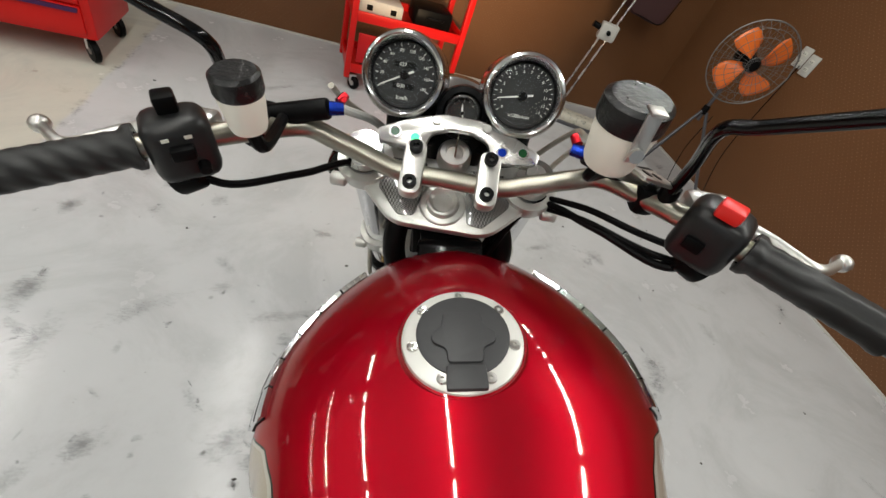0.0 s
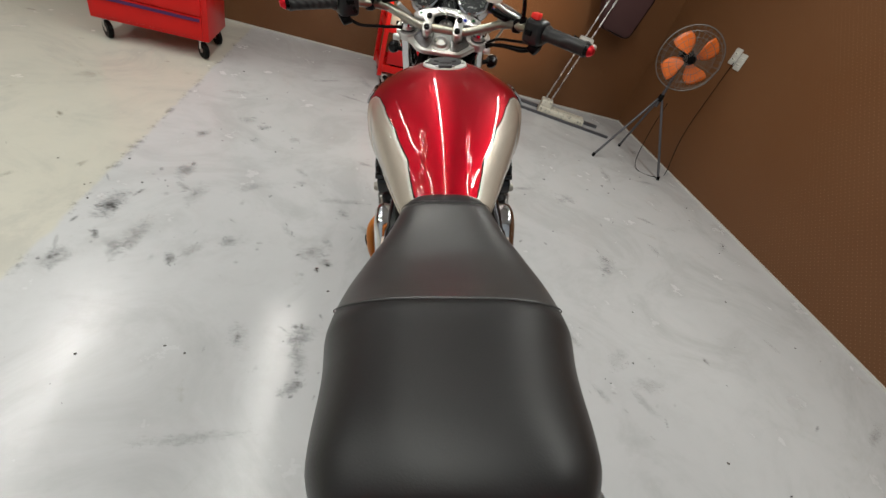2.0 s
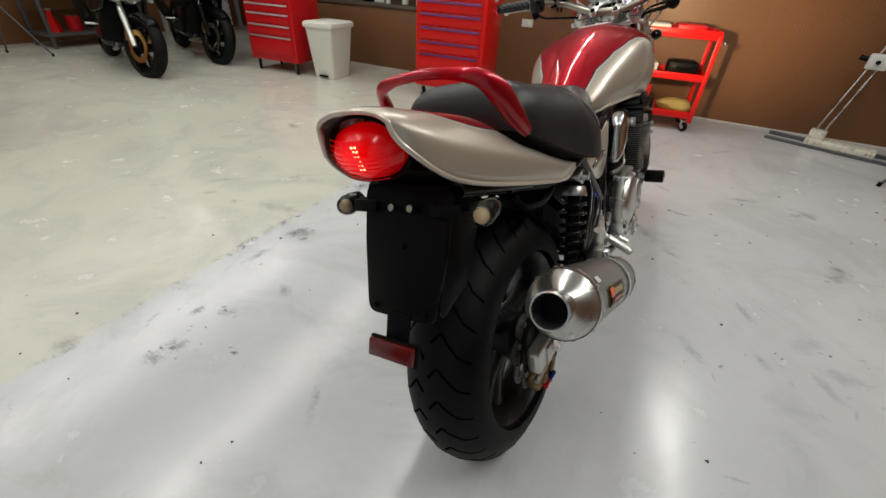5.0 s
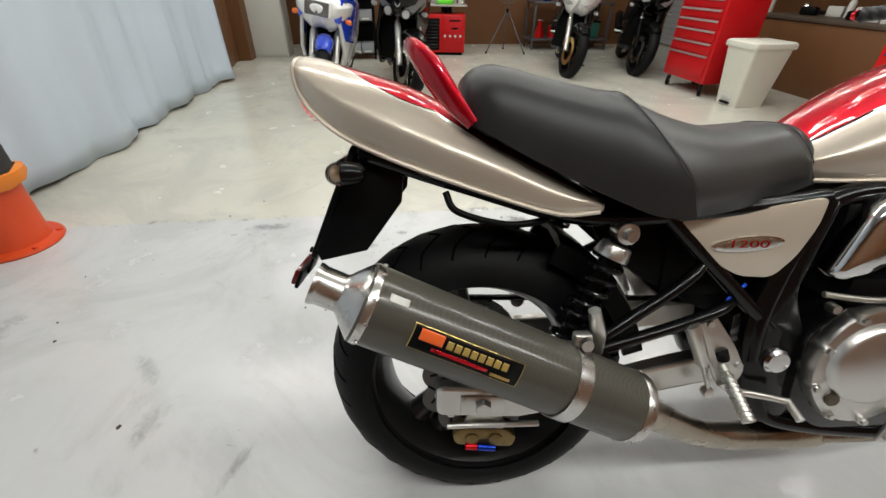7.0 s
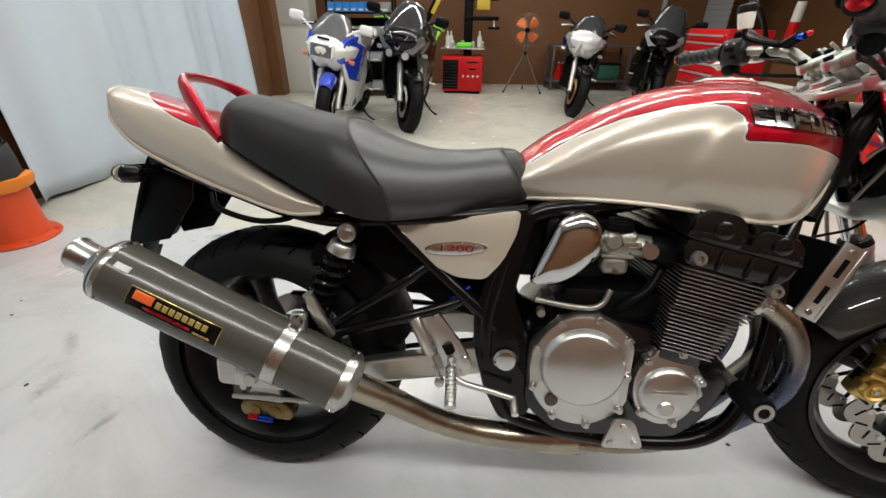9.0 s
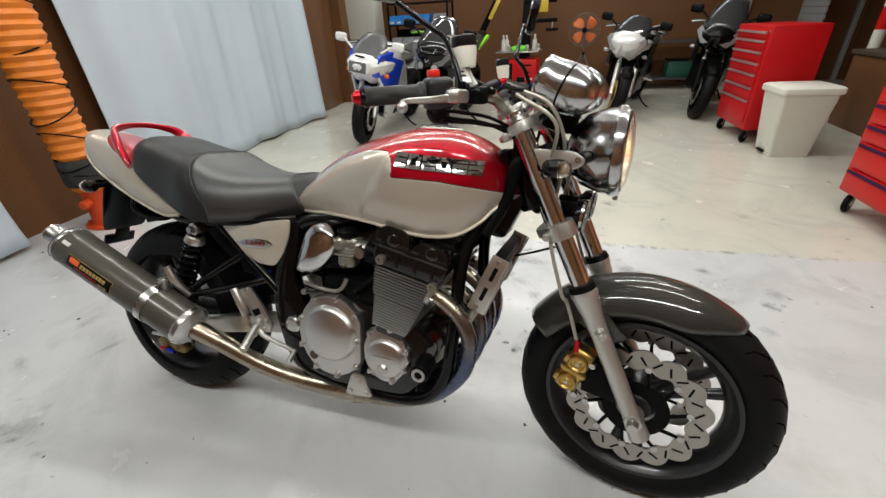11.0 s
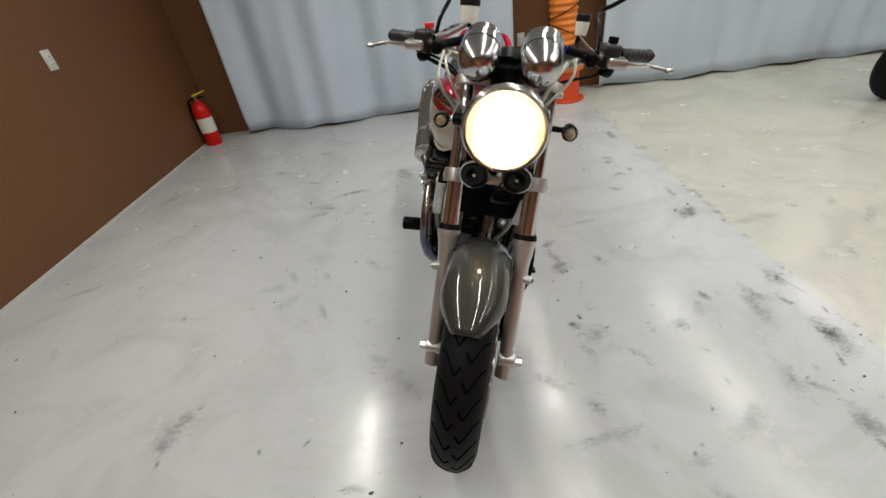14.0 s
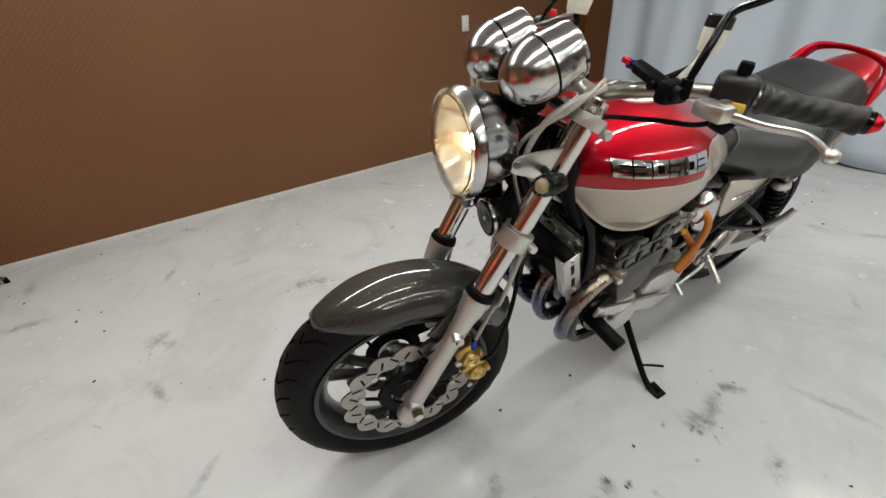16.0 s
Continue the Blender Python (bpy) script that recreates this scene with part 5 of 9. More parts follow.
def controls(s):
    p = bar_pts(s)
    d = (p[-1] - p[-2]).normalized()
    g0, g1 = p[-2] + d * 0.0, p[-1]
    prof = [(0.0135, 0.0), (0.0205, 0.0), (0.0205, 0.006), (0.0165, 0.012)]
    for i in range(16):
        prof.append((0.0166 + 0.0006 * (i % 2), 0.015 + i * 0.0062))
    prof += [(0.0185, 0.113), (0.0185, 0.118), (0.0135, 0.118)]
    gr = part("grip", turn(prof, g0, d, 24), GRIP, bar, "black rubber grip", m=ST)
    part("bar_end", turn([(0, 0.012), (0.008, 0.012), (0.0145, 0.010), (0.0155, 0.0), (0, 0)], g1 - d * 0.003, d, 22), GLOSSBLACK, bar, m=ST)
    part("bar_end_cap", turn([(0, 0.010), (0.007, 0.009), (0.0135, 0.0), (0.0135, -0.006), (0, -0.006)], g1 + d * 0.010, d, 22), ANORED, bar, "red anodised bar end", m=ST)
    c = g0 - d * 0.032
    q = Matrix.Translation(c) @ d.to_track_quat("X", "Z").to_matrix().to_4x4()
    sw = part("switch_box", box((0, 0, -0.004), (0.056, 0.048, 0.062), 0.013, m=q, seg=3), SWITCHBLACK, bar, "black switch housing", m=ST)
    if s > 0:
        part("kill_switch", box((0.0, -0.016, 0.034), (0.022, 0.02, 0.014), 0.003, m=q), mat("red_switch", (0.75, 0.02, 0.015), 0.35), sw, "red engine stop switch", m=ST)
        part("starter_button", box((-0.006, -0.026, -0.006), (0.018, 0.008, 0.012), 0.002, m=q), BLACK, sw, m=ST)
    else:
        part("dip_switch", box((0.0, -0.004, 0.035), (0.018, 0.022, 0.016), 0.003, m=q), BLACK, sw, m=ST)
        part("turn_switch", box((0.0, 0.028, 0.002), (0.020, 0.012, 0.012), 0.003, m=q), BLACK, sw, m=ST)
        part("pass_switch", box((0.010, -0.026, -0.012), (0.022, 0.012, 0.014), 0.003, m=q), YELLOWP, sw, m=ST)
        for k in (-0.008, 0.01):
            part("mark", box((k, 0.0246, 0.014), (0.006, 0.0008, 0.003), 0, m=q), WHITE, sw, m=ST)
        part("choke_button", rod(q @ Vector((-0.012, 0.022, -0.016)), q @ Vector((-0.012, 0.032, -0.018)), 0.006, 0.005, 12), BLACK, sw, m=ST)
    part("throttle_housing", rod(c - d * 0.006 + Vector((0, 0, -0.034)), c + d * 0.02 + Vector((0, 0.004, -0.045)), 0.020, 0.016, 18, bevel=0.004), BLACK, sw, m=ST)
    # lever and master cylinder in front of the bar
    mc = p[5].lerp(p[4], 0.25)
    f = Vector((s * 0.55, 0.83, 0)).normalized()
    m0 = mc + f * 0.034
    e0 = Vector((s * 0.134, 1.113, 1.070))
    ms = part("master_cylinder", rod(e0, m0 + d * 0.012 - f * 0.006, 0.0110, 0.0120, 20, bevel=0.003), BLACK, bar, "black radial master cylinder", m=ST)
    part("bar_bracket", box(mc + f * 0.012, (0.026, 0.05, 0.034), 0.008), BLACK, ms, m=ST)
    part("fitting", rod(e0, e0 - Vector((s * 0.014, -0.004, 0)), 0.0075, 0.0065, 12), ANOBLUE, ms, "blue anodised banjo fitting", m=ST)
    part("fitting", rod(e0 + Vector((-s * 0.008, 0.008, 0.004)), e0 + Vector((-s * 0.012, 0.018, 0.008)), 0.0055, 0.0045, 12), ANORED, ms, "red anodised bleed fitting", m=ST)
    l0 = g0 + f * 0.054 - d * 0.035 + Vector((0, 0, -0.011 if s > 0 else -0.016))
    l1, l2, l3 = l0 + d * 0.05 + f * 0.010, l0 + d * 0.10 + f * 0.006, Vector((s * 0.408, 1.056, 1.030))
    lv = part("lever", tube([l0, l1, l2, l3], [0.010, 0.0072, 0.006, 0.006], 12, flat=0.7), ALU, bar, "polished aluminium lever", m=ST)
    bm = bmesh.new()
    bmesh.ops.create_uvsphere(bm, u_segments=16, v_segments=10, radius=0.0095, matrix=Matrix.Translation(l3))
    part("ball_end", bm, ALU, lv, m=ST)
    part("lever_perch", box(l0 - d * 0.01 + Vector((0, 0, 0.002)), (0.05, 0.03, 0.024), 0.007), ALU, lv, m=ST)
    part("pivot_bolt", bolt(l0 + Vector((0, 0, 0.012)), (0, 0, 1), 0.008, 0.006), STEEL, lv, m=ST)
    # fluid reservoir
    b_top = mc + Vector((s * 0.012, 0.010, 0.016))
    rr, hh = (0.0255, 0.80) if s > 0 else (0.0178, 0.64)
    rc = Vector((0.130, 1.042, 1.104)) if s > 0 else Vector((-0.170, 1.018, 1.092))
    rs = part("fluid_reservoir", turn([(0, 0), (rr * 0.78, 0.0), (rr * 0.86, 0.006 * hh), (rr * 0.97, 0.035 * hh), (rr, 0.045 * hh), (rr, 0.052 * hh), (0, 0.052 * hh)], rc, (0, -0.12, 1), 28), MILKY, bar, "milky plastic fluid reservoir", m=ST)
    prof = [(0, 0.078 * hh), (rr * 0.9, 0.078 * hh), (rr * 1.06, 0.074 * hh), (rr * 1.08, 0.054 * hh), (rr * 1.02, 0.050 * hh), (0, 0.050 * hh)]
    cap = turn(prof, rc, (0, -0.12, 1), 40)
    part("reservoir_cap", cap, mat("ribbed_black_cap", (0.010, 0.010, 0.0105), 0.3, var=0.6, spec=0.3, scale=60, bump=0.6, bscale=150), rs, "black embossed cap", m=ST)
    if s > 0:
        part("reservoir_strap", box(rc + Vector((0.004, -rr * 1.08 - 0.006, 0.052 * hh)), (0.012, 0.0025, 0.050 * hh), 0.001), ALU, rs, "bare metal strap", m=ST)
        part("strap_bolt", bolt(rc + Vector((0.004, -rr * 1.08 - 0.0065, 0.036 * hh)), (0, -1, 0.1), 0.006, 0.004), STEEL, rs, m=ST)
        part("strap_top", box(rc + Vector((0.004, -rr * 1.08 + 0.002 - 0.078 * hh * 0.12, 0.0790 * hh)), (0.012, 0.016, 0.0025), 0.001), ALU, rs, m=ST)
        q2 = Matrix.Translation(rc.lerp(b_top, 0.55) + Vector((0.012, -0.012, 0.004))) @ (b_top - rc).to_track_quat("X", "Z").to_matrix().to_4x4()
        pb = part("mount_plate", box((0, 0, 0), (0.075, 0.024, 0.004), 0.0015), ALU, rs, "drilled bare metal mount plate", m=ST @ q2)
        for k in (-0.016, 0.006):
            part("plate_hole", rod((k, 0, -0.001), (k, 0, 0.0026), 0.0055, 0.0055, 16), BLACK, pb, m=ST @ q2)
    part("bracket", tube([rc + Vector((0, 0, -0.002)), rc.lerp(b_top, 0.5) + Vector((0, 0, -0.004)), b_top], 0.008, 8, flat=0.35), ALU, rs, "drilled metal bracket", m=ST)
    part("reservoir_hose", tube([rc, rc + Vector((-s * 0.005, 0.01, -0.022)), m0 - Vector((s * 0.03, -0.012, -0.006))], 0.006, 8), BLACK, rs, m=ST)
    # mirror
    b0, b1, b2, b3 = [Vector(v) for v in (((0.214, 1.072, 1.062), (0.207, 1.052, 1.112), (0.188, 1.018, 1.158), (0.251, 0.934, 1.227)) if s > 0 else ((-0.212, 1.088, 1.056), (-0.210, 1.066, 1.112), (-0.203, 1.040, 1.148), (-0.370, 1.004, 1.250)))]
    mi = part("mirror", tube([b0, b1, b2, b2.lerp(b3, 0.2), (b2 + b3) / 2, b3], 0.0056, 10), GLOSSBLACK, bar, "black mirror stem", m=ST)
    part("stem_boss", rod(b0 - Vector((0, 0, 0.014)), b0 + Vector((0, 0, 0.012)), 0.010, 0.009, 12), BLACK, mi, m=ST)
    mq = Matrix.Translation(b3 + (Vector((0.064, -0.006, 0.036)) if s > 0 else Vector((-0.080, -0.010, 0.030)))) @ Matrix.Rotation(radians(-3 if s > 0 else -12), 4, "X") @ Matrix.Rotation(radians(-s * 18), 4, "Z")
    out = rounded([(-0.092, -0.036), (0.078, -0.052), (0.098, 0.026), (0.064, 0.058), (-0.070, 0.050)], 0.026, 6)
    if s > 0:
        out = rounded([(-0.070, -0.030), (-0.058, -0.050), (0.050, -0.054), (0.084, 0.010), (0.074, 0.048), (-0.030, 0.052), (-0.064, 0.010)], 0.016, 6)
    part("mirror_shell", slab(out, 0.0, 0.026, 0.010, plane="xz"), GLOSSBLACK, mi, m=ST @ mq)
    part("mirror_glass", slab([(x * 0.93, z * 0.9) for x, z in out], -0.002, 0.001, 0, plane="xz"), CHROME, mi, m=ST @ mq)


mirrored(controls)

# gauges
GAUGE_UP = Vector((0, -math.sin(radians(66)), math.cos(radians(66))))
DIAL = mat("dial_face", (0.015, 0.0152, 0.0155), 0.5, var=0.08, spec=0.2)
PRINT = mat("dial_print", (0.55, 0.55, 0.52), 0.5, var=0.02)


def text_part(body, size, m, parent, material=None, name="numerals"):
    cu = bpy.data.curves.new(name, "FONT")
    cu.body, cu.size, cu.align_x, cu.align_y = body, size, "CENTER", "CENTER"
    tmp = bpy.data.objects.new(name, cu)
    scene.collection.objects.link(tmp)
    bpy.context.view_layer.update()
    me = bpy.data.meshes.new_from_object(tmp.evaluated_get(bpy.context.evaluated_depsgraph_get()))
    bpy.data.objects.remove(tmp)
    me.transform(m)
    me.materials.append(material or PRINT)
    ob = new(name, me)
    ob.parent = parent
    return ob


def gauge(s, r, centre, marks, needle, name, label, small_text, depth=0.122):
    q = Matrix.Translation(centre) @ GAUGE_UP.to_track_quat("Z", "Y").to_matrix().to_4x4()
    yq = q.to_3x3() @ Vector((0, 1, 0))
    if yq.y < 0:
        q = q @ Matrix.Rotation(math.pi, 4, "Z")
    cup = [(r * 0.80, -0.009), (r * 0.815, -0.002), (r * 0.86, 0.0045), (r * 0.93, 0.007), (r * 1.00, 0.0055), (r * 1.045, 0.0), (r * 1.05, -0.006), (r * 1.03, -0.010), (r * 1.07, -depth * 0.20), (r * 1.11, -depth * 0.40)]
    bell = [(r * 1.12 * math.cos(k * math.pi / 28) ** 0.9, -depth * 0.44 - depth * 0.56 * math.sin(k * math.pi / 28)) for k in range(0, 15)]
    g = part(name, turn(cup, (0, 0, 0), (0, 0, 1), 48), BELL, bike, label, m=ST @ q)
    part("bell", turn(bell[:-1] + [(0, -depth)], (0, 0, 0), (0, 0, 1), 48), BELL, g, m=ST @ q)
    part("seam", turn([(r * 1.08, -depth * 0.39), (r * 1.104, -depth * 0.395), (r * 1.104, -depth * 0.445), (r * 1.08, -depth * 0.45)], (0, 0, 0), (0, 0, 1), 48, closed=True), BLACK, g, m=ST @ q)
    rz = r / 0.0475
    part("bezel_inner", turn([(r * 0.815, -0.001), (r * 0.79, -0.008 * rz), (r * 0.79, -0.012 * rz), (r * 0.83, -0.012 * rz)], (0, 0, 0), (0, 0, 1), 48, closed=True), BLACK, g, m=ST @ q)
    part("dial", rod((0, 0, -0.014 * rz), (0, 0, -0.010 * rz), r * 0.80, r * 0.81, 48), DIAL, g, m=ST @ q)
    bm = bmesh.new()
    a0, a1, n, labels = marks
    for k in range(n * 2 - 1):
        a = radians(a0 + (a1 - a0) * k / (n * 2 - 2))
        t = Matrix.Rotation(a, 4, "Z") @ Matrix.Translation((r * (0.705 if k % 2 == 0 else 0.73), 0, -0.0096 * rz))
        box((0, 0, 0), (r * (0.08 if k % 2 == 0 else 0.045), 0.0008, 0.0004), 0, m=t, bm=bm)
    part("scale_marks", bm, PRINT, g, smooth=False, m=ST @ q)
    for k, tx in enumerate(labels):
        a = radians(a0 + (a1 - a0) * k / (n - 1))
        text_part(tx, r * 0.105, ST @ q @ Matrix.Translation((r * 0.575 * math.cos(a), r * 0.575 * math.sin(a), -0.0094)), g)
    for tx, sz, x, y in small_text:
        text_part(tx, sz, ST @ q @ Matrix.Translation((x * r, y * r, -0.0094)), g, name="print")
    a = radians(needle)
    t = Matrix.Rotation(a, 4, "Z")
    part("needle", slab([(-0.012 * rz, -0.0012), (r * 0.66, -0.0005), (r * 0.66, 0.0005), (-0.012, 0.0012)], -0.0078 * rz, -0.0068 * rz, 0, plane="xy"), PRINT, g, m=ST @ q @ t)
    part("needle_boss", rod((0, 0, -0.010 * rz), (0, 0, -0.005 * rz), 0.006 * rz, 0.005 * rz, 18), BLACK, g, m=ST @ q)
    gl = part("glass", rod((0, 0, -0.0035), (0, 0, -0.0025), r * 0.82, r * 0.82, 48), clear("gauge_glass", (1, 1, 1), 0.0, 1.16), g, m=ST @ q)
    gl.visible_shadow = False
    return g, q


GC = Vector((-0.002, 1.198, 1.082))
spd, SQ = gauge(-1, 0.0465, GC + Vector((-0.071, 0.0, 0.0)), (208, -28, 10, ["0", "20", "40", "60", "80", "100", "120", "140", "160", "180"]), 207, "speedometer", "chrome speedometer with black dial", [("km/h", 0.007, 0, -0.55)])
for y, nm in ((0.24, "odometer"), (-0.27, "trip_meter")):
    w = part(nm, box((0, y * 0.046, -0.0097), (0.026, 0.0065, 0.0008), 0), BLACK, spd, smooth=False, m=ST @ SQ)
    text_part("437" if y > 0 else "000", 0.0062, ST @ SQ @ Matrix.Translation((-0.003, y * 0.046, -0.0091)), w)
tac, KQ = gauge(1, 0.0465, GC + Vector((0.071, 0.0, 0.0)), (215, -35, 14, [str(k) for k in range(14)]), 192, "tachometer", "chrome tachometer with black dial", [("x1000r/min", 0.0055, 0.0, -0.5)])
fuel, FQ = gauge(0, 0.0208, GC + Vector((0.004, -0.006, -0.031)), (140, 40, 3, ["", "", ""]), -78, "fuel_gauge", "small chrome fuel gauge", [], 0.045)

part("gauge_housing", turn([(0.0238, 0.0), (0.031, -0.002), (0.033, -0.012), (0.033, -0.045), (0, -0.05)], (0, 0, 0), (0, 0, 1), 40), BLACK, fuel, m=ST @ FQ)

# lamp panel under the gauges
pq = Matrix.Translation((0.004, 1.166, 1.026)) @ Matrix.Rotation(radians(40), 4, "X") @ Matrix.Diagonal((0.9, 0.9, 1, 1))
out = rounded([(-0.105, -0.016), (-0.046, -0.022), (-0.038, 0.004), (-0.014, 0.014), (0.014, 0.014), (0.038, 0.004), (0.046, -0.022), (0.105, -0.016), (0.110, 0.0), (0.062, 0.024), (0.024, 0.034), (-0.024, 0.034), (-0.062, 0.024), (-0.110, 0.0)], 0.006)
panel = part("lamp_panel", slab(out, -0.006, 0.006, 0.003, plane="xy"), STEEL, bike, "polished warning lamp panel", m=ST @ pq)
DGREEN = mat("dark_green_lens", (0.005, 0.05, 0.015), 0.2, var=0.1)
for x, y, mt in ((-0.085, -0.002, DGREEN), (-0.058, -0.006, glow("neutral_lamp", (0.05, 0.9, 0.25), 1.6)), (0.058, -0.006, ANOBLUE), (0.085, -0.002, DGREEN)):
    lp = part("warning_lamp", rod((x, y, 0.004), (x, y, 0.0075), 0.0062, 0.0058, 20), mt, panel, m=ST @ pq)
    part("lamp_ring", turn([(0.006, 0.004), (0.0085, 0.004), (0.008, 0.009), (0.0062, 0.009)], (x, y, 0), (0, 0, 1), 20, closed=True), STEEL, lp, m=ST @ pq)
for x in (-0.034, 0.034):
    part("panel_screw", bolt((x, 0.022, 0.006), (0, 0, 1), 0.006, 0.003), STEEL, panel, m=ST @ pq)

# headlamp
HL = Vector((-0.016, 1.363, 0.926))
HD = Vector((-0.03, 0.985, -0.01)).normalized()
head = part("headlamp", turn([(0.088, 0.004), (0.096, 0.008), (0.102, 0.0), (0.102, -0.012), (0.097, -0.018), (0.094, -0.04), (0.080, -0.08), (0.052, -0.108), (0.02, -0.118), (0, -0.119)], HL, HD, 56), BELL, bike, "round chrome headlamp, switched on", m=ST)
part("reflector", turn([(0.088, 0.0), (0.08, -0.03), (0.055, -0.06), (0.02, -0.075), (0, -0.075)], HL, HD, 48), mat("warm_reflector", (0.92, 0.86, 0.74), 0.17, 1.0, var=0.3, scale=30, bump=0.35, bscale=70), head, m=ST)
bm = bmesh.new()
bmesh.ops.create_uvsphere(bm, u_segments=20, v_segments=12, radius=0.020, matrix=Matrix.Translation(HL - HD * 0.045))
part("bulb", bm, glow("headlamp_bulb", (1.0, 0.74, 0.42), 215.0), head, "burning bulb", m=ST)
lens = part("lens", turn([(0, 0.026), (0.03, 0.0248), (0.06, 0.021), (0.089, 0.012), (0.089, 0.0), (0.086, 0.0), (0.085, 0.008), (0.06, 0.018), (0.03, 0.0218), (0, 0.023)], HL, HD, 48), clear("headlamp_glass", (1, 0.97, 0.9), 0.06), head, "ribbed headlamp glass", m=ST)
lens.visible_shadow = False
sp = bpy.data.lights.new("headlamp_beam", "SPOT")
sp.energy, sp.spot_size, sp.spot_blend, sp.color, sp.shadow_soft_size = 270, radians(46), 1.0, (1.0, 0.70, 0.38), 0.05
so = new("headlamp_beam", sp)
so.matrix_basis = LEAN @ ST @ look(HL + HD * 0.03, HL + HD * 2 + Vector((0, 0, -0.03)))
part("rim_screw", bolt(HL + Vector((0, 0.0, -0.10)), (0, 0, -1), 0.006, 0.01), STEEL, head, m=ST)
for s in (1, -1):
    br = part("headlamp_bracket", slab(rounded([(1.178, 0.940), (1.204, 0.872), (1.300, 0.906), (1.310, 0.922), (1.286, 0.938)], 0.012), s * 0.112, s * 0.118, 0.002), ALU, head, "bare aluminium headlamp bracket", m=ST)
    for y, z in ((1.194, 0.926), (1.213, 0.887), (1.294, 0.922)):
        part("bracket_bolt", bolt((s * 0.118, y, z), X * s, 0.007, 0.005), STEEL, br, m=ST)
    part("lamp_boss", rod((s * 0.088 - 0.012, 1.302, 0.922), (s * 0.113, 1.294, 0.922), 0.014), BLACK, br, m=ST)


def indicator(p, d, parent, m=None):
    p, d = Vector(p), Vector(d).normalized()
    o = part("indicator", turn([(0, -0.028), (0.010, -0.028), (0.016, -0.022), (0.019, -0.005), (0.019, 0.006), (0, 0.006)], p, d, 24), GLOSSBLACK, parent, "small black bullet indicator", m=m)
    part("lens", turn([(0.019, 0.006), (0.0196, 0.008), (0.0188, 0.010), (0.0192, 0.013), (0.0178, 0.015), (0.0178, 0.018), (0.0162, 0.020), (0.0158, 0.023), (0.0135, 0.025), (0.0120, 0.028), (0.006, 0.031), (0, 0.032)], p, d, 24), LENSCLEAR, o, "clear ribbed lens", m=m)
    bm = bmesh.new()
    bmesh.ops.create_uvsphere(bm, u_segments=12, v_segments=8, radius=0.009, matrix=Matrix.Translation(p + d * 0.014))
    part("bulb", bm, AMBER, o, m=m)
    return o


for s in (1, -1):
    i = indicator((s * 0.160 - 0.010, 1.258, 0.906), (0, 1, 0), bike, ST)
    part("stalk", rod((s * 0.113, 1.236, 0.904), (s * 0.150 - 0.010, 1.246, 0.906), 0.008, 0.007, 12), BLACK, i, m=ST)
    h = Vector((s * 0.055 - 0.006, 1.304, 0.786))
    hn = part("horn", turn([(0, 0.004), (0.012, 0.004), (0.030, 0.010), (0.036, 0.008), (0.038, 0.0), (0.034, -0.018), (0.02, -0.03), (0, -0.03)], h, (0, 0.96, -0.1), 32), GLOSSBLACK, bike, "black disc horn", m=ST)
    part("horn_rim", turn([(0.034, 0.006), (0.039, 0.006), (0.040, 0.0), (0.034, -0.002)], h, (0, 0.96, -0.1), 32, closed=True), CHROME, hn, m=ST)
    part("horn_nut", bolt(h + Vector((0, 0.004, 0)), (0, 1, -0.1), 0.005, 0.005), STEEL, hn, m=ST)
    part("horn_bracket", box(h + Vector((-s * 0.02, -0.05, 0.0)), (0.014, 0.05, 0.05), 0.004), BLACK, hn, m=ST)

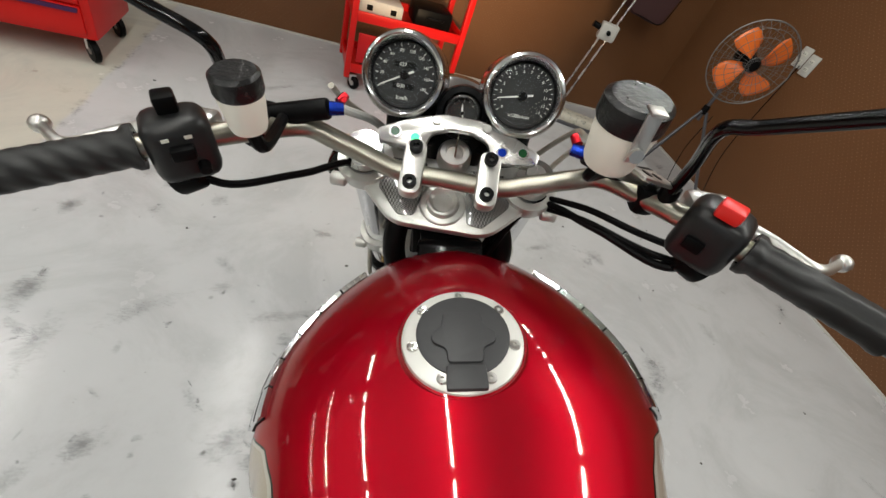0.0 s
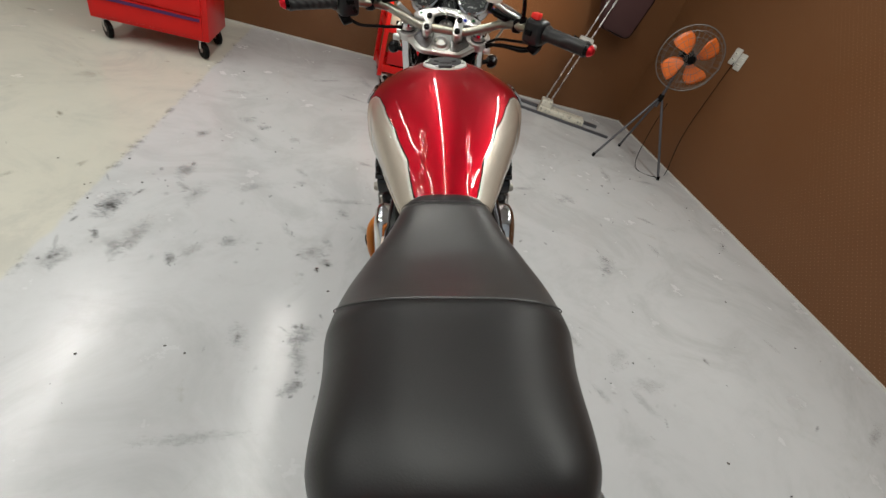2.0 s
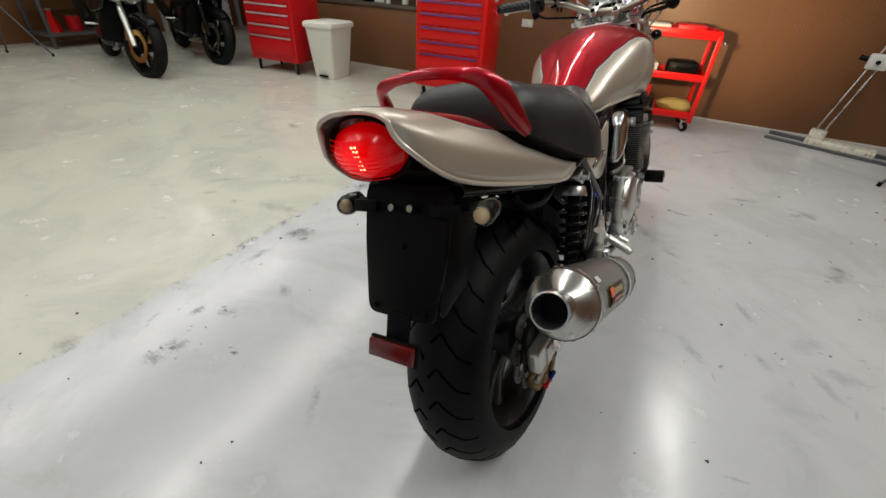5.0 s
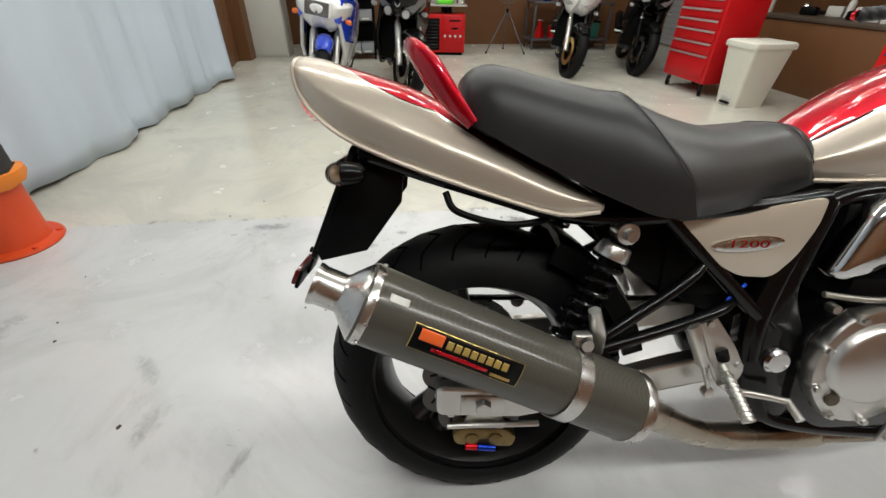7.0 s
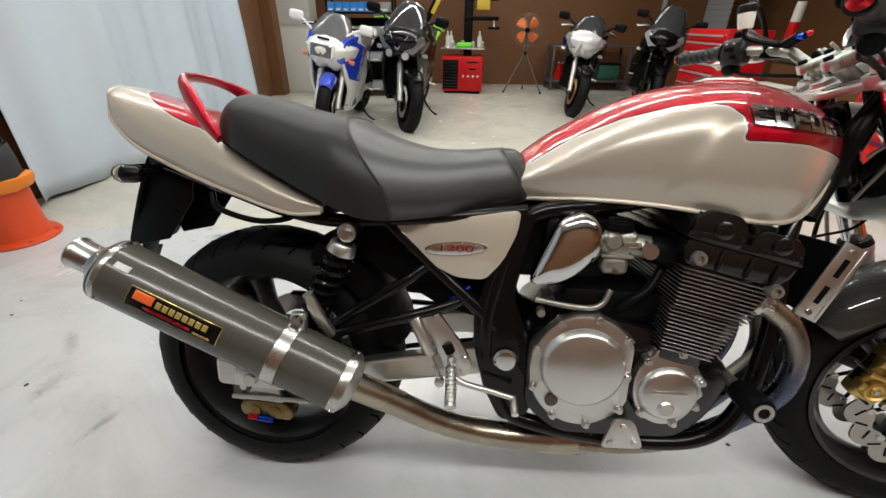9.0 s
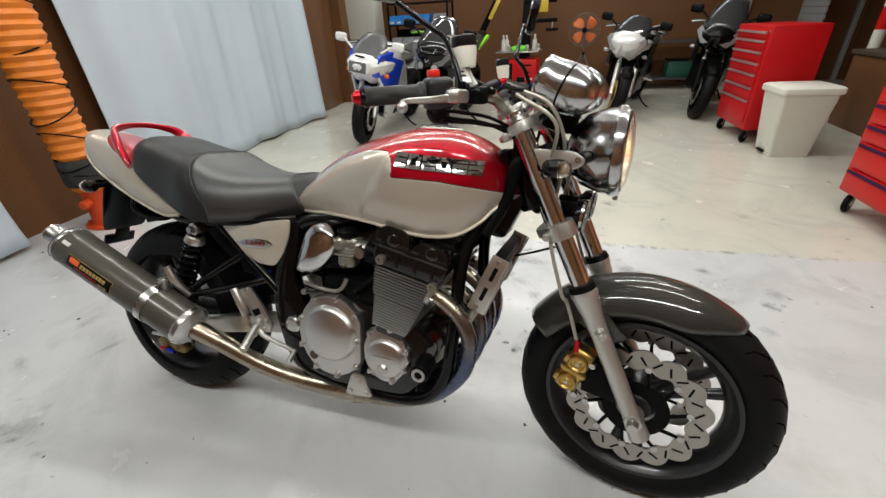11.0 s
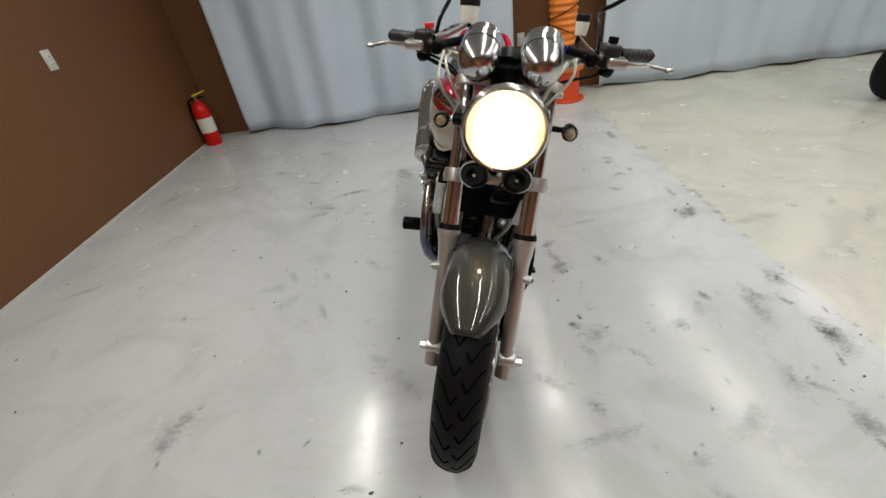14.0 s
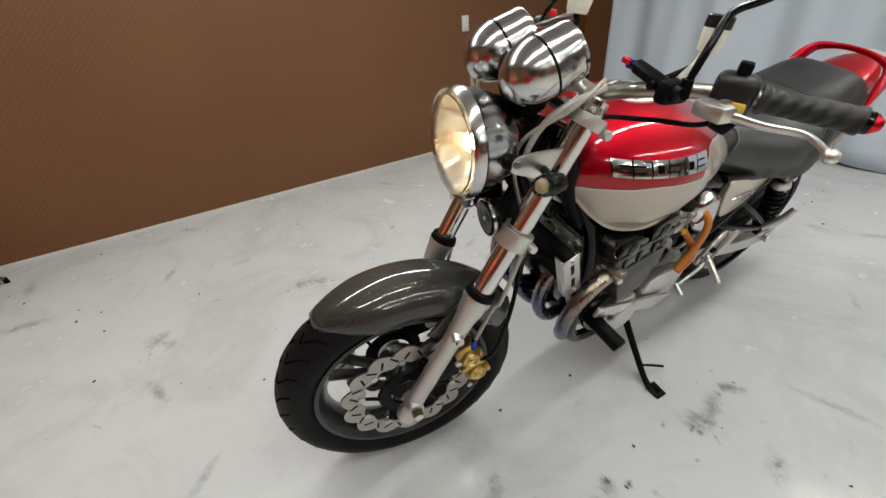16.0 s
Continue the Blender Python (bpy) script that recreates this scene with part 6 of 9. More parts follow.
# cables in front of the yokes
for pts, r, mt, nm in (([(-0.14, 1.165, 1.045), (-0.10, 1.23, 0.99), (-0.075, 1.25, 0.90), (-0.05, 1.18, 0.82), (-0.02, 1.10, 0.76)], 0.0055, CABLEWHITE, "clutch_cable"),
                       ([(-0.155, 1.185, 1.06), (-0.15, 1.23, 1.02), (-0.09, 1.27, 0.95), (-0.05, 1.25, 0.86), (-0.08, 1.22, 0.74)], 0.0038, BRAID, "brake_line"),
                       ([(0.15, 1.18, 1.055), (0.15, 1.235, 1.03), (0.11, 1.26, 0.96), (0.06, 1.25, 0.87), (0.02, 1.22, 0.75)], 0.0038, BRAID, "brake_line"),
                       ([(0.17, 1.17, 1.05), (0.165, 1.25, 1.0), (0.12, 1.24, 0.93), (0.05, 1.20, 0.84)], 0.0038, BRAID, "brake_line"),
                       ([(0.245, 1.045, 1.02), (0.205, 1.068, 1.015), (0.150, 1.118, 1.000), (0.105, 1.165, 0.955), (0.05, 1.13, 0.86), (0.03, 1.0, 0.80)], 0.0038, BLACK, "throttle_cable"),
                       ([(0.255, 1.034, 1.010), (0.212, 1.056, 1.003), (0.150, 1.112, 0.988), (0.10, 1.165, 0.94), (0.055, 1.12, 0.85), (0.05, 1.0, 0.79)], 0.0038, BLACK, "throttle_cable"),
                       ([(-0.258, 1.038, 1.022), (-0.222, 1.050, 1.000), (-0.165, 1.096, 0.994), (-0.110, 1.150, 0.978), (-0.06, 1.13, 0.88), (-0.04, 1.05, 0.82)], 0.0042, BLACK, "wiring_loom"),
                       ([(0.262, 1.034, 1.016), (0.226, 1.040, 1.000), (0.168, 1.094, 0.992), (0.11, 1.15, 0.965), (0.06, 1.13, 0.86)], 0.0046, BLACK, "wiring_loom"),
                       ([(-0.03, 1.30, 0.78), (0.0, 1.26, 0.70), (-0.02, 1.20, 0.66), (-0.05, 1.12, 0.62)], 0.0032, BLACK, "horn_wire"),
                       ([(-0.09, 1.34, 0.40), (-0.14, 1.30, 0.46), (-0.13, 1.26, 0.62), (-0.06, 1.22, 0.74)], 0.005, BLACK, "speedometer_cable"),
                       ([(0.04, 1.20, 0.94), (0.05, 1.23, 0.86), (0.03, 1.19, 0.78)], 0.012, BLACK, "wiring_loom"),
                       ([(-0.03, 1.21, 0.97), (-0.04, 1.24, 0.89), (-0.03, 1.20, 0.80)], 0.012, BLACK, "wiring_loom")):
    part(nm, tube(pts, r, 9, 6), mt, bike, m=ST)
part("gauge_bracket", slab(rounded([(-0.09, -0.02), (0.09, -0.02), (0.10, 0.04), (0.03, 0.065), (-0.03, 0.065), (-0.10, 0.04)], 0.015), -0.03, -0.018, 0.004, plane="xy"), BLACK, bike, m=ST @ Matrix.Translation((0, 1.20, 1.03)) @ Matrix.Rotation(radians(31), 4, "X"))
part("gauge_cowl", turn([(0, 0.03), (0.03, 0.026), (0.042, 0.0), (0.04, -0.05), (0, -0.06)], (0, 1.232, 1.022), (0, 0.3, 1), 24), BLACK, bike, m=ST)

# ---- tank, seat and tail ----


def edge_distance(poly, y, z):
    """Signed distance to an outline: positive inside."""
    best, inside = 9.0, False
    n = len(poly)
    for i in range(n):
        (ay, az), (by, bz) = poly[i], poly[(i + 1) % n]
        dy, dz = by - ay, bz - az
        t = max(0, min(1, ((y - ay) * dy + (z - az) * dz) / (dy * dy + dz * dz + 1e-12)))
        best = min(best, math.hypot(y - ay - t * dy, z - az - t * dz))
        if (az > z) != (bz > z) and y < ay + (z - az) / (bz - az) * dy:
            inside = not inside
    return best if inside else -best


def painted(ob, poly):
    me = ob.data
    at = me.attributes.new("panel", "FLOAT", "POINT")
    at.data.foreach_set("value", [edge_distance(poly, v.co.y, v.co.z) for v in me.vertices])


TANK_TOP = [(0.515, 0.765), (0.53, 0.795), (0.557, 0.825), (0.62, 0.870), (0.738, 0.930), (0.851, 0.962), (0.94, 0.968), (1.01, 0.957), (1.07, 0.932), (1.11, 0.900), (1.135, 0.858), (1.150, 0.820)]
TANK_LOW = [(0.515, 0.735), (0.563, 0.732), (0.687, 0.740), (0.805, 0.737), (0.895, 0.725), (0.975, 0.718), (1.029, 0.726), (1.074, 0.755), (1.11, 0.793), (1.150, 0.810)]
TANK_CREST = [(0.515, 1.4), (0.574, 1.44), (0.617, 1.8), (0.677, 2.56), (0.75, 3.15), (0.856, 3.5), (0.95, 3.4), (1.142, 3.0)]
TANK_WIDE = [(0.515, 0.072), (0.545, 0.089), (0.60, 0.117), (0.68, 0.150), (0.724, 0.166), (0.78, 0.183), (0.853, 0.198), (0.90, 0.202), (0.96, 0.195), (1.03, 0.164), (1.08, 0.124), (1.12, 0.080), (1.150, 0.040)]
PANEL = [(0.50, 0.77), (0.565, 0.800), (0.636, 0.848), (0.715, 0.884), (0.79, 0.905), (0.835, 0.910), (0.862, 0.905), (0.878, 0.888), (0.882, 0.868), (0.877, 0.851), (0.93, 0.851), (0.989, 0.848), (1.076, 0.832), (1.18, 0.808), (1.2, 0.6), (0.4, 0.6)]


def tank_ring(y, n=56):
    zt, zb, w = lerp(y, TANK_TOP), lerp(y, TANK_LOW), lerp(y, TANK_WIDE)
    zm = zb + (zt - zb) * 0.40
    crest = lerp(y, TANK_CREST)
    ring = []
    for k in range(n + 1):
        a = math.pi * k / n
        c, s = math.cos(a), math.sin(a)
        f = 1 - (math.sqrt(c * c + 0.07) - math.sqrt(0.07)) / (math.sqrt(1.07) - math.sqrt(0.07))
        ring.append([w * c, y, zm + (zt - zm) * max(0, f) ** (1 / crest)])
    low = []
    for k in range(1, 11):
        t = k / 10
        low.append([-w * (1 - 0.16 * t * t), y, zm + (zb - zm) * t])
    ring += low + [[-w * 0.5, y, zb + 0.012], [0, y, zb + 0.02], [w * 0.5, y, zb + 0.012]] + [[-p[0], p[1], p[2]] for p in low[::-1]]
    for p in ring:  # knee hollow behind a slanted crease
        u = (p[2] - 0.74) / 0.165
        if 0 < u < 1.2:
            crease = 0.775 + 0.095 * u
            k = 1 / (1 + math.exp((p[1] - crease) / 0.004))
            f = k * max(0, min(1, (p[1] - 0.54) / 0.12)) * max(0, min(1, (1.12 - u) / 0.25)) * min(1, u / 0.15 + 0.2)
            p[0] -= math.copysign(0.006 * f, p[0]) if abs(p[0]) > 0.05 else 0
    return [Vector(p) for p in ring]


ys = [0.515 + (1.150 - 0.515) * i / 110 for i in range(111)]
tank = part("fuel_tank", skin([tank_ring(y) for y in ys]), PAINT, bike, "candy red tank with champagne side panels and pinstripes")
painted(tank, PANEL)
low = [(y, lerp(y, TANK_LOW), lerp(y, TANK_WIDE) * 0.85) for y in ys[2:-2:3]]
for s in (1, -1):
    part("tank_seam", tube([(s * w, y, z) for y, z, w in low], 0.0045, 8, 2), SILVERPAINT, tank)


# filler cap
cy = 0.932
cz = lerp(cy, TANK_TOP)
CAPQ = Matrix.Translation((0.0, cy, cz - 0.004)) @ Matrix.Rotation(radians(-2), 4, "X")
cap = part("filler_cap", turn([(0, 0.004), (0.051, 0.004), (0.0545, 0.002), (0.0555, -0.004), (0.0555, -0.02), (0, -0.02)], (0, 0, 0), (0, 0, 1), 56), mat("satin_cap_ring", (0.72, 0.71, 0.67), 0.42, 0.35, var=0.06), bike, "silver filler ring with a black flap", m=CAPQ)
part("cap_seal", turn([(0.0558, -0.014), (0.0595, -0.014), (0.0595, -0.003), (0.0575, -0.0005), (0.0558, -0.002)], (0, 0, 0), (0, 0, 1), 56, closed=True), CANDY, cap, m=CAPQ)
CAPBLACK = mat("black_cap_plastic", (0.040, 0.040, 0.042), 0.5, var=0.12, bump=0.15)
part("cap_flap", turn([(0, 0.0085), (0.038, 0.008), (0.042, 0.006), (0.042, 0.003), (0, 0.003)], (0, 0.002, 0), (0, 0, 1), 48), CAPBLACK, cap, m=CAPQ)
part("key_cover", slab(rounded([(-0.029, 0.0), (-0.019, 0.006), (-0.018, 0.022), (0.018, 0.022), (0.019, 0.006), (0.029, 0.0), (0.028, -0.010), (0.016, -0.016), (0.015, -0.030), (-0.015, -0.030), (-0.016, -0.016), (-0.028, -0.010)], 0.004), 0.007, 0.0115, 0.0015, plane="xy"), CAPBLACK, cap, m=CAPQ)
part("hinge", box((0, -0.042, 0.006), (0.034, 0.022, 0.006), 0.002), CAPBLACK, cap, m=CAPQ)
for k in range(7):
    a = radians(90 + k * 360 / 7)
    if abs(a - radians(270)) < 0.1:
        continue
    b = turn([(0.0018, 0.004), (0.0018, 0.006), (0.0048, 0.0062), (0.0052, 0.004)], (0.0462 * math.cos(a), 0.0462 * math.sin(a), 0), (0, 0, 1), 14)
    part("cap_screw", b, STEEL, cap, m=CAPQ)

# raised chrome emblem on each side: six plain blocks on an added dark backing
def tank_side(y, z, s):
    """The tank's flank at a place along and up, and the way out of it."""
    def flank(yy, zz):
        r = tank_ring(yy)
        r = [p for p in r[:57] if p.x * s >= 0]
        r.sort(key=lambda p: p.z)
        for p, q in zip(r, r[1:]):
            if p.z <= zz <= q.z:
                return p.lerp(q, (zz - p.z) / max(1e-9, q.z - p.z))
        return r[-1]
    p = flank(y, z)
    out = (flank(y + 0.006, z) - flank(y - 0.006, z)).cross(flank(y, z + 0.005) - flank(y, z - 0.005)).normalized()
    return p, out if out.x * s > 0 else -out


def on_tank(s, y0, y1, z0, z1, d0, d1, slant=0.0, n=5):
    """A curved plate that follows the flank, from d0 to d1 above it."""
    rings = []
    for i in range(n):
        y = y0 + (y1 - y0) * i / (n - 1)
        base = emblem_line(y)
        ring = []
        for z, d in ((z0, d0), ((z0 + z1) / 2, d0), (z1, d0), (z1, d1), ((z0 + z1) / 2, d1), (z0, d1)):
            p, out = tank_side(y + slant * z, base + z, s)
            ring.append(p + out * d)
        rings.append(ring)
    return skin(rings)


def emblem_line(y):
    return 0.892 - 0.08 * (y - 0.886)


for s in (1, -1):
    # black backing stands for the letters' outlines and the dark reflections between them
    em = part("tank_emblem", on_tank(s, 0.889, 1.074, -0.0135, 0.0135, -0.001, 0.0018, 0.0, 14), BLACK, bike, "raised chrome emblem blocks on an added black backing", smooth=False)
    for k in range(6):
        y = 0.890 + 0.0310 * k
        for z0, z1 in ((-0.0148, -0.0066), (-0.0040, 0.0040), (0.0066, 0.0148)):
            if not (k in (1, 3) and z0 == -0.0040):
                part("emblem_bar", on_tank(s, y, y + 0.0288, z0, z1, 0.0, 0.0055), CHROME, em, smooth=False)
        for y0 in ((y, y + 0.020) if k in (1, 3) else (y + 0.020,) if k % 2 else (y,)):
            part("emblem_bar", on_tank(s, y0, y0 + 0.0075, -0.0145, 0.0145, 0.0, 0.0050, 0.0, 3), CHROME, em, smooth=False)

# seat
SEAT_TOP = [(-0.060, 0.858), (-0.055, 0.888), (-0.040, 0.906), (-0.018, 0.915), (0.01, 0.914), (0.10, 0.893), (0.165, 0.880), (0.195, 0.876), (0.225, 0.862), (0.28, 0.842), (0.36, 0.826), (0.44, 0.823), (0.50, 0.826), (0.54, 0.822), (0.56, 0.800), (0.566, 0.78)]
SEAT_LOW = [(-0.060, 0.832), (-0.045, 0.824), (-0.028, 0.815), (0.069, 0.765), (0.178, 0.716), (0.255, 0.690), (0.365, 0.693), (0.486, 0.709), (0.566, 0.726)]
SEAT_WIDE = [(-0.060, 0.095), (-0.054, 0.116), (-0.035, 0.132), (0.0, 0.148), (0.12, 0.167), (0.22, 0.187), (0.30, 0.182), (0.38, 0.157), (0.46, 0.122), (0.53, 0.098), (0.566, 0.085)]


def seat_ring(y, n=40):
    zt, zb, w = lerp(y, SEAT_TOP), lerp(y, SEAT_LOW), lerp(y, SEAT_WIDE)
    dish = 0.010 * max(0, 1 - abs(y - 0.36) / 0.16)
    ring = []
    for k in range(n + 1):
        a = math.pi * k / n
        c, s = math.cos(a), math.sin(a)
        flare = 1 - 0.10 * s
        x = w * math.copysign(abs(c) ** 0.55, c) * flare
        z = zb + (zt - zb) * s ** 0.50 - dish * math.exp(-(x / (0.6 * w)) ** 2)
        ring.append(Vector((x, y, z)))
    return ring + [Vector((-w * 0.6, y, zb - 0.002)), Vector((0, y, zb + 0.01)), Vector((w * 0.6, y, zb - 0.002))]


ys = [-0.060 + (0.566 + 0.060) * i / 70 for i in range(71)]
seat = part("seat", skin([seat_ring(y) for y in ys]), SEAT, bike, "stepped black vinyl seat with pale stitching")
def insert_row(u):
    row = []
    for k in range(41):
        e = (1 - math.sin(math.pi * k / 40)) ** 1.4
        y = (0.202 + 0.105 * e) * (1 - u) + (0.506 + 0.052 * e) * u
        row.append(seat_ring(y)[k] + Vector((0, 0, 0.0012)))
    return row


cent = part("seat_insert", skin([insert_row(i / 30) for i in range(31)], closed=False, cap=False), SEATGRIP, seat, "grained grip insert with a dull sheen")
so = cent.modifiers.new("thickness", "SOLIDIFY")
so.thickness, so.offset = 0.0015, -1
THREAD = mat("grey_piping", (0.05, 0.05, 0.05), 0.6, var=0.1)
for y0, dy in ((0.200, 0.105), (0.508, 0.052)):
    pts = []
    for k in range(2, 39, 2):
        a = math.pi * k / 40
        y = y0 + dy * (1 - math.sin(a)) ** 1.4
        pts.append(seat_ring(y)[k] + Vector((0, 0, 0.002)) + Vector((math.copysign(0.002, math.cos(a)), 0, 0)))
    part("piping", tube(pts, 0.0009, 7, 4), THREAD, seat)

# tail unit
TAIL_TOP = [(-0.325, 0.924), (-0.316, 0.928), (-0.295, 0.925), (-0.25, 0.907), (-0.19, 0.880), (-0.12, 0.850), (0.0, 0.800), (0.17, 0.715)]
TAIL_LOW = [(-0.325, 0.890), (-0.308, 0.858), (-0.265, 0.815), (-0.205, 0.783), (-0.108, 0.748), (0.027, 0.706), (0.094, 0.688), (0.17, 0.692)]
TAIL_WIDE = [(-0.325, 0.072), (-0.312, 0.092), (-0.275, 0.107), (-0.19, 0.124), (-0.08, 0.145), (0.03, 0.160), (0.10, 0.166), (0.17, 0.166)]


TAIL_CROWN = [(-0.300, 0.0), (-0.25, 0.006), (-0.19, 0.016), (-0.14, 0.022), (-0.09, 0.020), (-0.04, 0.006), (-0.01, 0.0)]


TAIL_ROUND = [(-0.325, 0.86), (-0.26, 0.74), (-0.18, 0.62)]


def tail_ring(y, n=40):
    zt, zb, w = lerp(y, TAIL_TOP), lerp(y, TAIL_LOW), lerp(y, TAIL_WIDE)
    crown = lerp(y, TAIL_CROWN)
    ring = []
    for k in range(n + 1):
        a = math.pi * k / n
        c, s = math.cos(a), math.sin(a)
        ring.append(Vector((w * math.copysign(abs(c) ** lerp(y, TAIL_ROUND), c) * (0.94 + 0.06 * min(1, s * 2.5)), y, zb + (zt - zb) * s ** 0.72 + crown * min(1, max(0, (s - 0.55) / 0.35)) ** 1.3)))
    return ring


ys = [-0.325 + (0.17 + 0.325) * i / 60 for i in range(61)]
tail = part("tail_cowl", skin([tail_ring(y) for y in ys], closed=False, cap=False), PAINT, bike, "champagne tail cowl with a red centre")
at = tail.data.attributes.new("panel", "FLOAT", "POINT")
vals = []
for v in tail.data.vertices:
    x, y = abs(v.co.x), v.co.y
    half = 0.104 + 0.14 * (y + 0.10)
    vals.append((math.hypot(x / 0.104, (y + 0.105) / 0.165) - 1) * 0.125 if y < -0.105 else (x - half))
at.data.foreach_set("value", vals)
so = tail.modifiers.new("thickness", "SOLIDIFY")
so.thickness = 0.004
rim = [tail_ring(y)[0] for y in (0.165, 0.10, 0.0, -0.10, -0.15, -0.205, -0.25, -0.285, -0.308, -0.320)]
rim += [tail_ring(-0.3245)[k] for k in range(2, 39, 3)] + [Vector((-p.x, p.y, p.z)) for p in rim[::-1]]
part("tail_edge", tube(rim, 0.0042, 8, 3), SILVERPAINT, tail)
part("under_tray", skin([[(-lerp(y, TAIL_WIDE) * 0.86, y, lerp(y, TAIL_LOW) + 0.012), (0, y, lerp(y, TAIL_LOW) + 0.02), (lerp(y, TAIL_WIDE) * 0.86, y, lerp(y, TAIL_LOW) + 0.012), (lerp(y, TAIL_WIDE) * 0.8, y, lerp(y, TAIL_LOW) - 0.016), (0, y, lerp(y, TAIL_LOW) - 0.02), (-lerp(y, TAIL_WIDE) * 0.8, y, lerp(y, TAIL_LOW) - 0.016)] for y in ys[14:-2:4]]), BLACK, tail, smooth=False)

# tail lamp
TLQ = Matrix.Translation((-0.004, -0.300, 0.864)) @ Matrix.Rotation(radians(14), 4, "X")
LAMPRED = mat("tail_lens_red", (0.09, 0.0004, 0.0008), 0.15, var=0.25, scale=60, coat=0.3, spec=0.3)
b = LAMPRED.node_tree.nodes["Principled BSDF"]
b.inputs["Emission Color"].default_value = (1.0, 0.0, 0.002, 1)
n, l = LAMPRED.node_tree.nodes, LAMPRED.node_tree.links
mp = n.new("ShaderNodeMapping")
mp.inputs["Scale"].default_value, mp.inputs["Location"].default_value = (13, 0, 17), (0.052, 0, -14.69)
l.new(n.new("ShaderNodeTexCoord").outputs["Object"], mp.inputs["Vector"])
ln = n.new("ShaderNodeVectorMath")
ln.operation = "LENGTH"
l.new(mp.outputs[0], ln.inputs[0])
l.new(map_node(n, l, ln.outputs["Value"], 0.05, 1.0, 0.80, 0.10), b.inputs["Emission Strength"])
bm = turn([(0, -0.030), (0.30, -0.029), (0.62, -0.024), (0.85, -0.013), (1.0, 0.0), (0.96, 0.012), (0, 0.016)], (0, 0, 0), (0, 1, 0), 56)
for v in bm.verts:
    v.co.x *= 0.068
    v.co.z *= 0.045 if v.co.z < 0 else 0.040
    v.co.y *= 1.15
lamp = part("tail_lamp", bm, LAMPRED, bike, "oval red tail lamp, lit", m=TLQ)
bm = bmesh.new()
for k in range(-5, 5):
    z = k * 0.0073
    w = 0.070 * math.sqrt(max(0, 1 - (z / 0.051) ** 2)) * 0.96
    if w > 0.01:
        pts = [(w * u, -0.0345 * math.sqrt(max(0, 1 - min(1, (w * u / 0.0715) ** 2 + (z / 0.0515) ** 2))) - 0.0006, z) for u in (-0.82, -0.5, -0.17, 0.17, 0.5, 0.82)]
        tube(pts, 0.0009, 5, 3, bm)
part("lens_ribs", bm, LAMPRED, lamp, m=TLQ)
LAMP_POINTS = glow("lamp_points", (1.0, 0.30, 0.14), 5.0)
for k in range(6):
    for j in (0.9, 1.9):
        bm = bmesh.new()
        bmesh.ops.create_uvsphere(bm, u_segments=10, v_segments=6, radius=0.0017, matrix=Matrix.Translation((j * 0.0065, -0.0325, 0.022 - 0.0070 * k)))
        part("bulb_point", bm, LAMP_POINTS, lamp, m=TLQ)
bm = turn([(1.0, -0.002), (1.04, 0.0), (1.05, 0.016), (1.03, 0.024), (0.98, 0.012)], (0, 0, 0), (0, 1, 0), 56, closed=True)
for v in bm.verts:
    v.co.x *= 0.075
    v.co.z *= 0.051
part("lamp_surround", bm, BLACK, lamp, m=TLQ)

# grab rail
g = [(0.138, -0.040, 0.822), (0.132, -0.070, 0.856), (0.123, -0.102, 0.900), (0.103, -0.128, 0.930), (0.056, -0.142, 0.943), (0.0, -0.146, 0.947)]
pts = g + [(-x, y, z) for x, y, z in g[-2::-1]]
rail = part("grab_rail", tube(pts, [0.011, 0.0180, 0.0205, 0.0145, 0.0095, 0.009, 0.0095, 0.0145, 0.0205, 0.0180, 0.011], 16, 8, flat=0.62), CANDY, bike, "candy red passenger grab rail")

# side covers with oval badges
for s in (1, -1):
    out = rounded([(0.303, 0.672), (0.550, 0.714), (0.544, 0.668), (0.520, 0.612), (0.488, 0.572), (0.430, 0.574), (0.375, 0.602)], 0.016, 5)
    bm = slab(out, s * 0.105, s * 0.140, 0.012, bm=None)
    for v in bm.verts:
        if abs(v.co.x) > 0.12:
            k = math.hypot((v.co.y - 0.44) / 0.14, (v.co.z - 0.645) / 0.07)
            v.co.x += s * 0.004 * max(0, 1 - k)
    sc = part("side_cover", bm, SILVERPAINT, bike, "champagne side cover")
    out = [(0.428 + 0.061 * math.cos(a) , 0.634 + 0.0135 * math.sin(a) + 0.080 * 0.061 * math.cos(a)) for a in [2 * math.pi * k / 40 for k in range(40)]]
    bd = part("oval_badge", slab(out, s * 0.138, s * 0.1445, 0.001), CHROME, sc, "chrome oval badge with red figures")
    out = [(0.428 + 0.054 * math.cos(a), 0.634 + 0.0095 * math.sin(a) + 0.080 * 0.054 * math.cos(a)) for a in [2 * math.pi * k / 36 for k in range(36)]]
    part("badge_centre", slab(out, s * 0.1435, s * 0.146, 0.0005), STEEL, bd, "dark recessed centre")
    tq = Matrix.Translation((s * 0.1464, 0.428, 0.634)) @ Matrix.Rotation(radians(90), 4, "Y") @ Matrix.Rotation(radians(90), 4, "Z")
    if s < 0:
        tq = Matrix.Translation((-0.1464, 0.428, 0.634)) @ Matrix.Rotation(radians(-90), 4, "Y") @ Matrix.Rotation(radians(-90), 4, "Z")
    text_part("1200", 0.018, tq @ Matrix.Diagonal((2.0, 1, 1, 1)), bd, CANDY, "figures")

# ---- frame ----
def pipe(name, pts, r, mt=GLOSSBLACK, label="", parent=bike, seg=14):
    return part(name, tube(pts, r, seg, 8), mt, parent, label)


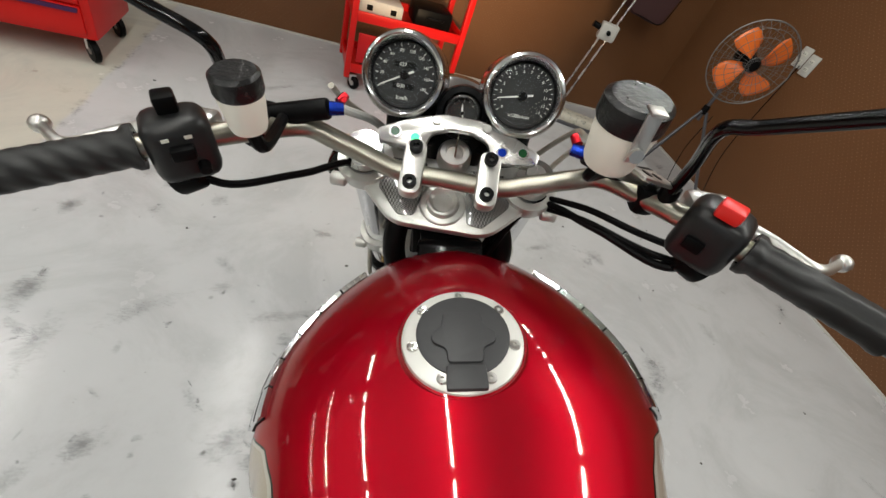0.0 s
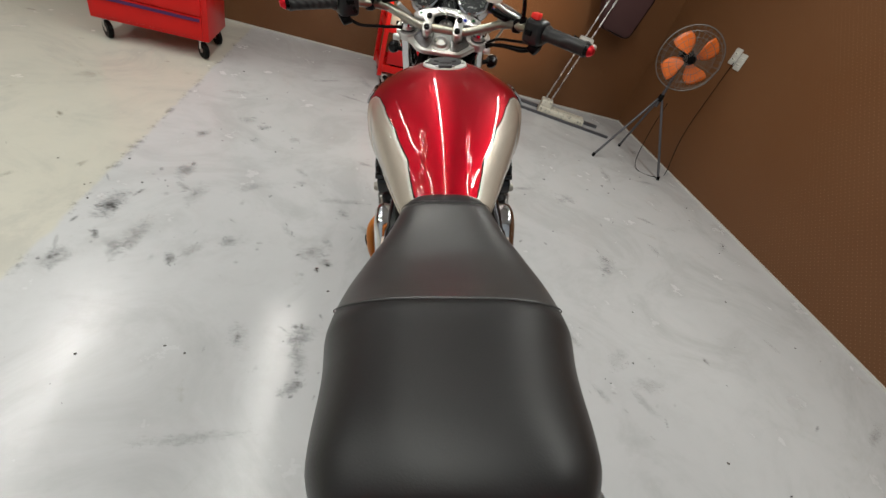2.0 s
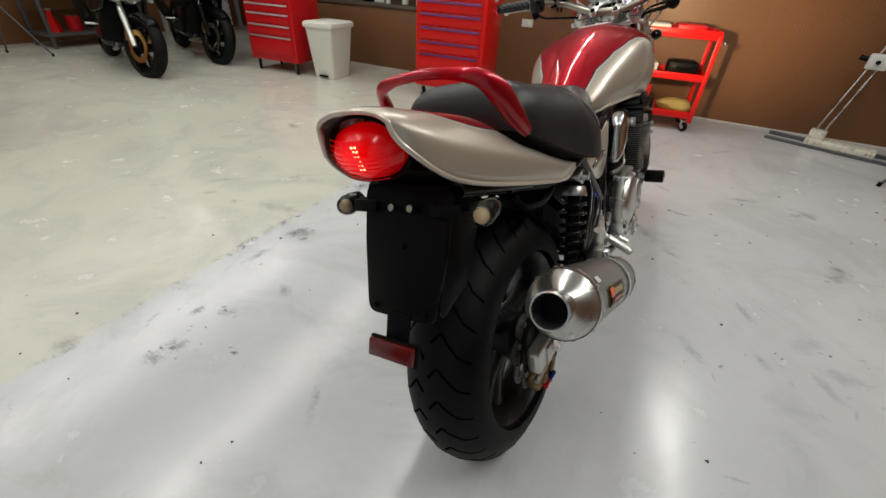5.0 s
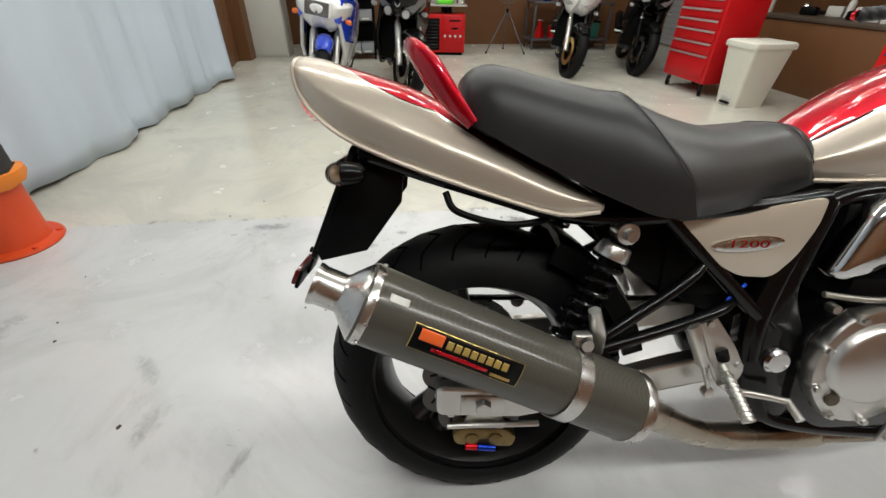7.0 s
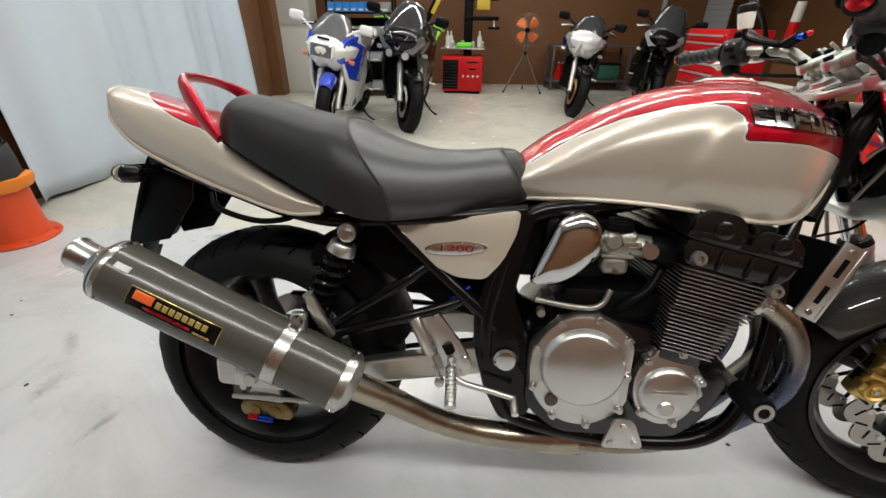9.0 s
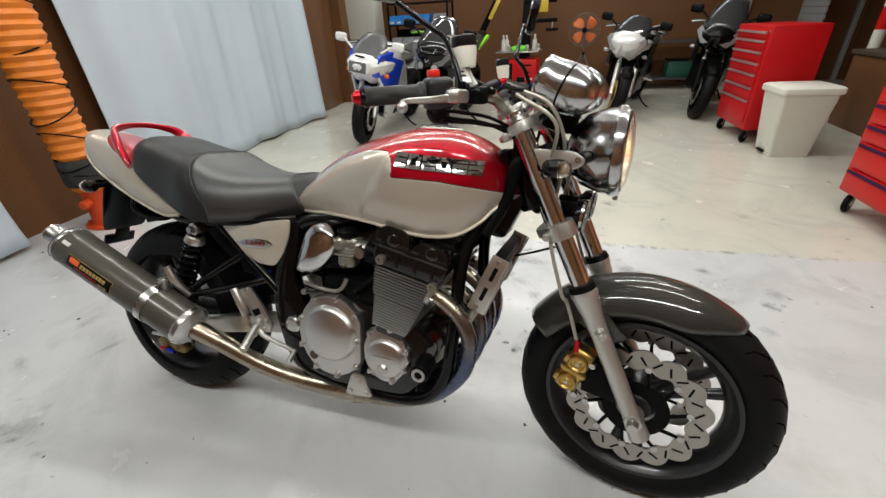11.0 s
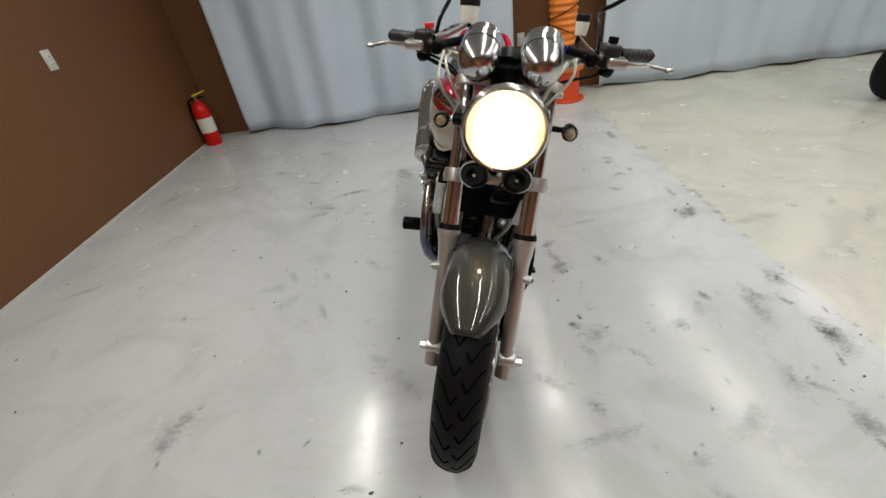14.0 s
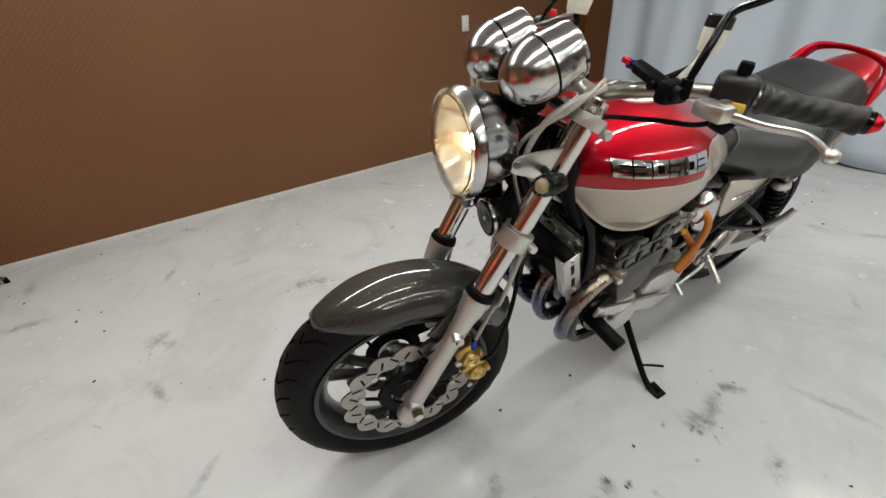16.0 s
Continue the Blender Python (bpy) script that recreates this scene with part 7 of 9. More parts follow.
for s in (1, -1):
    pipe("frame_top_tube", [(s * 0.03, 1.07, 0.86), (s * 0.09, 0.95, 0.80), (s * 0.11, 0.75, 0.735), (s * 0.115, 0.58, 0.705), (s * 0.12, 0.53, 0.62), (s * 0.125, 0.50, 0.50), (s * 0.125, 0.50, 0.40)], 0.017, label="black frame tube")
    pipe("frame_down_tube", [(s * 0.04, 1.10, 0.80), (s * 0.11, 1.04, 0.68), (s * 0.14, 1.03, 0.50), (s * 0.14, 1.01, 0.34), (s * 0.135, 0.94, 0.255), (s * 0.13, 0.78, 0.235), (s * 0.125, 0.58, 0.26), (s * 0.12, 0.53, 0.32)], 0.017, label="black cradle tube")
    pipe("seat_rail", [(s * 0.12, 0.56, 0.71), (s * 0.13, 0.35, 0.685), (s * 0.125, 0.15, 0.675), (s * 0.11, -0.05, 0.725), (s * 0.09, -0.22, 0.775)], 0.014)
    pipe("seat_stay", [(s * 0.125, 0.52, 0.468), (s * 0.128, 0.44, 0.540), (s * 0.13, 0.35, 0.622), (s * 0.13, 0.286, 0.682)], 0.014)
    pipe("silencer_stay", [(s * 0.125, 0.44, 0.520), (s * 0.145, 0.40, 0.508), (s * 0.158, 0.30, 0.478), (s * 0.166, 0.18, 0.443)], 0.011)
    pipe("silencer_stay", [(s * 0.128, 0.37, 0.59), (s * 0.145, 0.328, 0.560), (s * 0.158, 0.25, 0.508), (s * 0.166, 0.17, 0.452)], 0.011)
    pl = part("pivot_plate", slab(rounded([(0.470, 0.50), (0.525, 0.710), (0.582, 0.712), (0.548, 0.54), (0.592, 0.44), (0.602, 0.27), (0.54, 0.250), (0.498, 0.33), (0.472, 0.43)], 0.025), s * 0.096, s * 0.136, 0.014), GLOSSBLACK, bike, "black swingarm pivot plate")
    part("pivot_cap", turn([(0, 0.012), (0.020, 0.011), (0.025, 0.006), (0.026, -0.01), (0, -0.01)], (s * 0.137, 0.541, 0.403), X * s, 28), CHROME, pl)
    pipe("luggage_hook", [(s * 0.118, -0.08, 0.715), (s * 0.13, -0.06, 0.685), (s * 0.135, 0.02, 0.665), (s * 0.13, 0.085, 0.672), (s * 0.118, 0.10, 0.69)], 0.006, BLACK)
    # swingarm
    arm = part("swingarm", skin([[Vector((s * x, y, z)) for x, z in ((a, b), (a, c), (d, c), (d, b))] for y, a, d, b, c in ((0.52, 0.075, 0.115, 0.355, 0.42), (0.42, 0.09, 0.128, 0.345, 0.405), (0.20, 0.112, 0.146, 0.310, 0.362), (0.06, 0.116, 0.148, 0.285, 0.345), (-0.085, 0.116, 0.146, 0.288, 0.352), (-0.095, 0.12, 0.142, 0.295, 0.345))]), ALU, bike, "square aluminium swingarm", smooth=False)
    bv = arm.modifiers.new("edge", "BEVEL")
    bv.width, bv.segments, bv.limit_method = 0.006, 2, "ANGLE"
    part("axle_nut", rod((s * 0.145, RA.y, RA.z), (s * 0.166, RA.y, RA.z), 0.017, 0.015, 6), STEEL, arm)
    part("chain_adjuster", box((s * 0.148, RA.y, RA.z), (0.006, 0.085, 0.04), 0.003), STEEL, arm)
    # shock absorber
    t, bb = Vector((s * 0.142, 0.216, 0.655)), Vector((s * 0.150, 0.108, 0.395))
    dd = (bb - t).normalized()
    sh = part("shock_absorber", rod(t + dd * 0.02, bb - dd * 0.02, 0.016, 0.016, 18), BLACK, bike, "black coil-over shock absorber")
    part("top_eye", rod(t - X * 0.018, t + X * 0.018, 0.019, 0.019, 22, bevel=0.003), STEEL, sh)
    part("top_nut", rod(t + X * s * 0.018, t + X * s * 0.032, 0.012, 0.010, 6), STEEL, sh)
    part("top_collar", rod(t + dd * 0.024, t + dd * 0.048, 0.025, 0.030, 24, bevel=0.003), ALU, sh)
    part("bottom_eye", rod(bb - X * 0.018, bb + X * 0.018, 0.017, 0.017, 20, bevel=0.003), STEEL, sh)
    part("spring_seat", rod(bb - dd * 0.045, bb - dd * 0.025, 0.030, 0.028, 22), BLACK, sh)
    coil = []
    e1 = dd.orthogonal().normalized()
    e2 = dd.cross(e1)
    for k in range(8 * 12 + 1):
        a = 2 * math.pi * k / 12
        coil.append(t + dd * (0.052 + (0.180) * k / 96) + (e1 * math.cos(a) + e2 * math.sin(a)) * 0.0265)
    part("spring", tube(coil, 0.0052, 8, 1), GLOSSBLACK, sh, "black coil spring")
part("seat_cross_tube", rod((-0.12, 0.215, 0.66), (0.12, 0.215, 0.66), 0.012), GLOSSBLACK, bike)
part("inner_mudguard", skin([[Vector((x, RA.y + (0.340 + dz) * math.cos(a), RA.z + (0.340 + dz) * math.sin(a))) for x, dz in ((-0.095, -0.05), (-0.09, -0.01), (-0.05, 0.0), (0.05, 0.0), (0.09, -0.01), (0.095, -0.05), (0.085, -0.05), (0.08, -0.018), (0, -0.008), (-0.08, -0.018), (-0.085, -0.05))] for a in [radians(14 + 52 * i / 16) for i in range(17)]]), BLACK, bike, "black inner rear mudguard")
for s in (1, -1):
    part("inner_panel", slab(rounded([(0.17, 0.672), (0.50, 0.70), (0.52, 0.46), (0.40, 0.49), (0.27, 0.56), (0.20, 0.62)], 0.02), s * 0.080, s * 0.088, 0.002), BLACK, bike)
part("battery_box", box((0, 0.42, 0.60), (0.19, 0.20, 0.17), 0.01), BLACK, bike)
part("air_box", box((0, 0.60, 0.645), (0.20, 0.14, 0.15), 0.02), BLACK, bike)

# number plate hanger (bare) and reflector
out = [(-0.092, 0.0), (-0.088, -0.10), (-0.072, -0.23), (0.072, -0.23), (0.088, -0.10), (0.092, 0.0)]
hq = Matrix.Translation((0, -0.230, 0.786)) @ Matrix.Rotation(radians(-24), 4, "X")
hang = part("rear_mudguard", slab(rounded(out, 0.02), -0.006, 0.006, 0.003, plane="xz"), BLACK, bike, "black rear mudguard and plate hanger", m=hq)
for s in (1, -1):
    part("side_flange", slab([(-0.232, 0.775), (-0.15, 0.745), (-0.155, 0.69), (-0.22, 0.60), (-0.305, 0.58), (-0.312, 0.60)], s * 0.074, s * 0.080, 0.002), BLACK, hang)
    part("hanger_bolt", bolt((s * 0.02, -0.014, -0.040), (0, -1, 0), 0.007, 0.006), BRASS, hang, "brass bolt", m=hq)
    part("hanger_bolt", bolt((s * 0.055, -0.008, -0.215), (0, -1, 0), 0.006, 0.005), BLACK, hang, m=hq)
    part("indicator_slot_bar", box((s * 0.085, -0.012, -0.040), (0.055, 0.006, 0.022), 0.004), BLACK, hang, m=hq)
    i = indicator((s * 0.145, -0.235, 0.748), (0, -1, 0), bike)
    part("stalk", rod((s * 0.085, -0.222, 0.750), (s * 0.13, -0.226, 0.749), 0.009, 0.008, 12), BLACK, i)
part("centre_bolt", bolt((0, -0.008, -0.105), (0, -1, 0), 0.006, 0.004), BLACK, hang, m=hq)
rf = part("reflector", box((0, -0.022, -0.285), (0.098, 0.010, 0.032), 0.003), mat("dark_red_reflector", (0.09, 0.003, 0.004), 0.2, var=0.3, coat=0.2), hang, "dark red reflector", m=hq)
part("reflector_frame", box((0, -0.014, -0.285), (0.106, 0.008, 0.040), 0.003), BLACK, rf, m=hq)
part("reflector_stay", box((0, -0.006, -0.25), (0.05, 0.006, 0.06), 0.002), BLACK, rf, m=hq)

# ---- engine ----
CARB = mat("dull_cast_alloy", (0.33, 0.315, 0.28), 0.42, 0.85, var=0.25, scale=30, bump=0.2, bscale=200)
EQ = Matrix.Translation((0, 0.884, 0.436)) @ Matrix.Rotation(radians(-12.5), 4, "X")
part("crankcase", slab(rounded([(0.58, 0.46), (0.66, 0.53), (0.80, 0.50), (0.93, 0.47), (0.985, 0.41), (0.955, 0.32), (0.90, 0.255), (0.66, 0.245), (0.585, 0.30)], 0.03), -0.146, 0.146, 0.012), ENGBLACK, bike, "black engine crankcase")
part("sump", box((0, 0.80, 0.235), (0.18, 0.22, 0.06), 0.02), ENGBLACK, bike)
part("cylinder_block", slab([(-0.062, 0.0), (0.016, 0.0), (0.052, 0.20), (-0.082, 0.20)], -0.170, 0.170, 0.006), ENGBLACK, bike, m=EQ)
for k in range(22):
    z = 0.026 + 0.0075 * k
    upper = k > 11
    back, front = -0.071 - 0.00103 * k, 0.026 + 0.0020 * k
    fin = box((0, (back + front) / 2, 0), (0.376 if upper else 0.360, front - back, 0.0026), 0.0006, seg=1)
    part("cooling_fin", fin, FINS, bike, "thin cooling fin with bright edge" if k == 0 else "", m=EQ @ Matrix.Translation((0, 0.0, z)), smooth=False)
head_bm = slab(rounded([(-0.096, 0.190), (0.066, 0.190), (0.084, 0.212), (0.088, 0.238), (-0.104, 0.238), (-0.106, 0.215)], 0.010), -0.186, 0.186, 0.006)
part("cylinder_head", head_bm, ENGBLACK, bike, m=EQ)
cam_cover = part("cam_cover", slab(rounded([(-0.112, 0.236), (0.090, 0.236), (0.086, 0.250), (-0.110, 0.250)], 0.006), -0.189, 0.189, 0.004), ENGBLACK, bike, "black finned cam cover", m=EQ)
for y0, h in ((-0.060, 0.038), (0.040, 0.026)):
    lobe = slab(rounded([(y0 - 0.050, 0.246), (y0 + 0.048, 0.246), (y0 + 0.046, 0.250 + h * 0.6), (y0 + 0.026, 0.250 + h), (y0 - 0.028, 0.250 + h), (y0 - 0.048, 0.250 + h * 0.6)], 0.010), -0.176, 0.176, 0.008)
    part("cam_lobe", lobe, ENGBLACK, cam_cover, m=EQ)
    for x in (-0.182, -0.128, -0.072, -0.018, 0.018, 0.072, 0.128, 0.182):
        rb = slab(rounded([(y0 - 0.047, 0.246), (y0 + 0.045, 0.246), (y0 + 0.043, 0.252 + h * 0.6), (y0 + 0.025, 0.254 + h), (y0 - 0.027, 0.254 + h), (y0 - 0.045, 0.252 + h * 0.6)], 0.012), x - 0.006, x + 0.006, 0.003)
        part("cam_rib", rb, ENGBLACK, cam_cover, m=EQ)
    for s in (1, -1):
        part("cam_end_plug", turn([(0, 0.005), (0.011, 0.005), (0.016, 0.002), (0.017, -0.004), (0, -0.004)], (s * 0.189, y0 + 0.004, 0.262), X * s, 24), ENGBLACK, cam_cover, m=EQ)
        part("end_bracket", box((s * 0.186, y0 + 0.004, 0.246), (0.012, 0.072, 0.016), 0.005), ENGBLACK, cam_cover, m=EQ)
        for k in (-1, 1):
            part("cover_bolt", bolt((s * 0.168, y0 + k * 0.034, 0.262 + h * 0.35), (0, 0, 1), 0.007, 0.008), ENGBLACK, cam_cover, m=EQ)
for s in (1, -1):
    for y, z in ((-0.078, 0.206), (0.064, 0.186)):
        part("head_boss", turn([(0, 0.004), (0.005, 0.004), (0.006, 0.010), (0.011, 0.010), (0.013, 0.003), (0.013, -0.01), (0, -0.01)], (s * 0.188, y, z), X * s, 20), CARB, cam_cover, m=EQ)
    for y in (-0.04, 0.01, 0.055):
        part("head_web", box((s * 0.187, y, 0.212), (0.008, 0.010, 0.040), 0.003), ENGBLACK, cam_cover, m=EQ)
for x in (-0.13, -0.045, 0.045, 0.13):
    part("plug_cap", rod((x, 0.008, 0.250), (x, 0.004, 0.315), 0.013, 0.011, 14), BLACK, cam_cover, m=EQ)

# clutch cover (right) and generator cover
def lobed(cy, cz, r, n, amp, seg=72, ph=0.0):
    return [(cy + (r + amp * max(0, math.cos(n * a + ph)) ** 6) * math.cos(a), cz + (r + amp * max(0, math.cos(n * a + ph)) ** 6) * math.sin(a)) for a in [2 * math.pi * k / seg for k in range(seg)]]


def clipped(cy, cz, ry, rz, lo, hi, n=9, amp=0.007, seg=90, ph=0.0):
    """A lobed oval cut straight where it meets its neighbour."""
    out = []
    for k in range(seg):
        a = 2 * math.pi * k / seg
        e = amp * max(0, math.cos(n * a + ph)) ** 8
        out.append((min(hi, max(lo, cy + (ry + e) * math.cos(a))), cz + (rz + e) * math.sin(a)))
    clean = [p for p, q in zip(out, out[1:] + out[:1]) if math.hypot(p[0] - q[0], p[1] - q[1]) > 0.0008]
    return clean


clutch = part("clutch_cover", slab(clipped(0.690, 0.407, 0.104, 0.118, 0.5, 0.781), 0.140, 0.172, 0.006), COVER, bike, "satin silver clutch cover")
part("clutch_dome", turn([(0, 0.016), (0.070, 0.0155), (0.076, 0.012), (0.082, 0.0)], (0.172, 0.687, 0.418), X, 64), COVER, clutch)
for k in range(9):
    a = 2 * math.pi * k / 9
    y = min(0.772, 0.690 + 0.100 * math.cos(a))
    c = part("bolt_boss", rod((0.150, y, 0.407 + 0.114 * math.sin(a)), (0.176, y, 0.407 + 0.114 * math.sin(a)), 0.0095, 0.0085, 16, bevel=0.001), COVER, clutch)
    part("cover_bolt", bolt((0.176, y, 0.407 + 0.114 * math.sin(a)), X, 0.0062, 0.006), STEEL, c)
part("oil_window", turn([(0, 0.003), (0.011, 0.003), (0.013, 0.001), (0.013, -0.004), (0, -0.004)], (0.176, 0.634, 0.343), X, 20), mat("oil_window_glass", (0.05, 0.035, 0.02), 0.1, var=0.1), clutch)
pulse = part("pulse_cover", slab(clipped(0.852, 0.386, 0.063, 0.080, 0.789, 1.0, 6, 0.006, ph=0.6), 0.140, 0.168, 0.006), COVER, bike, "satin silver signal cover")
part("pulse_dome", turn([(0, 0.013), (0.046, 0.0125), (0.052, 0.009), (0.057, 0.0)], (0.168, 0.854, 0.376), X, 56), COVER, pulse)
part("raised_bar", box((0.1815, 0.853, 0.382), (0.002, 0.062, 0.008), 0.0008), COVER, pulse)
part("timing_plug", turn([(0, 0.006), (0.012, 0.006), (0.016, 0.002), (0.016, 0), (0, 0)], (0.180, 0.850, 0.349), X, 20), COVER, pulse)
for a in (15, 75, 135, 225, 290, 335):
    a = radians(a)
    c = part("bolt_boss", rod((0.150, 0.852 + 0.062 * math.cos(a), 0.386 + 0.078 * math.sin(a)), (0.172, 0.852 + 0.062 * math.cos(a), 0.386 + 0.078 * math.sin(a)), 0.009, 0.008, 16, bevel=0.001), COVER, pulse)
    part("cover_bolt", bolt((0.172, 0.852 + 0.062 * math.cos(a), 0.386 + 0.078 * math.sin(a)), X, 0.006, 0.006), STEEL, c)
part("engine_mount", slab(rounded([(0.758, 0.318), (0.796, 0.318), (0.822, 0.256), (0.738, 0.250)], 0.014), 0.176, 0.184, 0.002), ALU, bike, "aluminium engine mount plate")
for y, z in ((0.777, 0.303), (0.755, 0.265), (0.803, 0.268)):
    part("mount_bolt", bolt((0.184, y, z), X, 0.007, 0.006), STEEL, bike)
# left covers
lc = part("generator_cover", slab(lobed(0.86, 0.365, 0.070, 6, 0.009), -0.178, -0.140, 0.006), COVER, bike, "satin silver generator cover")
part("generator_dome", turn([(0, 0.018), (0.05, 0.017), (0.058, 0.010), (0.060, 0.0)], (-0.178, 0.86, 0.365), -X, 48), COVER, lc)
part("sprocket_cover", slab(rounded([(0.58, 0.43), (0.69, 0.46), (0.77, 0.43), (0.78, 0.33), (0.70, 0.285), (0.60, 0.30)], 0.03), -0.172, -0.140, 0.008), COVER, bike, "satin silver sprocket cover")
part("left_mount_rail", slab(rounded([(0.62, 0.345), (0.99, 0.47), (1.005, 0.44), (0.70, 0.315)], 0.01), -0.188, -0.178, 0.003), ALU, bike, "bare aluminium engine side rail")
for pts in ([(-0.155, 0.680, 0.680), (-0.184, 0.668, 0.645), (-0.192, 0.672, 0.575), (-0.188, 0.700, 0.490)], [(-0.145, 0.700, 0.610), (-0.172, 0.668, 0.565), (-0.190, 0.655, 0.52), (-0.184, 0.668, 0.462)]):
    part("breather_hose", tube(pts, 0.0095, 12), ORANGEHOSE, bike, "amber rubber breather hose")
    part("hose_clip", rod(Vector(pts[0]) + Vector((0, 0, 0.003)), Vector(pts[0]) - Vector((0.003, 0, 0.012)), 0.013, 0.013, 16), YELLOWP, bike)
part("frame_slider_right", rod((0.178, 0.976, 0.404), (0.245, 0.978, 0.400), 0.024, 0.024, 24, bevel=0.005), BLACK, bike, "black crash bobbin")
part("slider_stud", rod((0.12, 0.968, 0.412), (0.18, 0.976, 0.404), 0.011, 0.011, 14), STEEL, bike)
part("slider_bolt", turn([(0.010, 0.0), (0.017, 0.0), (0.017, 0.003), (0.010, 0.003)], (0.2445, 0.978, 0.400), X, 24, closed=True), STEEL, bike)
part("frame_slider_left", rod((-0.14, 0.965, 0.39), (-0.265, 0.955, 0.375), 0.022, 0.022, 24, bevel=0.005), BLACK, bike, "black crash bobbin")

# carburettors, chrome intake covers
for s in (1, -1):
    bm = skin([[Vector((s * x, y, z)) for y, z in [(cy + (py - cy) * k, czz + (pz - czz) * k) for py, pz in rounded([(0.618, 0.706), (0.668, 0.722), (0.704, 0.694), (0.704, 0.645), (0.662, 0.596), (0.620, 0.572), (0.568, 0.574), (0.592, 0.640)], 0.026, 6)]] for x, k, cy, czz in ((0.115, 0.93, 0.64, 0.645), (0.146, 1.0, 0.64, 0.645), (0.158, 0.95, 0.64, 0.645), (0.166, 0.80, 0.642, 0.648), (0.171, 0.5, 0.645, 0.65), (0.172, 0.2, 0.645, 0.65))])
    part("intake_cover", bm, CHROME, bike, "chrome intake side cover")
    for k in range(2):
        x = s * (0.042 + 0.090 * k)
        cb = part("carburettor", box((x, 0.735, 0.662), (0.044, 0.060, 0.052), 0.014, seg=3), CARB, bike, "dull cast alloy carburettor")
        part("float_bowl", box((x, 0.728, 0.622), (0.042, 0.050, 0.038), 0.012, seg=3), CARB, cb)
        part("bowl_flange", box((x, 0.728, 0.640), (0.050, 0.058, 0.006), 0.002), CARB, cb)
        part("slide_cap", turn([(0, 0.016), (0.018, 0.014), (0.027, 0.006), (0.027, -0.008), (0, -0.008)], (x, 0.730, 0.694), (0, 0, 1), 22), BLACK, cb)
        part("throat", rod((x, 0.700, 0.664), (x, 0.79, 0.655), 0.024, 0.022, 22, bevel=0.002), CARB, cb)
        part("inlet_stub", rod((x, 0.785, 0.655), (x, 0.85, 0.640), 0.026, 0.026, 20), BLACK, cb)
        part("drain_screw", bolt((x + s * 0.022, 0.728, 0.612), X * s, 0.005, 0.008), BRASS, cb)
        part("side_dome", turn([(0, 0.010), (0.012, 0.009), (0.016, 0.004), (0.017, 0), (0, 0)], (x + s * 0.022, 0.718, 0.668), X * s, 18), CARB, cb)
        part("choke_lever", box((x + s * 0.026, 0.752, 0.664), (0.004, 0.034, 0.010), 0.001), STEEL, cb)
        part("bowl_screw", bolt((x + s * 0.018, 0.75, 0.645), (0, 0, 1), 0.004, 0.004), STEEL, cb)
    part("choke_link", rod((s * 0.03, 0.775, 0.668), (s * 0.172, 0.775, 0.668), 0.004), STEEL, bike)
    part("throttle_drum", rod((s * 0.158, 0.780, 0.655), (s * 0.170, 0.780, 0.655), 0.014, 0.014, 18), STEEL, bike)
    part("oil_pipe", tube([(s * 0.140, 0.590, 0.540), (s * 0.150, 0.640, 0.536), (s * 0.152, 0.690, 0.534), (s * 0.150, 0.715, 0.545), (s * 0.145, 0.728, 0.572)], 0.0058), CARB, bike)
    part("black_hose", tube([(s * 0.12, 0.74, 0.52), (s * 0.15, 0.76, 0.55), (s * 0.14, 0.80, 0.58), (s * 0.12, 0.83, 0.63)], 0.009), BLACK, bike)
    part("union", rod((s * 0.145, 0.600, 0.520), (s * 0.163, 0.600, 0.520), 0.009, 0.008, 12), STEEL, bike)
part("airbox", box((0, 0.66, 0.645), (0.26, 0.13, 0.12), 0.02), BLACK, bike)
part("rear_crankcase_top", box((0, 0.74, 0.535), (0.27, 0.20, 0.07), 0.02), BLACK, bike)
part("head_stock", rod((0, 1.122, 0.925), (0, 1.190, 0.785), 0.038, 0.038, 28, bevel=0.004), GLOSSBLACK, bike, "black steering head of the frame")
part("head_gusset", slab(rounded([(1.00, 0.86), (1.11, 0.93), (1.165, 0.80), (1.12, 0.70), (1.03, 0.72)], 0.02), -0.042, 0.042, 0.008), GLOSSBLACK, bike)
part("wiring_loom", tube([(0.06, 1.17, 0.93), (0.075, 1.14, 0.88), (0.07, 1.12, 0.80), (0.09, 1.08, 0.72)], 0.016, 10), BLACK, bike)
part("wiring_loom", tube([(-0.06, 1.17, 0.93), (-0.075, 1.14, 0.88), (-0.07, 1.12, 0.80), (-0.09, 1.08, 0.72)], 0.016, 10), BLACK, bike)

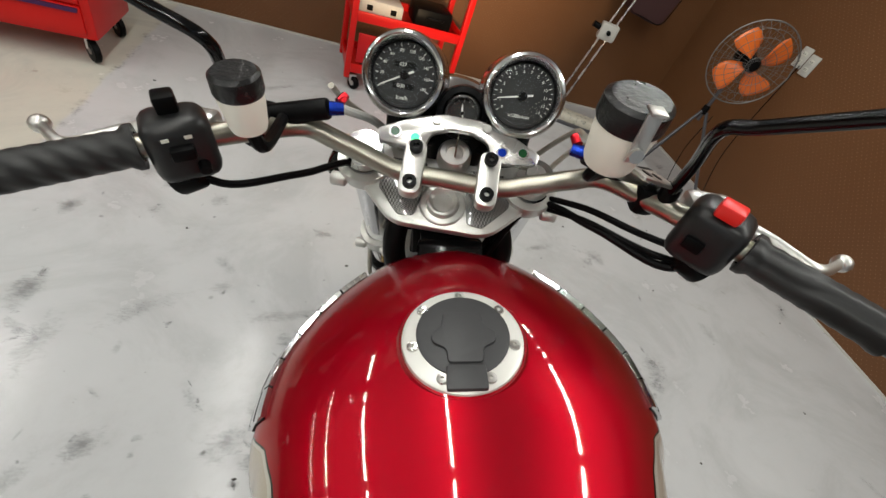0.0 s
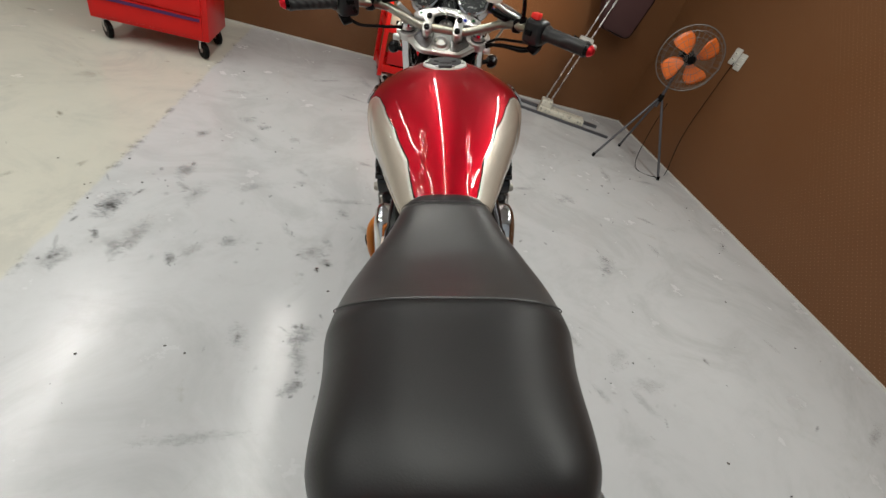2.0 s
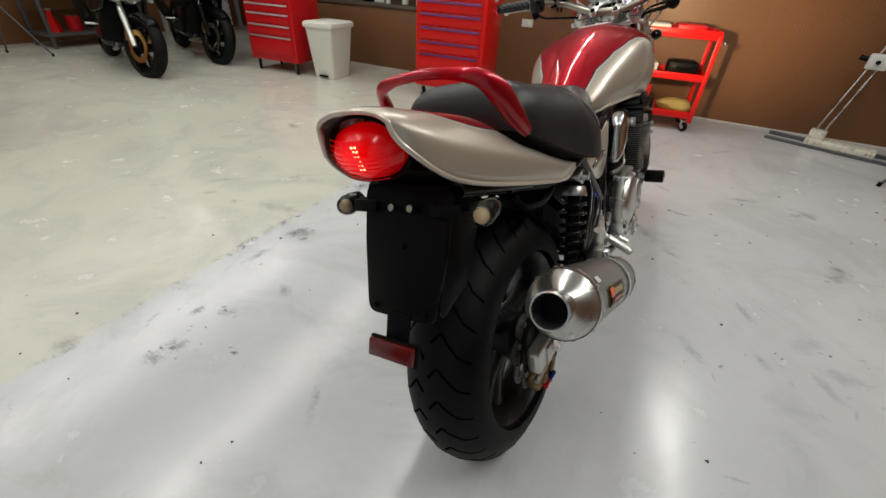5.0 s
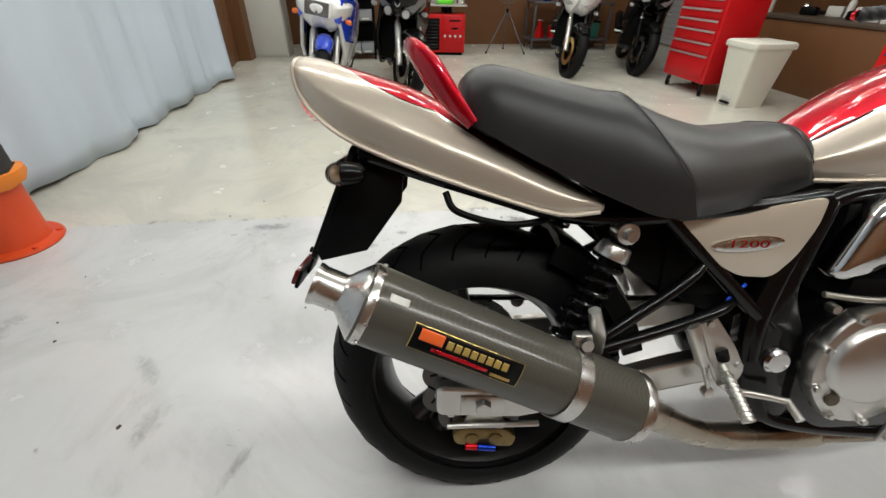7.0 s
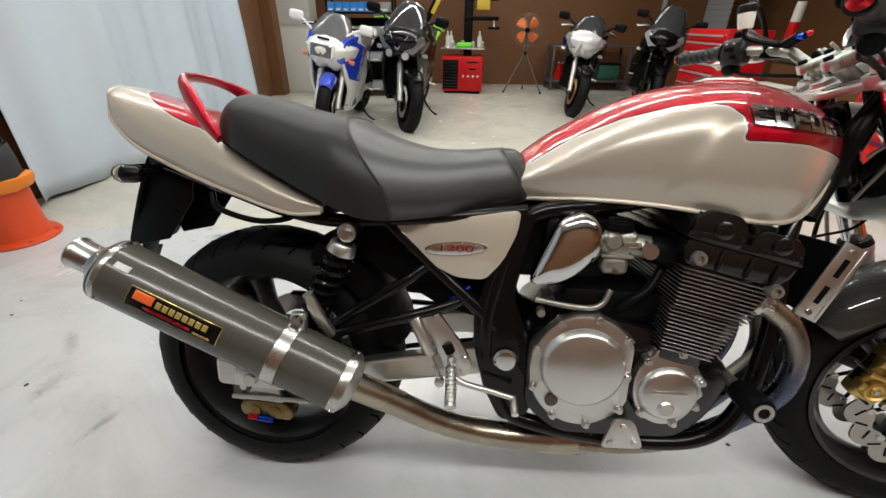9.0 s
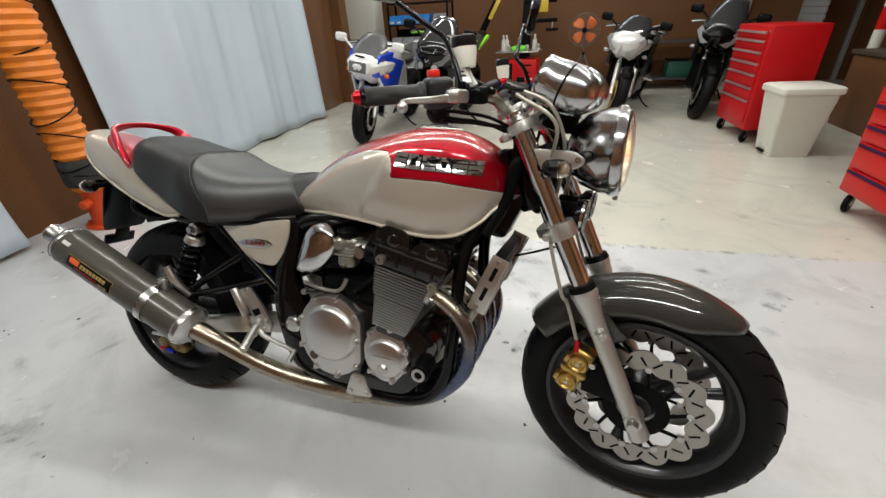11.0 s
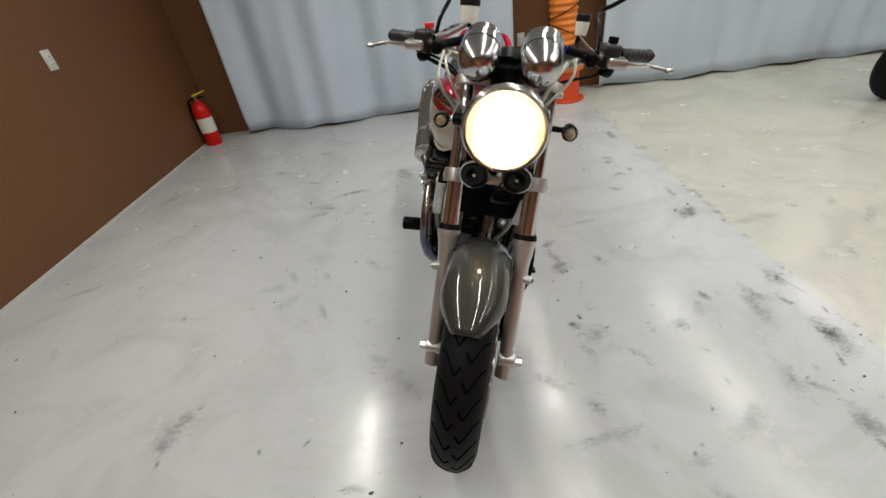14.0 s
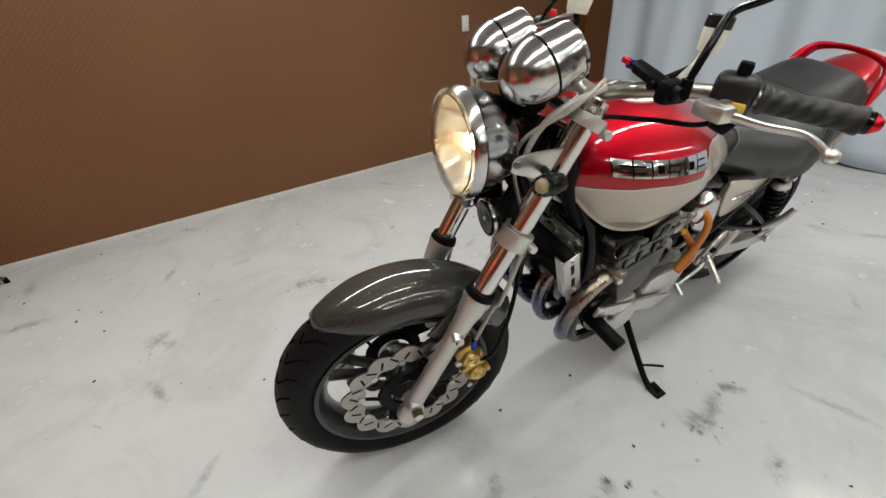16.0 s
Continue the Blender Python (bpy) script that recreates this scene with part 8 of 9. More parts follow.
# oil cooler
CQ = Matrix.Translation((-0.003, 1.103, 0.614)) @ Matrix.Rotation(radians(-22), 4, "X")
cooler = part("oil_cooler", box((0, 0, 0), (0.274, 0.030, 0.135), 0.006), BLACK, bike, "black oil cooler core", m=CQ)
for k in range(11):
    part("cooler_fin", box((0, 0.016, -0.058 + 0.0116 * k), (0.246, 0.004, 0.0035), 0.001, seg=1), BLACK, cooler, m=CQ)
for s in (1, -1):
    bk = part("cooler_guard", slab([(-0.016, -0.075), (-0.016, 0.075), (0.030, 0.075), (0.030, -0.075)], s * 0.143, s * 0.147, 0.0015), ALU, cooler, "bare aluminium cooler side plate", m=CQ)
    part("guard_flange", box((s * 0.131, 0.028, 0.0), (0.026, 0.004, 0.148), 0.0015), ALU, bk, m=CQ)
    part("guard_chamfer", box((0, 0, 0), (0.014, 0.004, 0.148), 0.0015), ALU, bk, m=CQ @ Matrix.Translation((s * 0.142, 0.027, 0)) @ Matrix.Rotation(radians(-s * 45), 4, "Z"))
    for z in (-0.025, 0.03):
        part("guard_slot", box((s * 0.1472, 0.006, z), (0.002, 0.010, 0.036), 0.0005), BLACK, bk, m=CQ)
    for z in (-0.062, 0.062):
        part("guard_bolt", bolt((s * 0.147, 0.004, z), X * s, 0.006, 0.004), STEEL, bk, m=CQ)
    part("cooler_line", tube([(s * 0.12, 1.09, 0.56), (s * 0.125, 1.06, 0.50), (s * 0.11, 1.01, 0.42), (s * 0.10, 0.97, 0.36)], 0.009), BRAID, bike)

# exhaust
for i, x in enumerate((0.162, 0.056, -0.056, -0.162)):
    k = (1.5 - i)
    part("header_pipe", tube([(x, 0.975, 0.577), (x, 1.008, 0.562), (x, 1.050, 0.525), (x * 0.98, 1.075, 0.465), (x * 0.93, 1.068, 0.390), (x * 0.80, 1.025, 0.315), (x * 0.60 + 0.01, 0.950, 0.245), (x * 0.42 + 0.035, 0.840, 0.205), (x * 0.25 + 0.055, 0.72, 0.192)], 0.0195, 18, 8), BLUED, bike, "heat-blued header pipe")
    fl = part("header_flange", rod((x, 0.970, 0.580), (x, 0.983, 0.573), 0.030, 0.030, 22, bevel=0.003), STEEL, bike)
    for s in (1, -1):
        part("flange_nut", bolt((x + s * 0.030, 0.974, 0.577), (0, 1, -0.3), 0.006, 0.016), STEEL, fl)
BORE_BLACK = mat("matt_bore_black", (0.006, 0.006, 0.006), 0.95, var=0.3)
MA, MB = Vector((0.220, 0.240, 0.367)), Vector((0.245, -0.205, 0.580))
md = (MB - MA).normalized()
part("collector", tube([(0.055, 0.78, 0.196), (0.075, 0.70, 0.190), (0.095, 0.60, 0.192), (0.122, 0.49, 0.215), (0.152, 0.40, 0.256), (0.182, 0.315, 0.312), MA + md * 0.01], [0.045, 0.042, 0.030, 0.027, 0.026, 0.027, 0.028], 22, 8), BRASS, bike, "heat-tinted collector and link pipe")
ml = (MB - MA).length
q = md.to_track_quat("Z", "Y").to_matrix().to_4x4()
muf = part("silencer", turn([(0.030, 0.0), (0.052, 0.006), (0.060, 0.014), (0.060, ml), (0.030, ml)], MA, md, 48, sx=1.0), MUFCARBON, bike, "carbon weave silencer with steel end caps")
part("front_cap", turn([(0.026, -0.012), (0.040, -0.010), (0.0605, 0.006), (0.0615, 0.022), (0.0605, 0.024)], MA, md, 48), STEEL, muf)
part("rear_cap", turn([(0.0603, ml - 0.016), (0.0610, ml - 0.015), (0.0608, ml - 0.006), (0.0580, ml + 0.001), (0.0490, ml + 0.010), (0.0390, ml + 0.019), (0.0300, ml + 0.027), (0.0285, ml + 0.030)], MA, md, 48), STEEL, muf)
part("tip", turn([(0.0285, ml + 0.028), (0.0285, ml + 0.060), (0.0300, ml + 0.064), (0.0310, ml + 0.067), (0.0305, ml + 0.071), (0.0275, ml + 0.072), (0.0260, ml + 0.045)], MA, md, 40), STEEL, muf, "rolled steel tail tip")
# near-black lining inside the tip
part("bore", turn([(0.0262, ml + 0.069), (0.025, ml + 0.02), (0, ml + 0.02)], MA, md, 40), BORE_BLACK, muf, "near-black bore")
part("band", turn([(0.061, ml * 0.265), (0.0632, ml * 0.265), (0.0632, ml * 0.315), (0.061, ml * 0.315)], MA, md, 48, closed=True), STEEL, muf, "steel hanger band")
part("band_lug", box(MA + md * ml * 0.29 + Vector((-0.012, 0.028, 0.060)), (0.022, 0.03, 0.04), 0.006), ALU, muf)
part("band_bolt", bolt(MA + md * ml * 0.29 + Vector((0.0, 0.030, 0.068)), X, 0.011, 0.010), STEEL, muf)
for f in (0.014, ml - 0.014):
    for k in range(10):
        a = 2 * math.pi * k / 10
        p = Matrix.Translation(MA) @ q @ Vector((0.0612 * math.cos(a), 0.0612 * math.sin(a), f))
        part("rivet", bolt(p, (Matrix.Translation(MA) @ q).to_3x3() @ Vector((math.cos(a), math.sin(a), 0)), 0.0032, 0.002), STEEL, muf)
# name plate: plain gold and red shapes on black
def on_muffler(u, v, d):
    """u along from the rear, v round from the outside upwards (metres)."""
    a = v / 0.060
    side = X - md * X.dot(md)
    side.normalize()
    up = side.cross(md).normalized()
    if up.z < 0:
        up = -up
    return MA + md * (ml - u) + (side * math.cos(a) + up * math.sin(a)) * (0.0605 + d)


def muffler_patch(u0, u1, v0, v1, d, mt, nm, parent):
    u0, u1 = [0.05 + (u - 0.0768) * 1.17 for u in (u0, u1)]
    rows = [[on_muffler(u0 + (u1 - u0) * i / 6, v0 + (v1 - v0) * j / 8, d) for j in range(9)] for i in range(7)]
    rows2 = [[on_muffler(u0 + (u1 - u0) * i / 6, v0 + (v1 - v0) * j / 8, d + 0.0009) for j in range(9)] for i in range(7)]
    bm = bmesh.new()
    ring = lambda R: R[0] + [r[-1] for r in R[1:]] + R[-1][-2::-1] + [r[0] for r in R[-2:0:-1]]
    a = [[bm.verts.new(p) for p in r] for r in rows2]
    for i in range(6):
        for j in range(8):
            bm.faces.new((a[i][j], a[i + 1][j], a[i + 1][j + 1], a[i][j + 1]))
    ob = part(nm, bm, mt, parent)
    s = ob.modifiers.new("thickness", "SOLIDIFY")
    s.thickness = 0.0008
    return ob


np_ = muffler_patch(0.0988, 0.2452, -0.0067, 0.0297, 0.0004, mat("plate_gold_edge", (0.55, 0.40, 0.12), 0.3, 0.9), "name_plate", muf)
muffler_patch(0.100, 0.244, -0.0055, 0.0285, 0.0012, BLACK, "plate_field", np_)
muffler_patch(0.108, 0.138, 0.010, 0.0255, 0.002, mat("plate_orange", (0.75, 0.12, 0.02), 0.4), "plate_mark", np_)
PLATEGOLD = mat("plate_gold", (0.42, 0.29, 0.08), 0.4, 0.3)
for k in range(8):
    muffler_patch(0.143 + 0.0106 * k, 0.1510 + 0.0106 * k, 0.0105, 0.0215, 0.002, PLATEGOLD, "plate_bar", np_)
muffler_patch(0.127, 0.202, 0.000, 0.005, 0.002, ANORED, "plate_bar", np_)
muffler_patch(0.207, 0.234, -0.002, 0.002, 0.002, GOLD, "plate_bar", np_)
muffler_patch(0.060, 0.084, 0.042, 0.053, 0.0006, PRINT, "round_sticker", muf)

# footrests
for s in (1, -1):
    ft = part("footrest_plate", slab(rounded([(0.362, 0.478), (0.370, 0.507), (0.400, 0.502), (0.448, 0.440), (0.474, 0.395), (0.466, 0.366), (0.430, 0.360), (0.408, 0.40), (0.388, 0.44)], 0.010), s * 0.142, s * 0.154, 0.003), ALU, bike, "bare aluminium rearset plate")
    part("plate_hole", rod((s * 0.1535, 0.428, 0.418), (s * 0.155, 0.420, 0.435), 0.011), BLACK, ft)
    p0, p1 = Vector((s * 0.152, 0.430, 0.402)), Vector((s * 0.232, 0.437, 0.344))
    plen = (p1 - p0).length
    prof = [(0, 0.0), (0.009, 0.0), (0.009, 0.012), (0.007, 0.014)]
    for k in range(9):
        prof += [(0.0115, 0.020 + k * 0.0082), (0.0115, 0.0245 + k * 0.0082), (0.0095, 0.0250 + k * 0.0082), (0.0095, 0.0278 + k * 0.0082)]
    part("footpeg", turn([(r, z * plen / 0.098) for r, z in prof + [(0.012, 0.094), (0.011, 0.098), (0, 0.098)]], p0, (p1 - p0).normalized(), 16), ALU, ft, "knurled aluminium footpeg")
    part("pedal", tube([(s * 0.158, 0.430, 0.372), (s * 0.162, 0.454, 0.356), (s * 0.166, 0.52, 0.343), (s * 0.168, 0.560, 0.334)], [0.009, 0.007, 0.006, 0.006], 12), ALU, ft)
    part("pedal_tip", rod((s * 0.164, 0.560, 0.334), (s * 0.198, 0.564, 0.316), 0.0075, 0.0075, 12), ALU, ft)
    part("heel_cylinder", rod((s * 0.160, 0.352, 0.492), (s * 0.160, 0.388, 0.412), 0.0135, 0.012, 16, bevel=0.003), ALU, ft)
    part("push_rod", rod((s * 0.160, 0.388, 0.412), (s * 0.160, 0.408, 0.360), 0.0045), STEEL, ft)
    part("rod_joint", rod((s * 0.152, 0.408, 0.352), (s * 0.168, 0.408, 0.352), 0.010, 0.010, 14, bevel=0.002), ALU, ft)
    for y, z in ((0.388, 0.490), (0.458, 0.405), (0.446, 0.376)):
        part("plate_bolt", bolt((s * 0.154, y, z), X * s, 0.007, 0.006), STEEL, ft)
    pp = part("passenger_peg", tube([(s * 0.172, 0.185, 0.448), (s * 0.20, 0.170, 0.50), (s * 0.21, 0.155, 0.545)], [0.011, 0.013, 0.010], 12), ALU, bike, "folded aluminium passenger footpeg")
    part("peg_bracket", box((s * 0.168, 0.187, 0.438), (0.022, 0.035, 0.03), 0.006), BLACK, pp)
part("reservoir_line", tube([(0.135, 0.41, 0.50), (0.13, 0.43, 0.53), (0.12, 0.46, 0.55)], 0.005), ANOBLUE, bike)
# rear caliper below the arm
OLDGOLD = mat("dull_gold_anodised", (0.26, 0.19, 0.085), 0.45, 0.9, var=0.4, scale=40, bump=0.2)
rc = part("rear_caliper", slab(rounded([(-0.055, 0.196), (0.062, 0.190), (0.070, 0.214), (0.050, 0.234), (-0.040, 0.238), (-0.062, 0.222)], 0.010), 0.086, 0.124, 0.006), OLDGOLD, bike, "dull gold rear brake caliper")
for y in (-0.022, 0.026):
    part("piston_cap", turn([(0, 0.006), (0.009, 0.006), (0.014, 0.003), (0.015, -0.004), (0, -0.004)], (0.125, y, 0.212), X, 20), OLDGOLD, rc)
part("caliper_hanger", slab(rounded([(-0.024, 0.280), (0.0, 0.302), (0.028, 0.284), (0.046, 0.246), (0.042, 0.228), (-0.034, 0.232), (-0.040, 0.250)], 0.010), 0.112, 0.120, 0.003), ALU, rc, "bare aluminium caliper hanger")
part("torque_rod", rod((0.126, -0.072, 0.247), (0.126, 0.110, 0.252), 0.006, 0.006, 12), ALU, rc)
part("caliper_fitting", rod((0.13, -0.01, 0.198), (0.13, 0.025, 0.195), 0.007), ANOBLUE, rc)
part("caliper_bleed", rod((0.13, -0.035, 0.20), (0.13, -0.012, 0.199), 0.007), ANORED, rc)
# chain
part("chain", tube([(-0.10, RA.y - 0.02, RA.z + 0.106), (-0.10, 0.30, 0.42), (-0.10, 0.60, 0.415)], 0.007, 6), BLACK, bike)
part("chain", tube([(-0.10, RA.y - 0.02, RA.z - 0.106), (-0.10, 0.30, 0.29), (-0.10, 0.60, 0.345)], 0.007, 6), BLACK, bike)
# side stand
ss = part("side_stand", tube([(-0.135, 0.735, 0.255), (-0.20, 0.735, 0.19), (-0.300, 0.738, 0.100), (-0.335, 0.740, 0.094), (-0.362, 0.740, 0.101)], [0.012, 0.011, 0.010, 0.011, 0.012], 12), BLACK, bike, "black side stand, down")
part("stand_foot", box((-0.350, 0.742, 0.1005), (0.05, 0.04, 0.008), 0.002), BLACK, ss)
part("stand_tang", tube([(-0.268, 0.737, 0.128), (-0.285, 0.69, 0.115), (-0.305, 0.655, 0.112)], 0.0045, 8), BLACK, ss)

# ---- the parked motorcycles ----
BIKEWHITE = mat("white_fairing_paint", (0.72, 0.72, 0.72), 0.2, var=0.04, coat=0.8)
BIKEBLUE = mat("blue_fairing_paint", (0.012, 0.05, 0.50), 0.2, var=0.06, coat=0.8)
PEARL = mat("silver_white_paint", (0.70, 0.71, 0.72), 0.22, 0.3, var=0.05, coat=0.8)
SMOKE = mat("smoked_screen", (0.03, 0.03, 0.032), 0.06, var=0.1, spec=0.7)
CLEARSCREEN = mat("tinted_clear_screen", (0.10, 0.10, 0.105), 0.07, var=0.5, scale=5, spec=0.7)
LAMPGLASS = mat("lamp_glass", (0.42, 0.43, 0.44), 0.14, 0.5, var=0.15, scale=25)
LAMPDARK = mat("grey_lamp_glass", (0.17, 0.175, 0.18), 0.12, 0.5, var=0.3, scale=25)
GREENLEVER = mat("lime_lever", (0.25, 0.65, 0.03), 0.3, var=0.05)


def oval(y, w, z0, z1, n=28, p=0.75, lift=0.0):
    zc, h = (z0 + z1) / 2, (z1 - z0) / 2
    out = []
    for k in range(n):
        a = 2 * math.pi * k / n
        c, s = math.cos(a), math.sin(a)
        out.append(Vector((w * math.copysign(abs(c) ** p, c), y + lift * s, zc + h * math.copysign(abs(s) ** p, s))))
    return out


def parked_bike(m, label, body, accent, rims, full=True, steer=18, lamp="twin", mirrors=None, levers=None, screen=SMOKE, disc=STEEL, tall=1.0, drop=0.0):
    t = thing("motorcycle", label, "motorcycle", m, "parked motorcycles")
    fa, ra = Vector((0, 1.40, 0.30)), Vector((0, 0.0, 0.31))
    q = Matrix.Translation((0, 1.05, 0)) @ Matrix.Rotation(radians(steer), 4, "Z") @ Matrix.Translation((0, -1.05, 0))
    for o, r, w, mm, nm in ((fa, 0.298, 0.12, q, "front_wheel"), (ra, 0.31, 0.18, None, "rear_wheel")):
        wh = part(nm, tyre(r, w, 0.215, o, 0), RUBBER, t, m=mm)
        part("rim", turn([(0.218, -w * 0.4), (0.222, -w * 0.45), (0.212, -w * 0.45), (0.19, -w * 0.15), (0.19, w * 0.15), (0.212, w * 0.45), (0.222, w * 0.45), (0.218, w * 0.4)], o, X, 48), rims, wh, m=mm)
        part("hub", turn([(0, -0.06), (0.04, -0.06), (0.045, 0), (0.04, 0.06), (0, 0.06)], o, X, 20), rims, wh, m=mm)
        for k in range(5):
            a = 2 * math.pi * k / 5
            part("spoke", rod(o, o + Vector((0, math.cos(a), math.sin(a))) * 0.2, 0.016, 0.012, 8), rims, wh, m=mm)
        for s in (1, -1) if o is fa else (1,):
            part("brake_disc", turn([(0.10, -0.003), (0.15, -0.003), (0.15, 0.003), (0.10, 0.003)], o + X * s * 0.07, X, 40, closed=True), disc, wh, m=mm)
    for s in (1, -1):
        fk = part("fork_leg", rod((s * 0.10, 1.10, 0.85), (s * 0.10, 1.25, 0.56), 0.024, 0.024, 16), STEEL, t, m=q)
        part("slider", rod((s * 0.10, 1.23, 0.60), fa + X * s * 0.10, 0.030, 0.026, 16), BLACK if lamp == "twin_black" else FORKALU, fk, m=q)
        part("caliper", box((s * 0.085, 1.29, 0.38), (0.05, 0.06, 0.10), 0.012), GOLD, fk, m=q)
    rows = []
    for i in range(15):
        a = radians(48 + 100 * i / 14)
        rows.append([fa + Vector((0.075 * math.sin(v * 1.57) * (0.75 + 0.25 * min(1, i / 3)), (0.318 - 0.06 * (1 - math.cos(v * 1.57))) * math.cos(a), (0.318 - 0.06 * (1 - math.cos(v * 1.57))) * math.sin(a))) for v in (-1, -0.66, -0.33, 0, 0.33, 0.66, 1)])
    g = part("front_mudguard", skin(rows, closed=False, cap=False), accent, t, m=q)
    g.modifiers.new("thickness", "SOLIDIFY").thickness = 0.004
    # nose and side fairing
    nose = []
    for y, w, top, low in ((1.505, 0.035, 0.885, 0.845), (1.47, 0.105, 0.925, 0.785), (1.40, 0.170, 0.965, 0.730), (1.30, 0.215, 1.000, 0.690), (1.17, 0.235, 1.020, 0.670), (1.04, 0.222, 0.985, 0.690)):
        h = top - low
        half = [(0.0, top), (0.45 * w, top - 0.04 * h), (0.80 * w, top - 0.16 * h), (w, top - 0.34 * h), (0.94 * w, top - 0.55 * h), (0.66 * w, low + 0.16 * h), (0.34 * w, low), (0.0, low + 0.02)]
        nose.append([Vector((x, y, z)) for x, z in half] + [Vector((-x, y, z)) for x, z in half[-2:0:-1]])
    nose = [[v - Vector((0, 0, drop)) for v in r] for r in nose]
    part("nose_fairing", skin(nose), body, t, "painted nose fairing")
    for s in (1, -1):
        if full:
            pts = rounded([(1.36, 0.76), (1.14, 0.93), (0.80, 0.84), (0.70, 0.62), (0.60, 0.30), (0.80, 0.18), (1.08, 0.22), (1.17, 0.46), (1.27, 0.60)], 0.04)
        else:
            pts = rounded([(1.25, 0.74), (1.10, 0.88), (0.86, 0.84), (0.92, 0.66), (1.10, 0.58)], 0.04)
        bm = slab(pts, s * 0.195, s * 0.235, 0.014)
        for v in bm.verts:
            v.co.x *= 1 - 0.35 * max(0, (0.45 - v.co.z) / 0.25) - 0.25 * max(0, (v.co.y - 1.0) / 0.28)
        sf = part("side_fairing", bm, body, t)
        if accent is not body:
            pts = rounded([(1.33, 0.72), (1.14, 0.90), (0.84, 0.83), (0.98, 0.52), (1.20, 0.56)], 0.03)
            bm = slab(pts, s * 0.19, s * 0.240, 0.006)
            for v in bm.verts:
                v.co.x *= 1 - 0.25 * max(0, (v.co.y - 1.0) / 0.28)
            part("colour_panel", bm, accent, sf)
            bm = slab(rounded([(1.39, 0.80), (1.33, 0.91), (1.12, 0.95), (1.20, 0.73)], 0.03), s * 0.135, s * 0.236, 0.012)
            for v in bm.verts:
                v.co.x *= 1 - 0.32 * max(0, (v.co.y - 1.12) / 0.27)
            part("nose_stripe", bm, accent, sf)
    # screen
    rows = []
    for i in range(9):
        u = i / 8
        w = 0.200 * (1 - 0.42 * u ** 2)
        y, z = 1.42 - 0.14 * (1 - tall) - 0.32 * u * tall, 0.945 - drop + 0.05 * (1 - tall) + (0.33 * u - 0.05 * u * u) * tall
        rows.append([(w * math.sin(v * 1.4), y - 0.10 * (1 - math.cos(v * 1.4)), z - 0.05 * (1 - math.cos(v * 1.4)) * (1 - u * 0.4)) for v in (-1, -0.75, -0.5, -0.25, 0, 0.25, 0.5, 0.75, 1)])
    sc = part("windscreen", skin(rows, closed=False, cap=False), screen, t, "smoked windscreen")
    sc.modifiers.new("thickness", "SOLIDIFY").thickness = 0.004
    # lamps
    if lamp == "single":
        hl = part("headlamp", box((0, 1.455, 0.862 - drop), (0.23, 0.07, 0.135), 0.03, seg=3), body, t, "rectangular headlamp")
        part("lamp_glass", box((0, 1.486, 0.862 - drop), (0.19, 0.020, 0.105), 0.009, seg=3), LAMPDARK, hl)
        part("name_bar", box((0, 1.435, 0.958 - drop), (0.11, 0.012, 0.018), 0.002, m=None), BLACK, t)
        for s in (1, -1):
            bm = slab(rounded([(s * 0.128, 0.785), (s * 0.128, 0.85), (s * 0.172, 0.935), (s * 0.186, 0.86), (s * 0.165, 0.765)], 0.012), 1.30, 1.446, 0.008, plane="xz")
            for v in bm.verts:
                v.co.y -= 1.15 * max(0, abs(v.co.x) - 0.10)
                v.co.z -= drop
            part("nose_panel", bm, accent, t, "blue nose panel")
    else:
        for s in (1, -1):
            bm = slab(rounded([(s * 0.05, 0.80), (s * 0.13, 0.77), (s * 0.225, 0.885), (s * 0.19, 0.945), (s * 0.10, 0.86)], 0.018), 1.385, 1.472, 0.01, plane="xz")
            for v in bm.verts:
                v.co.y -= 0.62 * max(0, abs(v.co.x) - 0.06)
                v.co.z -= drop
            part("headlamp", bm, LAMPDARK if full else LAMPGLASS, t, "slanted headlamp")
            if full:
                c = Vector((s * 0.075, 1.452, 0.755 - drop))
                lo = part("low_lamp", turn([(0, 0.012), (0.030, 0.008), (0.036, 0.0), (0.038, -0.03), (0, -0.03)], c, (s * 0.25, 1, -0.1), 24), LAMPGLASS, t, "round low lamp")
                part("lamp_ring", turn([(0.035, 0.004), (0.042, 0.004), (0.043, -0.02), (0.036, -0.02)], c, (s * 0.25, 1, -0.1), 24, closed=True), BLACK, lo)
        if full:
            intake = part("air_intake", slab(rounded([(-0.080, 0.925 - drop), (0.080, 0.925 - drop), (0.0, 0.80 - drop)], 0.012), 1.40, 1.489, 0.006, plane="xz"), BLACK, t, "black V-shaped air intake")
            for s in (1, -1):
                part("intake_edge", rod((s * 0.084, 1.480, 0.930 - drop), (s * 0.003, 1.492, 0.797 - drop), 0.005, 0.005, 8), LAMPGLASS, intake)
    for s in (1, -1):
        mi = part("mirror", tube([(s * 0.16, 1.30, 1.00 - drop), (s * 0.24, 1.28, 1.055 - drop), (s * 0.29, 1.25, 1.075 - drop)], 0.010, 8), mirrors or BLACK, t)
        part("mirror_shell", box((s * 0.325, 1.245, 1.080 - drop), (0.13, 0.06, 0.085), 0.028, seg=3), mirrors or BLACK, mi)
        i = part("indicator", turn([(0, -0.03), (0.014, -0.03), (0.022, 0), (0.016, 0.02), (0, 0.025)], (s * 0.225, 1.26, 0.72), X * s, 16), ORANGE if lamp == "single" else LAMPGLASS, t)
        part("handlebar", tube([(s * 0.05, 1.05, 0.97), (s * 0.18, 1.05, 0.985), (s * 0.33, 0.97, 0.95)], 0.011, 8), BLACK, t, m=q)
